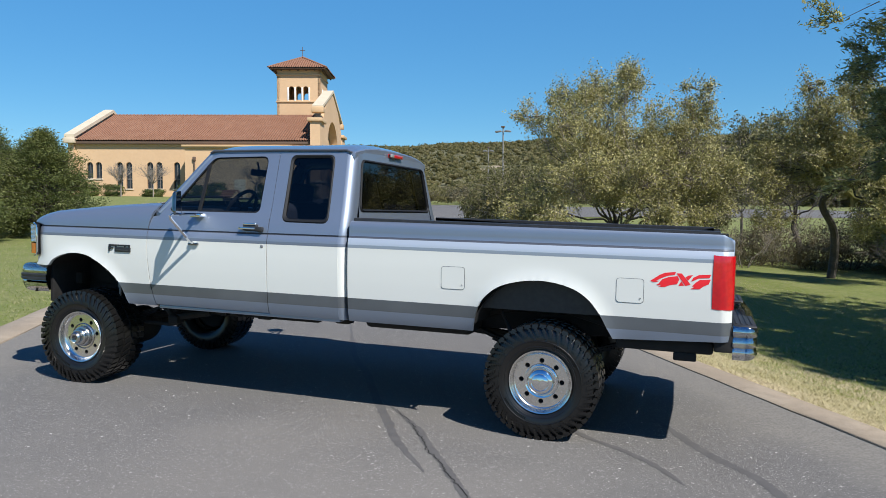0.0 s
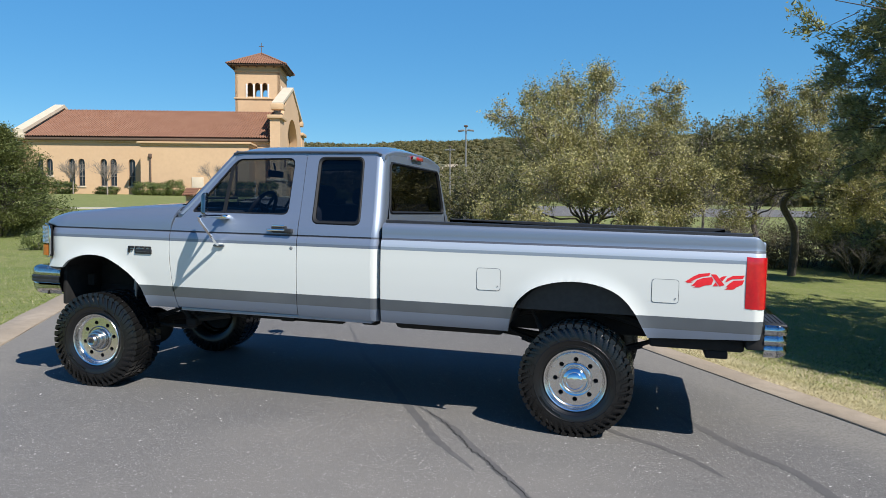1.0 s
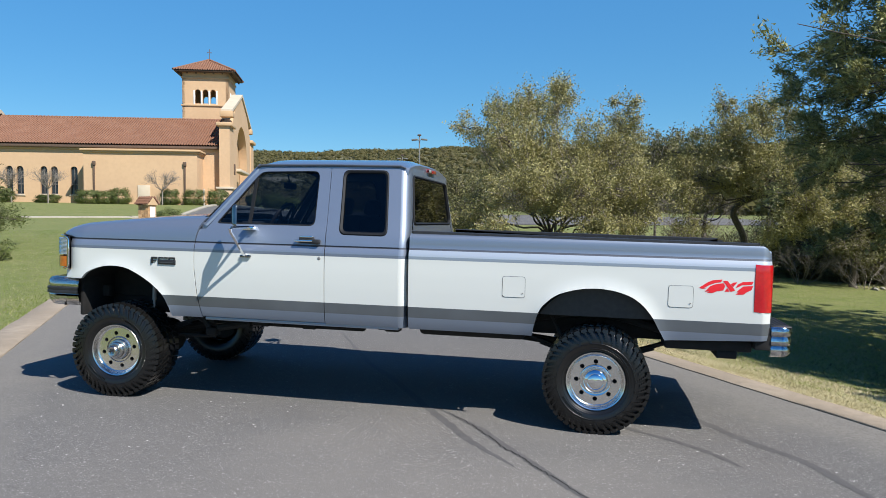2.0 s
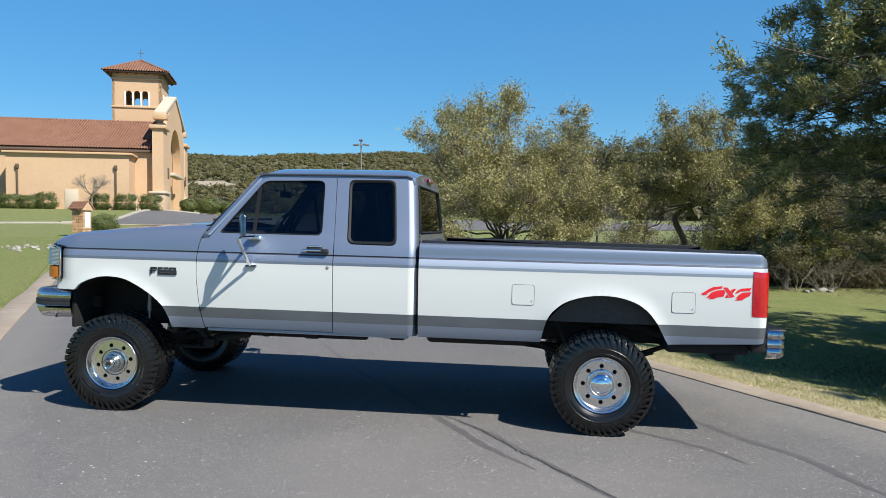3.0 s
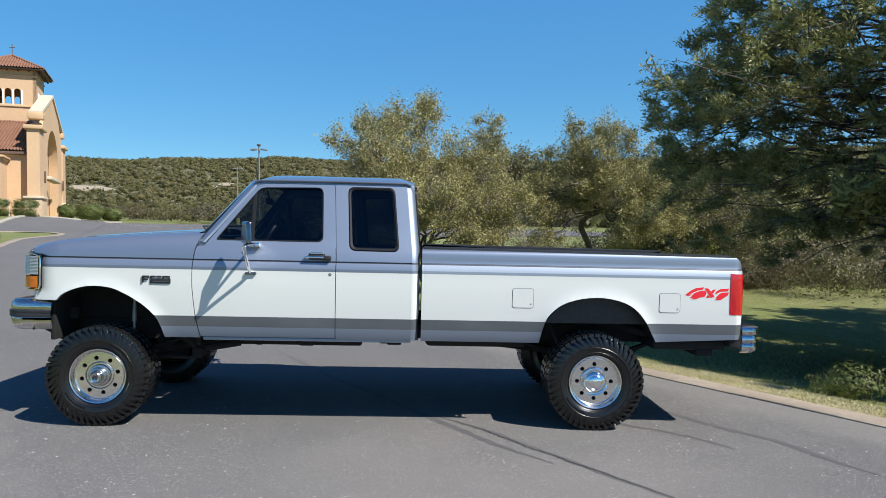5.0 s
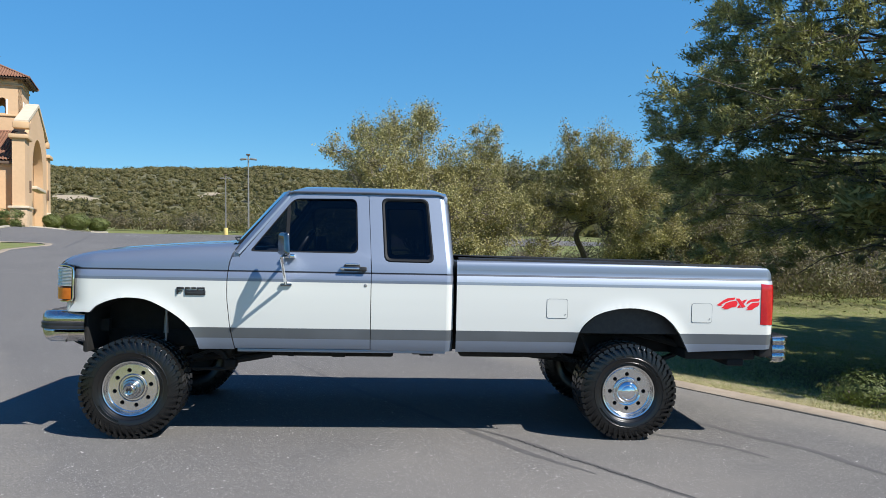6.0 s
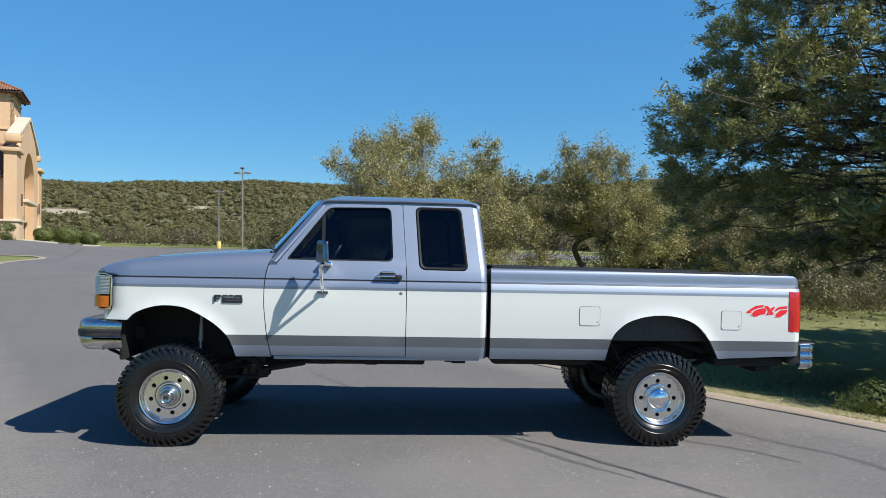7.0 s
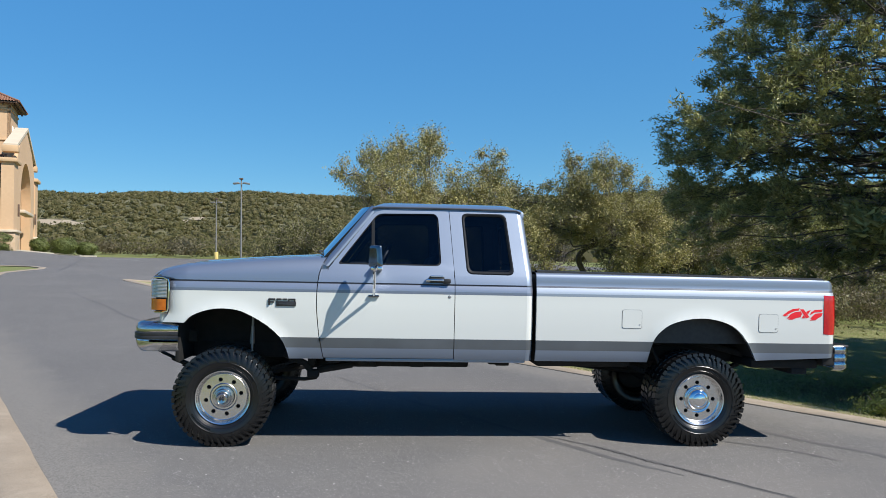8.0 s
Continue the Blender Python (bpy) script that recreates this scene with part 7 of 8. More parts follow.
def cedar(name, base, height, radius, label, seed, mat, limbs=225, low=0.18, leaves=15, leaf=0.085, west=99.0, boughs=()):
    """An old open juniper: arching limbs with flat side branches, each hung with feathery sprays; some are dead and grey."""
    rnd = random.Random(seed)
    ob = thing(name, pose(*base), label, "tree")
    bm = bmesh.new()
    tube(bm, [(0, 0, -0.2), (0.1, 0.05, height * 0.3), (-0.1, 0.1, height * 0.65), (0, 0, height * 0.97)], [0.30, 0.20, 0.11, 0.03], 11)
    ta, tb, da, db, cen, way = [], [], [], [], [], []
    for i in range(limbs + len(boughs)):
        h = low + (1 - low) * ((i + rnd.random()) / limbs)
        a = i * 2.39996 + rnd.uniform(-0.5, 0.5)
        prof = min(1.0, 0.72 + 1.7 * (h - low)) if h < 0.42 else max(0.06, 1 - ((h - 0.42) / 0.58) ** 1.6)
        r = radius * prof * rnd.choice((0.62, 0.8, 0.9, 0.96, 1.0)) * rnd.uniform(0.96, 1.04)
        zb = height * (h * 0.93)
        lean = -math.cos(a) + 0.33 * max(0.0, math.sin(a))
        if lean > 0.2:
            r = min(r, (west - 0.45 * max(0.0, zb - 3.9)) / lean)
        r = max(r, 0.4)
        if i >= limbs:
            h, a, r = boughs[i - limbs]
            zb = height * h * 0.93
        out, side = Vector((math.cos(a), math.sin(a), 0)), Vector((-math.sin(a), math.cos(a), 0))
        rise = (0.62 * h - 0.20 + rnd.uniform(-0.16, 0.16)) * r
        p0, p2 = Vector((0, 0, zb)), out * r + Vector((0, 0, zb + rise)) + side * rnd.uniform(-0.15, 0.15) * r
        p1 = p0.lerp(p2, 0.5) + Vector((0, 0, (0.10 + 0.06 * rnd.random()) * r)) + side * rnd.uniform(-0.12, 0.12) * r
        at = lambda t: (1 - t) ** 2 * p0 + 2 * t * (1 - t) * p1 + t * t * p2
        tube(bm, [at(k / 6) + Vector((rnd.gauss(0, 1), rnd.gauss(0, 1), rnd.gauss(0, 1))) * 0.030 * r * (k > 0) for k in range(7)], [(0.012 + 0.004 * r) * (1 - 0.85 * k / 6) for k in range(7)], 6, cap=False)
        dead = i < limbs and r < 0.6 * radius and rnd.random() < (0.12 if h > 0.42 else 0.26)
        for c in range(9):
            t = 0.16 + 0.84 * ((c + rnd.uniform(0.1, 0.9)) / 9) ** 0.85
            stem, sgn = at(t), 1 if c % 2 else -1
            reach = (0.15 * r * (1.2 - t) + 0.12) * rnd.uniform(0.5, 1.3)
            q = stem + side * sgn * reach + out * reach * rnd.uniform(0.1, 0.7) + Vector((0, 0, rnd.gauss(0.04, 0.12)))
            bare = dead or (t < 0.5 and rnd.random() < 0.40)
            (da if bare else ta).append(stem)
            (db if bare else tb).append(q)
            full = rnd.uniform(0.65, 1.25)
            for m in range(3):
                d = (out * rnd.uniform(0.3, 1.0) + side * sgn * rnd.uniform(-0.3, 1.0) + Vector((0, 0, rnd.uniform(-0.45, 0.75)))).normalized()
                ln = 0.40 * full * rnd.uniform(0.7, 1.25)
                if bare:
                    da.append(q)
                    db.append(q + d * ln * 1.3)
                    for _ in range(3):
                        w = q + d * ln * rnd.uniform(0.2, 1.1)
                        da.append(w)
                        db.append(w + (d + Vector((rnd.gauss(0, 0.6), rnd.gauss(0, 0.6), rnd.gauss(0, 0.5)))).normalized() * ln * 0.6)
                    continue
                ta.append(q)
                tb.append(q + d * ln)
                for e in range(8):
                    dd = (d * 0.9 + side * rnd.gauss(0, 0.5) + out * rnd.gauss(0.1, 0.4) + Vector((0, 0, rnd.gauss(0.15, 0.4)))).normalized()
                    w = q + d * ln * (e + rnd.random()) / 8
                    if e % 4 == 0:
                        ta.append(w)
                        tb.append(w + dd * 0.15)
                    cen.append(w + dd * rnd.uniform(0.03, 0.13) * full)
                    way.append(dd)
    part("trunk", bm, BARK, ob)
    if leaves > 10:
        v, f = twig_bars(np.array(ta), np.array(tb), 0.008, 0.003)
        tagged(quads("brushwood", v, f, BARK, ob), kind="stuff")
    v, f = twig_bars(np.array(da), np.array(db), 0.008, 0.003)
    tagged(quads("deadwood", v, f, TWIG, ob), kind="stuff")
    cen, way = np.array(cen), np.array(way)
    n = len(cen)
    sz = RNG.uniform(0.7, 1.5, n)
    c = np.repeat(cen, leaves, 0) + np.repeat(way, leaves, 0) * (RNG.normal(size=n * leaves) * 0.06)[:, None] + RNG.normal(size=(n * leaves, 3)) * 0.045 * np.repeat(sz, leaves)[:, None]
    v, f = leaf_quads(c, leaf, 0.40, along=np.repeat(way, leaves, 0) + 0.55 * unit(n * leaves))
    quads("crown", v, f, mat, ob)
    return ob


# the old juniper that overhangs the lawn, its fellows behind, and the bushy pair by the drive
cedar("juniper_tree", (12.8, 8.4, ground_z(12.8, 8.4) - 0.05), 12.0, 6.6, "tall dark juniper with open drooping branches over the lawn", 11, CEDAR_LEAF, 205, 0.22, 11, 0.081, west=5.8, boughs=((0.37, 2.75, 5.2), (0.41, 2.95, 5.2), (0.43, 2.6, 5.3), (0.39, 2.45, 5.2), (0.35, 3.0, 5.0), (0.45, 2.8, 5.0),
    (0.44, 2.7, 5.2), (0.47, 2.9, 4.9), (0.49, 2.65, 4.9), (0.52, 2.8, 4.5), (0.55, 2.6, 4.2), (0.58, 2.85, 3.8)))
cedar("juniper_tree", (13.4, 4.1, ground_z(13.4, 4.1) - 0.05), 9.0, 4.3, "dark juniper that shades the lawn beside the kerb", 12, CEDAR_LEAF, 150, 0.16, 6, 0.18)
cedar("juniper_tree", (19.2, 8.8, ground_z(19.2, 8.8) - 0.05), 9.5, 4.6, "dark juniper that shades the middle of the lawn", 14, CEDAR_LEAF, 130, 0.16, 5, 0.20)
cedar("juniper_tree", (22.4, 12.8, ground_z(22.4, 12.8) - 0.05), 9.5, 4.4, "dark juniper that shades the far side of the lawn", 13, CEDAR_LEAF, 90, 0.14, 7, 0.14)
for i, (x, y, h, r) in enumerate(((14.4, 25.2, 5.4, 2.2), (18.4, 29.0, 6.4, 2.8), (12.6, 27.0, 4.6, 2.0), (22.0, 29.5, 7.5, 3.0), (16.6, 27.6, 6.6, 2.4), (25.5, 29.0, 7.5, 3.0), (28.5, 30.0, 8.0, 3.2))):
    juniper("juniper_tree", (x, y, ground_z(x, y) - 0.05), h, r, "dark juniper in the thicket beyond the lawn", 20 + i, CEDAR_LEAF, 900, 0.14, 0.02, "thicket junipers")
for i, (x, y, h, r) in enumerate(((-18.2, 15.8, 4.2, 2.3), (-20.3, 12.6, 4.9, 2.9), (-17.9, 12.0, 3.5, 1.9), (-22.3, 16.5, 5.0, 2.8))):
    juniper("juniper_bush", (x, y, ground_z(x, y) - 0.05), h, r, "dense green juniper bush at the edge of the lawn", 40 + i, CEDAR_LIGHT, 1700, 0.10, 0.0, "lawn junipers", belly=0.30, tip=0.3)


def bare_bush(name, base, height, radius, label, seed, stems=14, category="shrub", trunk=0.0, group=""):
    """A leafless shrub or small tree of forking twigs."""
    rnd = random.Random(seed)
    ob = thing(name, pose(*base), label, category, group)
    bm = bmesh.new()
    if trunk:
        tube(bm, [(0, 0, -0.05), (0.02, 0, trunk)], [0.075, 0.06], 6)

    def grow(p, d, ln, r, depth):
        q = p + d * ln
        m = p.lerp(q, 0.5) + Vector((rnd.gauss(0, 1), rnd.gauss(0, 1), rnd.gauss(0, 1))) * ln * 0.07
        tube(bm, [p, m, q], [r, r * 0.8, r * 0.6], 4, cap=False)
        if depth:
            for _ in range(3):
                nd = (d + Vector((rnd.gauss(0, 0.5), rnd.gauss(0, 0.5), rnd.gauss(0.1, 0.35)))).normalized()
                grow(p.lerp(q, rnd.uniform(0.55, 1)), nd, ln * rnd.uniform(0.5, 0.75), r * 0.6, depth - 1)

    for i in range(stems):
        a = rnd.uniform(0, 2 * math.pi)
        d = Vector((math.cos(a) * radius, math.sin(a) * radius, (height - trunk) * rnd.uniform(0.7, 1))).normalized()
        grow(Vector((0, 0, trunk)) + (Vector((math.cos(a), math.sin(a), 0)) * radius * 0.15 if not trunk else Vector()), d, (height - trunk) * 0.45, 0.013 if not trunk else 0.026, 3)
    part("stem", bm, TWIG, ob)
    return ob


for i, (x, y, h, r) in enumerate(((6.6, 25.5, 2.2, 1.6), (13.4, 22.8, 2.0, 1.5), (11.6, 24.0, 2.2, 1.6), (15.4, 24.4, 2.0, 1.5), (17.2, 26.4, 2.2, 1.7), (8.0, 27.0, 4.6, 1.4), (19.4, 26.8, 2.0, 1.7), (22.0, 26.8, 2.2, 1.8), (14.6, 23.2, 1.6, 1.3), (16.2, 25.2, 2.4, 1.4), (9.0, 31.0, 3.0, 2.0))):
    bare_bush("bare_shrub", (x, y, ground_z(x, y) - 0.05), h, r, "leafless grey-brown shrub at the edge of the thicket", 60 + i, 10, group="bare shrubs")


for i, (x, y, rx, h) in enumerate(((18.2, 27.4, 1.5, 2.2), (20.6, 27.6, 1.7, 2.5), (23.4, 27.4, 1.8, 2.6), (16.0, 26.4, 1.2, 1.7), (26.2, 27.6, 1.9, 2.6))):
    bare_bush("bare_shrub", (x, y - 0.6, ground_z(x, y - 0.6) - 0.05), h, rx, "leafless grey-brown shrub at the edge of the thicket", 160 + i, 10, group="bare shrubs")


oak("scrub_oak", (8.9, 28.6, ground_z(8.9, 28.6) - 0.05), (8.8, 28.6, 1.4),
    [(8.5, 28.4, 3.4, 0.9), (9.4, 28.6, 3.0, 0.9), (8.0, 28.6, 2.6, 0.8), (9.9, 28.4, 2.2, 0.8)],
    30, 0.09, OAK_LEAF_DULL, "thin oak with a dark straight trunk", 15, fill=800, lift=0.0)
bare_bush("bare_tree", (6.9, 32.0, ground_z(6.9, 32.0) - 0.05), 6.4, 2.6, "pale leafless tree behind the oaks", 170, 9, "tree", 2.0)


def church_at(a, b):
    return a * 0.943 - b * 0.333, a * 0.333 + b * 0.943


for i, (a, b) in enumerate(((-33.5, 75.6), (-29.75, 75.4), (-17.6, 73.6))):
    x, y = church_at(a, b)
    bare_bush("young_bare_tree", (x, y, ground_z(x, y) - 0.05), 4.4, 2.3, "small leafless tree planted before the church wall", 80 + i, 20, "tree", 1.5, "young trees")


def leaf_bush(name, x, y, rx, ry, h, label, seed, mat, count, leaf, group="", category="shrub", rot=0.0, lump=0.08, boxy=1.0):
    ob = thing(name, pose(x, y, ground_z(x, y) - 0.05, 0, 0, rot), label, category, group)
    k = count
    u = unit(k)
    rad = (RNG.uniform(0.2, 1, k) ** 0.3 * (1 + lump * np.sin(u @ np.array([4.1, 6.2, 5.4]) + seed) + 0.5 * lump * np.sin(u @ np.array([-11.0, 9.0, 13.0]) + seed)))[:, None]
    p = np.sign(u) * np.abs(u) ** boxy * rad * (rx, ry, h * 0.55)
    p[:, 0] += 0.12 * rx * np.sin(p[:, 2] * 5 + seed)
    p[:, 2] = np.abs(p[:, 2] + h * 0.46)
    v, f = leaf_quads(p, leaf, 0.55, face=u)
    quads("foliage", v, f, mat, ob)
    bm = bmesh.new()
    rnd = random.Random(seed)
    for _ in range(9):
        a = rnd.uniform(0, 6.28)
        tube(bm, [(0.2 * rx * math.cos(a), 0.2 * ry * math.sin(a), 0), (0.7 * rx * math.cos(a), 0.7 * ry * math.sin(a), h * 0.7)], [0.02, 0.006], 4)
    part("stem", bm, BARK, ob)
    return ob


for i, (a, b, rx, ry, h) in enumerate(((-25.6, 74.9, 1.3, 0.8, 1.5), (-23.9, 75.0, 1.1, 0.8, 1.4), (-35.0, 77.0, 1.2, 0.8, 1.4), (-22.3, 75.0, 1.15, 0.8, 1.75), (-17.1, 75.0, 1.0, 0.7, 1.7), (-14.65, 75.0, 1.2, 0.7, 1.75), (-12.2, 74.8, 1.2, 0.7, 1.75), (-30.6, 77.4, 1.3, 0.7, 0.9), (-38.2, 77.6, 1.3, 0.9, 1.1))):
    x, y = church_at(a, b)
    leaf_bush("hedge_shrub", x, y, rx, ry, h, "clipped green shrub along the church wall", 100 + i, HEDGE_LEAF, 4200, 0.14, "church shrubs", rot=19, boxy=0.62, lump=0.10)
for i, (x, y, r, h) in enumerate(((-34.4, 82.0, 1.2, 1.6), (-36.5, 81.0, 1.6, 2.1), (-38.8, 80.0, 1.1, 1.7))):
    leaf_bush("round_shrub", x, y, r, r, h, "rounded green shrub beside the car park", 120 + i, HEDGE_LEAF, 5200, 0.17, "car park shrubs")
leaf_bush("round_shrub", -20.0, 32.0, 0.85, 0.85, 1.1, "dense dark green round shrub beside the kiosk", 130, HEDGE_LEAF, 4500, 0.09)
leaf_bush("low_shrub", -12.7, 12.0, 0.55, 0.5, 0.6, "low straggly green shrub on the lawn", 131, HEDGE_LEAF, 1500, 0.07, lump=0.25)
for i, (x, y, rx, h) in enumerate(((17.0, 27.6, 1.5, 2.0), (19.4, 28.4, 1.8, 2.6), (22.2, 28.6, 2.0, 3.0), (25.0, 28.4, 2.0, 2.8))):
    leaf_bush("scrub_bush", x, y, rx, rx, h, "brown twiggy scrub bush at the edge of the thicket", 140 + i, BRUSH_LEAF, 9000, 0.055, "thicket bushes", lump=0.22)
for i, (x, y, rx, h) in enumerate(((7.2, 27.0, 1.3, 1.7), (9.2, 26.2, 1.2, 1.3), (10.6, 27.4, 1.5, 1.9), (12.3, 26.0, 1.2, 1.5), (13.6, 25.2, 1.0, 1.2), (14.9, 26.2, 1.4, 1.8), (11.3, 29.2, 1.8, 2.4), (8.3, 29.6, 1.6, 2.1), (13.8, 28.6, 1.7, 2.4), (16.6, 25.4, 1.1, 1.2), (18.4, 25.8, 1.3, 1.6), (5.6, 26.2, 1.2, 1.4))):
    leaf_bush("undergrowth_bush", x, y, rx, rx * 0.8, h, "grey-brown brush under the oaks", 200 + i, BRUSH_LEAF, 5200, 0.085, "undergrowth", lump=0.25)
leaf_bush("weed_clump", 7.95, 3.15, 0.44, 0.42, 0.42, "low green weed clump in the lawn", 132, HEDGE_LEAF, 2600, 0.042, lump=0.32)


# ---- the wooded hills ----
def hill_z(r, az):
    top = 41.2 - 22 * max(0.0, -az - 0.30) + 4.0 * noise.noise((az * 3.1, 2.0, 0)) + 2.2 * noise.noise((az * 9, 5.0, 0))
    t = max(0.0, min(1.0, (r - 105) / 345))
    return 2.5 + top * (t * t * (3 - 2 * t)) * (0.82 + 0.18 * t) + 1.2 * noise.noise((az * 12, r * 0.02, 3)) * t


def polar(r, az):
    return 3 + r * math.sin(az), -5 + r * math.cos(az)


bm = bmesh.new()
rs = [100 + 12 * i for i in range(34)] + [560, 640, 760, 900]
azs = [radians(-100 + 2 * i) for i in range(101)]
grid(bm, [[(*polar(r, a), hill_z(min(r, 500), a) - 0.4 - max(0, r - 500) * 0.05) for a in azs] for r in rs], flip=True)
hills = part("hill", bm, HILL, angle=0)
hills.data.shade_smooth()
tagged(hills, "long wooded hill ridge beyond the car park", "hill", kind="structure")

N_TREES = 14500
pts, sizes = [], []
hr = random.Random(21)
while len(pts) < N_TREES:
    r = 74 + 412 * hr.random() ** 0.8
    az = radians(hr.uniform(-62, 48))
    x, y = polar(r, az)
    a, b = x * 0.943 + y * 0.333, -x * 0.333 + y * 0.943
    n_, u_ = 0.851 * x + 0.525 * y, -0.525 * x + 0.851 * y
    if r < 112 and (a < -7 or u_ < np.interp(n_, (-5, 16, 21, 60), (99, 97, 74.4, 62.6)) or n_ > 58):
        continue
    if -46 < a < -7 and b < 104:
        continue
    if abs(az - radians(-24.6)) < radians(2.0) and 238 < r < 258 or abs(az - radians(-15.2)) < radians(1.1) and 254 < r < 270:
        continue
    if noise.noise((x * 0.03, y * 0.03, 8)) < -0.75 and r > 150:
        continue
    z = hill_z(r, az) if r > 104 else ground_z(x, y)
    s = hr.uniform(0.65, 1.9) * (1.0 if r > 120 else 1.2) * (1 + r / 1400)
    pts.append((x, y, z + s * 0.5))
    sizes.append((s * hr.uniform(0.9, 1.35), s * hr.uniform(0.9, 1.35), s * hr.uniform(0.6, 0.95)))
pts, sizes = np.array(pts), np.array(sizes)
dist = np.hypot(pts[:, 0] - 3, pts[:, 1] + 5)
bearing = np.degrees(np.arctan2(pts[:, 0] - 3, pts[:, 1] + 5))
open_view = (bearing > -36) & (bearing < 7)
brown = np.array([noise.noise((x * 0.05, y * 0.05, 3)) + 0.35 * RNG.normal() for x, y, z in pts]) > np.where(dist < 150, -0.1, 0.15)
for nm, sel, k, leaf in (("brown_woodland", open_view & (dist < 190) & brown, 210, 0.25), ("woodland", open_view & (dist < 190) & ~brown, 210, 0.25), ("far_woodland", open_view & (dist >= 190), 30, 0.70), ("hidden_woodland", ~open_view, 8, 2.4)):
    c, s = pts[sel], sizes[sel]
    n = len(c)
    u = unit(n * k).reshape(n, k, 3)
    u[:, :, 2] = np.abs(u[:, :, 2]) * 1.1 - 0.35
    lump = 1 + 0.28 * np.sin(u @ np.array([3.1, 5.2, 4.4]) * 2 + RNG.uniform(0, 6, (n, 1)))
    cen = c[:, None, :] + u * (RNG.uniform(0.55, 1, (n, k)) ** 0.5 * lump)[..., None] * s[:, None, :]
    v, f = leaf_quads(cen.reshape(-1, 3), leaf, 1.0, face=u.reshape(-1, 3))
    ob = quads(nm, v, f, BRUSH_LEAF if nm == "brown_woodland" else WOOD_FAR)
    tagged(ob, "grey-brown leafless brush below the hillside" if nm == "brown_woodland" else "olive-green oak and juniper woodland on the hillside", "woodland", kind="stuff")

# the solid crowns under those leaves: rounded, knobbly masses
def crowns(name, sel, sub):
    bm = bmesh.new()
    bmesh.ops.create_icosphere(bm, subdivisions=sub, radius=1.0)
    bm.verts.ensure_lookup_table()
    v0 = np.array([v.co[:] for v in bm.verts])
    f0 = np.array([[v.index for v in f.verts] for f in bm.faces])
    bm.free()
    c, s = pts[sel], sizes[sel]
    n = len(c)
    ph = RNG.uniform(0, 6.28, (n, 1))
    bump = 0.56 + 0.12 * np.sin(v0 @ np.array([3.1, 5.2, 4.4]) + ph) + 0.08 * np.sin(v0 @ np.array([-6.2, 4.1, 7.3]) + 2 * ph) + RNG.uniform(-0.24, 0.20, (n, len(v0)))
    v = c[:, None, :] + v0[None] * bump[..., None] * s[:, None, :] * (1, 1, 0.95)
    f = (np.arange(n)[:, None, None] * len(v0) + f0[None]).reshape(-1, 3)
    tagged(quads(name, v.reshape(-1, 3), f, WOOD_FAR, smooth=True), "olive-green oak and juniper woodland on the hillside", "woodland", kind="stuff")


crowns("far_woodland", open_view & (dist >= 190), 1)

for az, r, w, d in ((radians(-24.6), 248, 8, 12), (radians(-15.0), 266, 3.2, 5), (radians(-15.9), 258, 2.2, 4)):
    bm = bmesh.new()
    rows = []
    for i in range(7):
        rr = r - d + 2 * d * i / 6
        rows.append([])
        for j in range(13):
            t = -1 + 2 * j / 12
            aa = az + (w / r) * t * (1 - 0.5 * abs(i / 3 - 1)) * (1 + 0.3 * noise.noise((i, j, 4)))
            rows[-1].append((*polar(rr, aa), hill_z(rr, aa) + 0.25 + 0.3 * noise.noise((i * 2, j * 2, 9))))
    grid(bm, rows, flip=True)
    tagged(part("hillside_cut", bm, LIMESTONE, angle=0), "pale bare caliche cut on the hillside", "bare ground", kind="structure")


# a belt of scrub beyond the lawn, east of the gap to the car park
pts, sizes = [], []
hr = random.Random(33)
while len(pts) < 130:
    r, az = hr.uniform(31, 62), radians(hr.uniform(25.5, 74))
    x, y = polar(r, az)
    s = hr.uniform(1.1, 2.4)
    pts.append((x, y, ground_z(x, y) + s * 0.55))
    sizes.append((s * hr.uniform(0.9, 1.3), s * hr.uniform(0.9, 1.3), s * hr.uniform(0.8, 1.4)))
pts, sizes = np.array(pts), np.array(sizes)
n, k = len(pts), 1050
u = unit(n * k).reshape(n, k, 3)
u[:, :, 2] = np.abs(u[:, :, 2]) * 1.15 - 0.45
lump = 1 + 0.30 * np.sin(u @ np.array([3.1, 5.2, 4.4]) * 2.4 + RNG.uniform(0, 6, (n, 1)))
cen = pts[:, None, :] + u * (RNG.uniform(0.4, 1, (n, k)) ** 0.5 * lump)[..., None] * sizes[:, None, :]
for nm, sel, mat, label in (("scrub", slice(0, n, 3), OAK_LEAF_DULL, "dense dull-green scrub beyond the lawn"), ("brown_scrub", np.arange(n) % 3 > 0, BRUSH_LEAF, "dense grey-brown leafless scrub beyond the lawn")):
    v, f = leaf_quads(cen[sel].reshape(-1, 3), 0.125, 0.6, face=u[sel].reshape(-1, 3))
    tagged(quads(nm, v, f, mat), label, "scrub", kind="stuff")


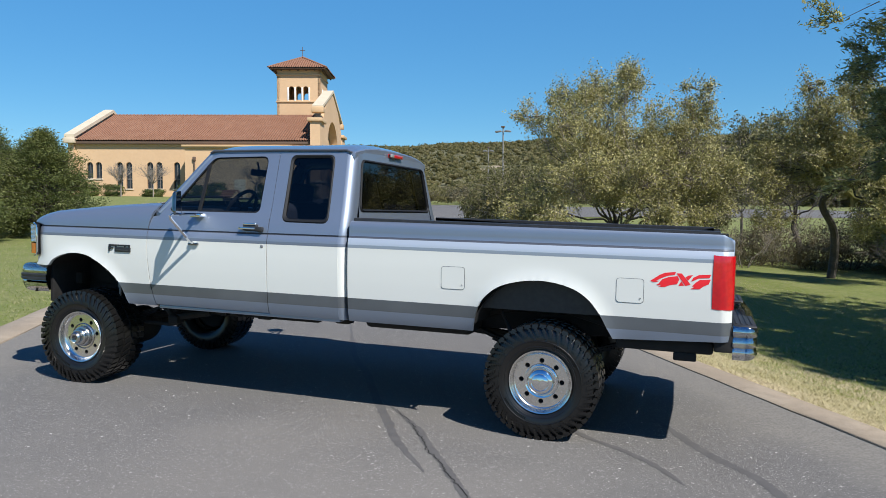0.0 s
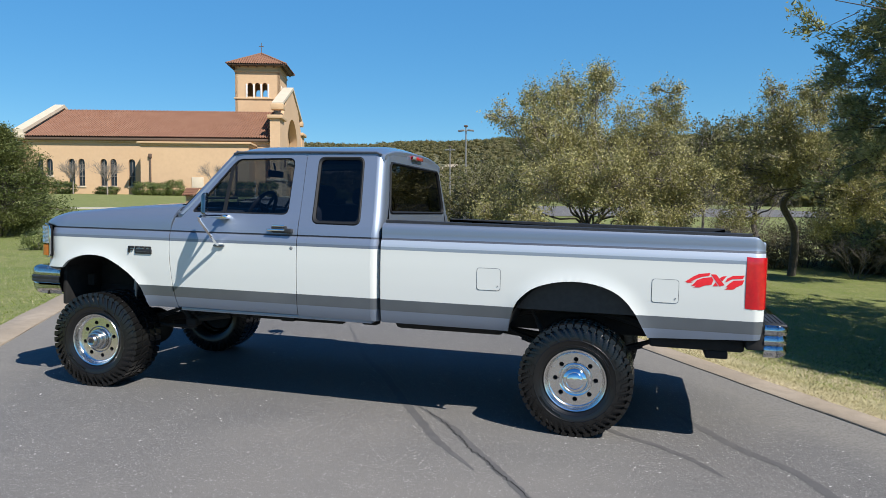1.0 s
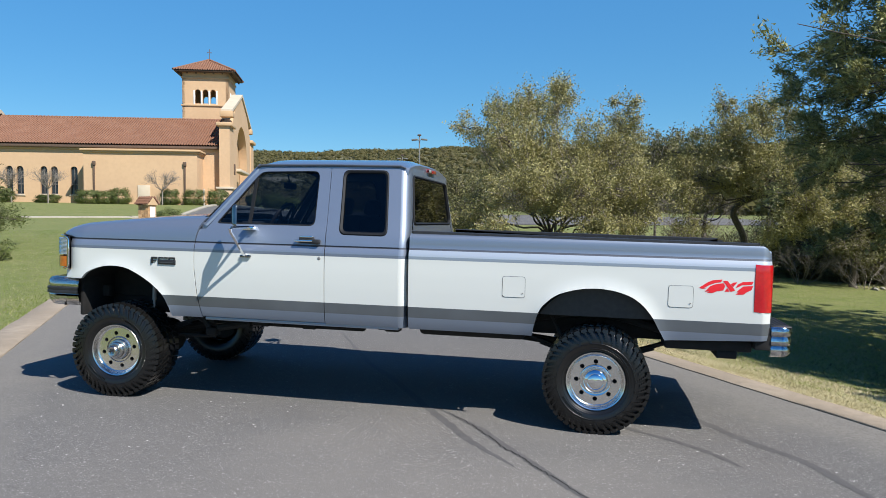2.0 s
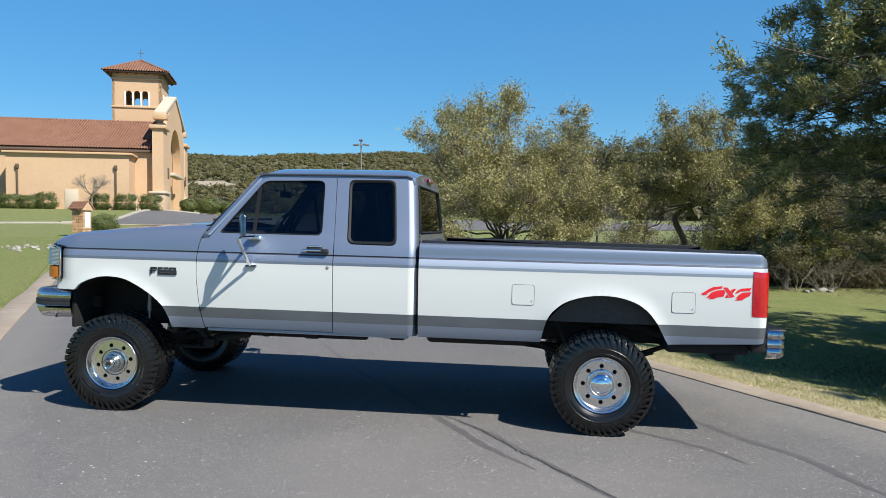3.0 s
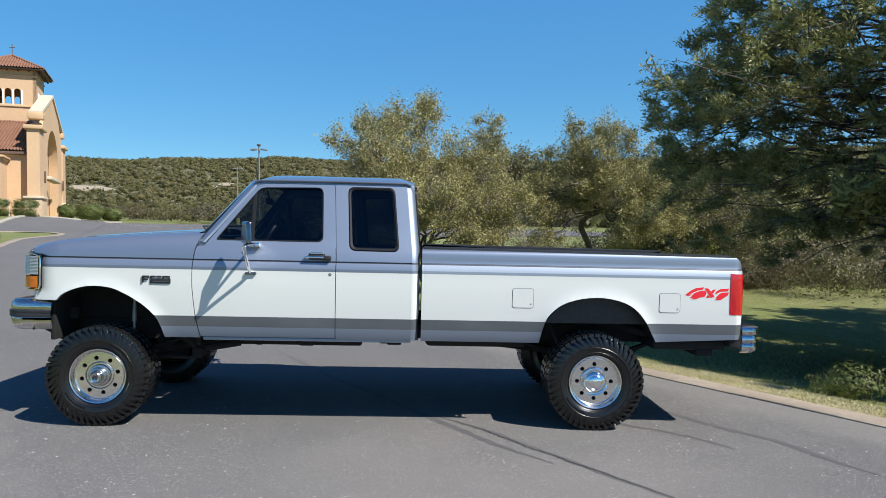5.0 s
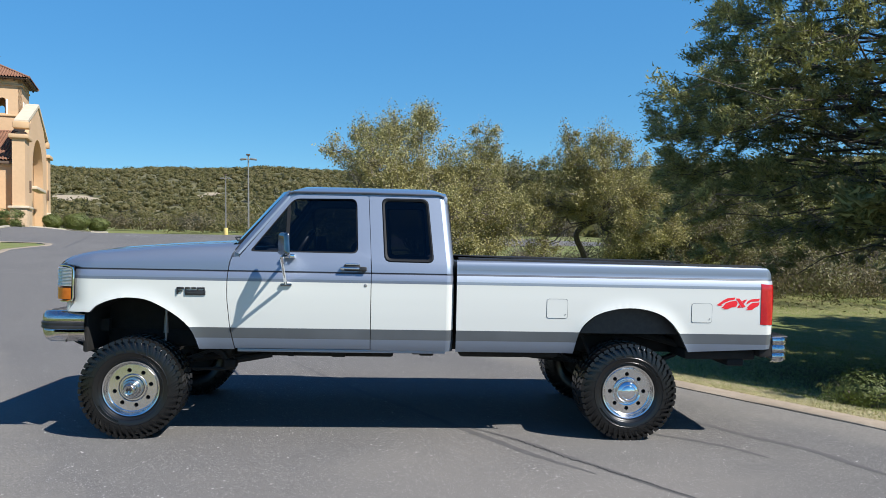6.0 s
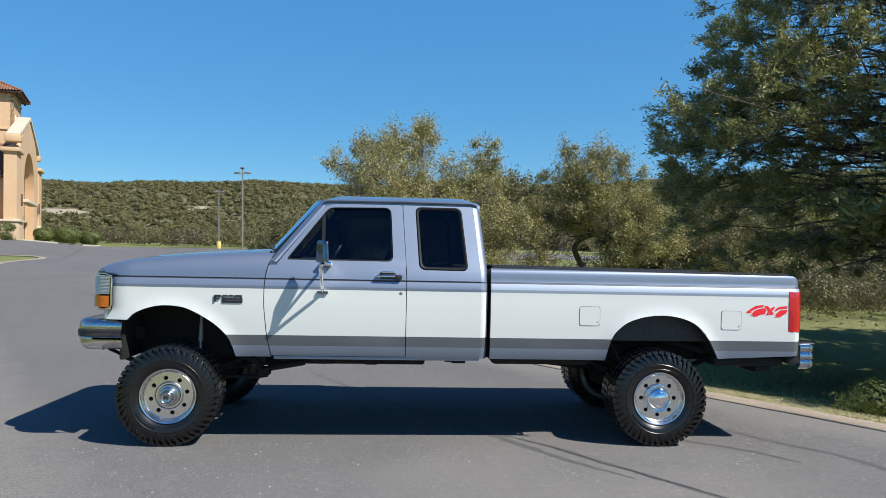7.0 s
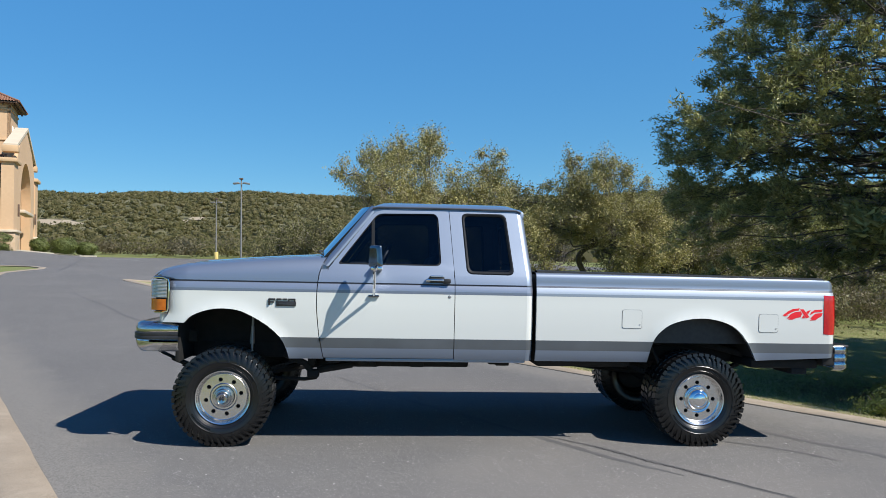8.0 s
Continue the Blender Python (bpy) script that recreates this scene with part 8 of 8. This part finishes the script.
# ---- grass ----
def grass(name, count, place, height, mat, label, lean=0.5, width=0.007):
    xy = place(count)
    n = len(xy)
    z = np.array([ground_z(x, y) for x, y in xy]) - 0.04
    base = np.column_stack([xy, z])
    h = height * RNG.uniform(0.5, 1.3, n)
    a, b = RNG.uniform(0, 6.283, n), RNG.uniform(0, 6.283, n)
    side = np.column_stack([np.cos(a), np.sin(a), np.zeros(n)]) * width * RNG.uniform(0.7, 1.3, n)[:, None]
    tipv = base + np.column_stack([np.cos(b) * h * lean, np.sin(b) * h * lean, h])
    v = np.stack([base - side, base + side, tipv], 1).reshape(-1, 3)
    ob = quads(name, v, np.arange(3 * n).reshape(-1, 3), mat)
    return tagged(ob, label, "grass", kind="stuff")


def road_patch(n0, n1, u0, u1, power=1.0, flip=False):
    def place(k):
        t = RNG.uniform(0, 1, k) ** power
        n = n0 + (n1 - n0) * t
        u = RNG.uniform(u0, u1, k)
        return np.column_stack([0.851 * n - 0.525 * u, 0.525 * n + 0.851 * u])
    return place


grass("lawn_grass", 95000, road_patch(7.1, 17, -6, 18, 1.2), 0.024, BLADES, "short green lawn grass beyond the kerb", 0.9, 0.0045)
grass("dry_grass", 45000, road_patch(7.4, 16, -6, 16, 1.4), 0.022, STRAW, "straw-coloured dead stalks in the lawn", 1.1, 0.004)
grass("dry_grass", 105000, road_patch(5.79, 8.0, -6, 13, 1.4), 0.024, STRAW, "straw-coloured dry grass along the kerb", 1.1, 0.0045)


def lawn_left(k):
    n, u = -1.62 - 13 * RNG.uniform(0, 1, k) ** 1.4, -2 + 36 * RNG.uniform(0, 1, k) ** 1.5
    return np.column_stack([0.851 * n - 0.525 * u, 0.525 * n + 0.851 * u])


grass("lawn_grass", 90000, lawn_left, 0.025, BLADES, "short green lawn grass beside the drive", 0.9, 0.0045)
grass("dry_grass", 6000, road_patch(-1.6, -9, -2, 20, 1.3), 0.03, STRAW, "scattered straw-coloured dry grass", 1.0, 0.005)
grass("lawn_grass", 45000, road_patch(13, 27, -2, 24), 0.028, BLADES, "short green lawn grass before the thicket", 1.0, 0.005)
grass("leaf_litter", 26000, road_patch(23.5, 31, 6, 14.5), 0.022, STRAW, "tan dead grass and leaf litter at the edge of the thicket", 1.3, 0.006)


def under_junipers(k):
    """Shaded lawn just west of the two junipers by the kerb, thinning outwards; the needles also darken its shade."""
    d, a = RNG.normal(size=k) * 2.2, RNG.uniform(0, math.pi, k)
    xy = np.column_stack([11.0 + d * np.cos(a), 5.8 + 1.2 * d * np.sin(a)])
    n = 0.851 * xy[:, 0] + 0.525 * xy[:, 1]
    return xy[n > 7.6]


grass("needle_litter", 70000, under_junipers, 0.026, NEEDLES, "dark brown fallen needles that deepen the shade under the junipers", 1.2, 0.006)
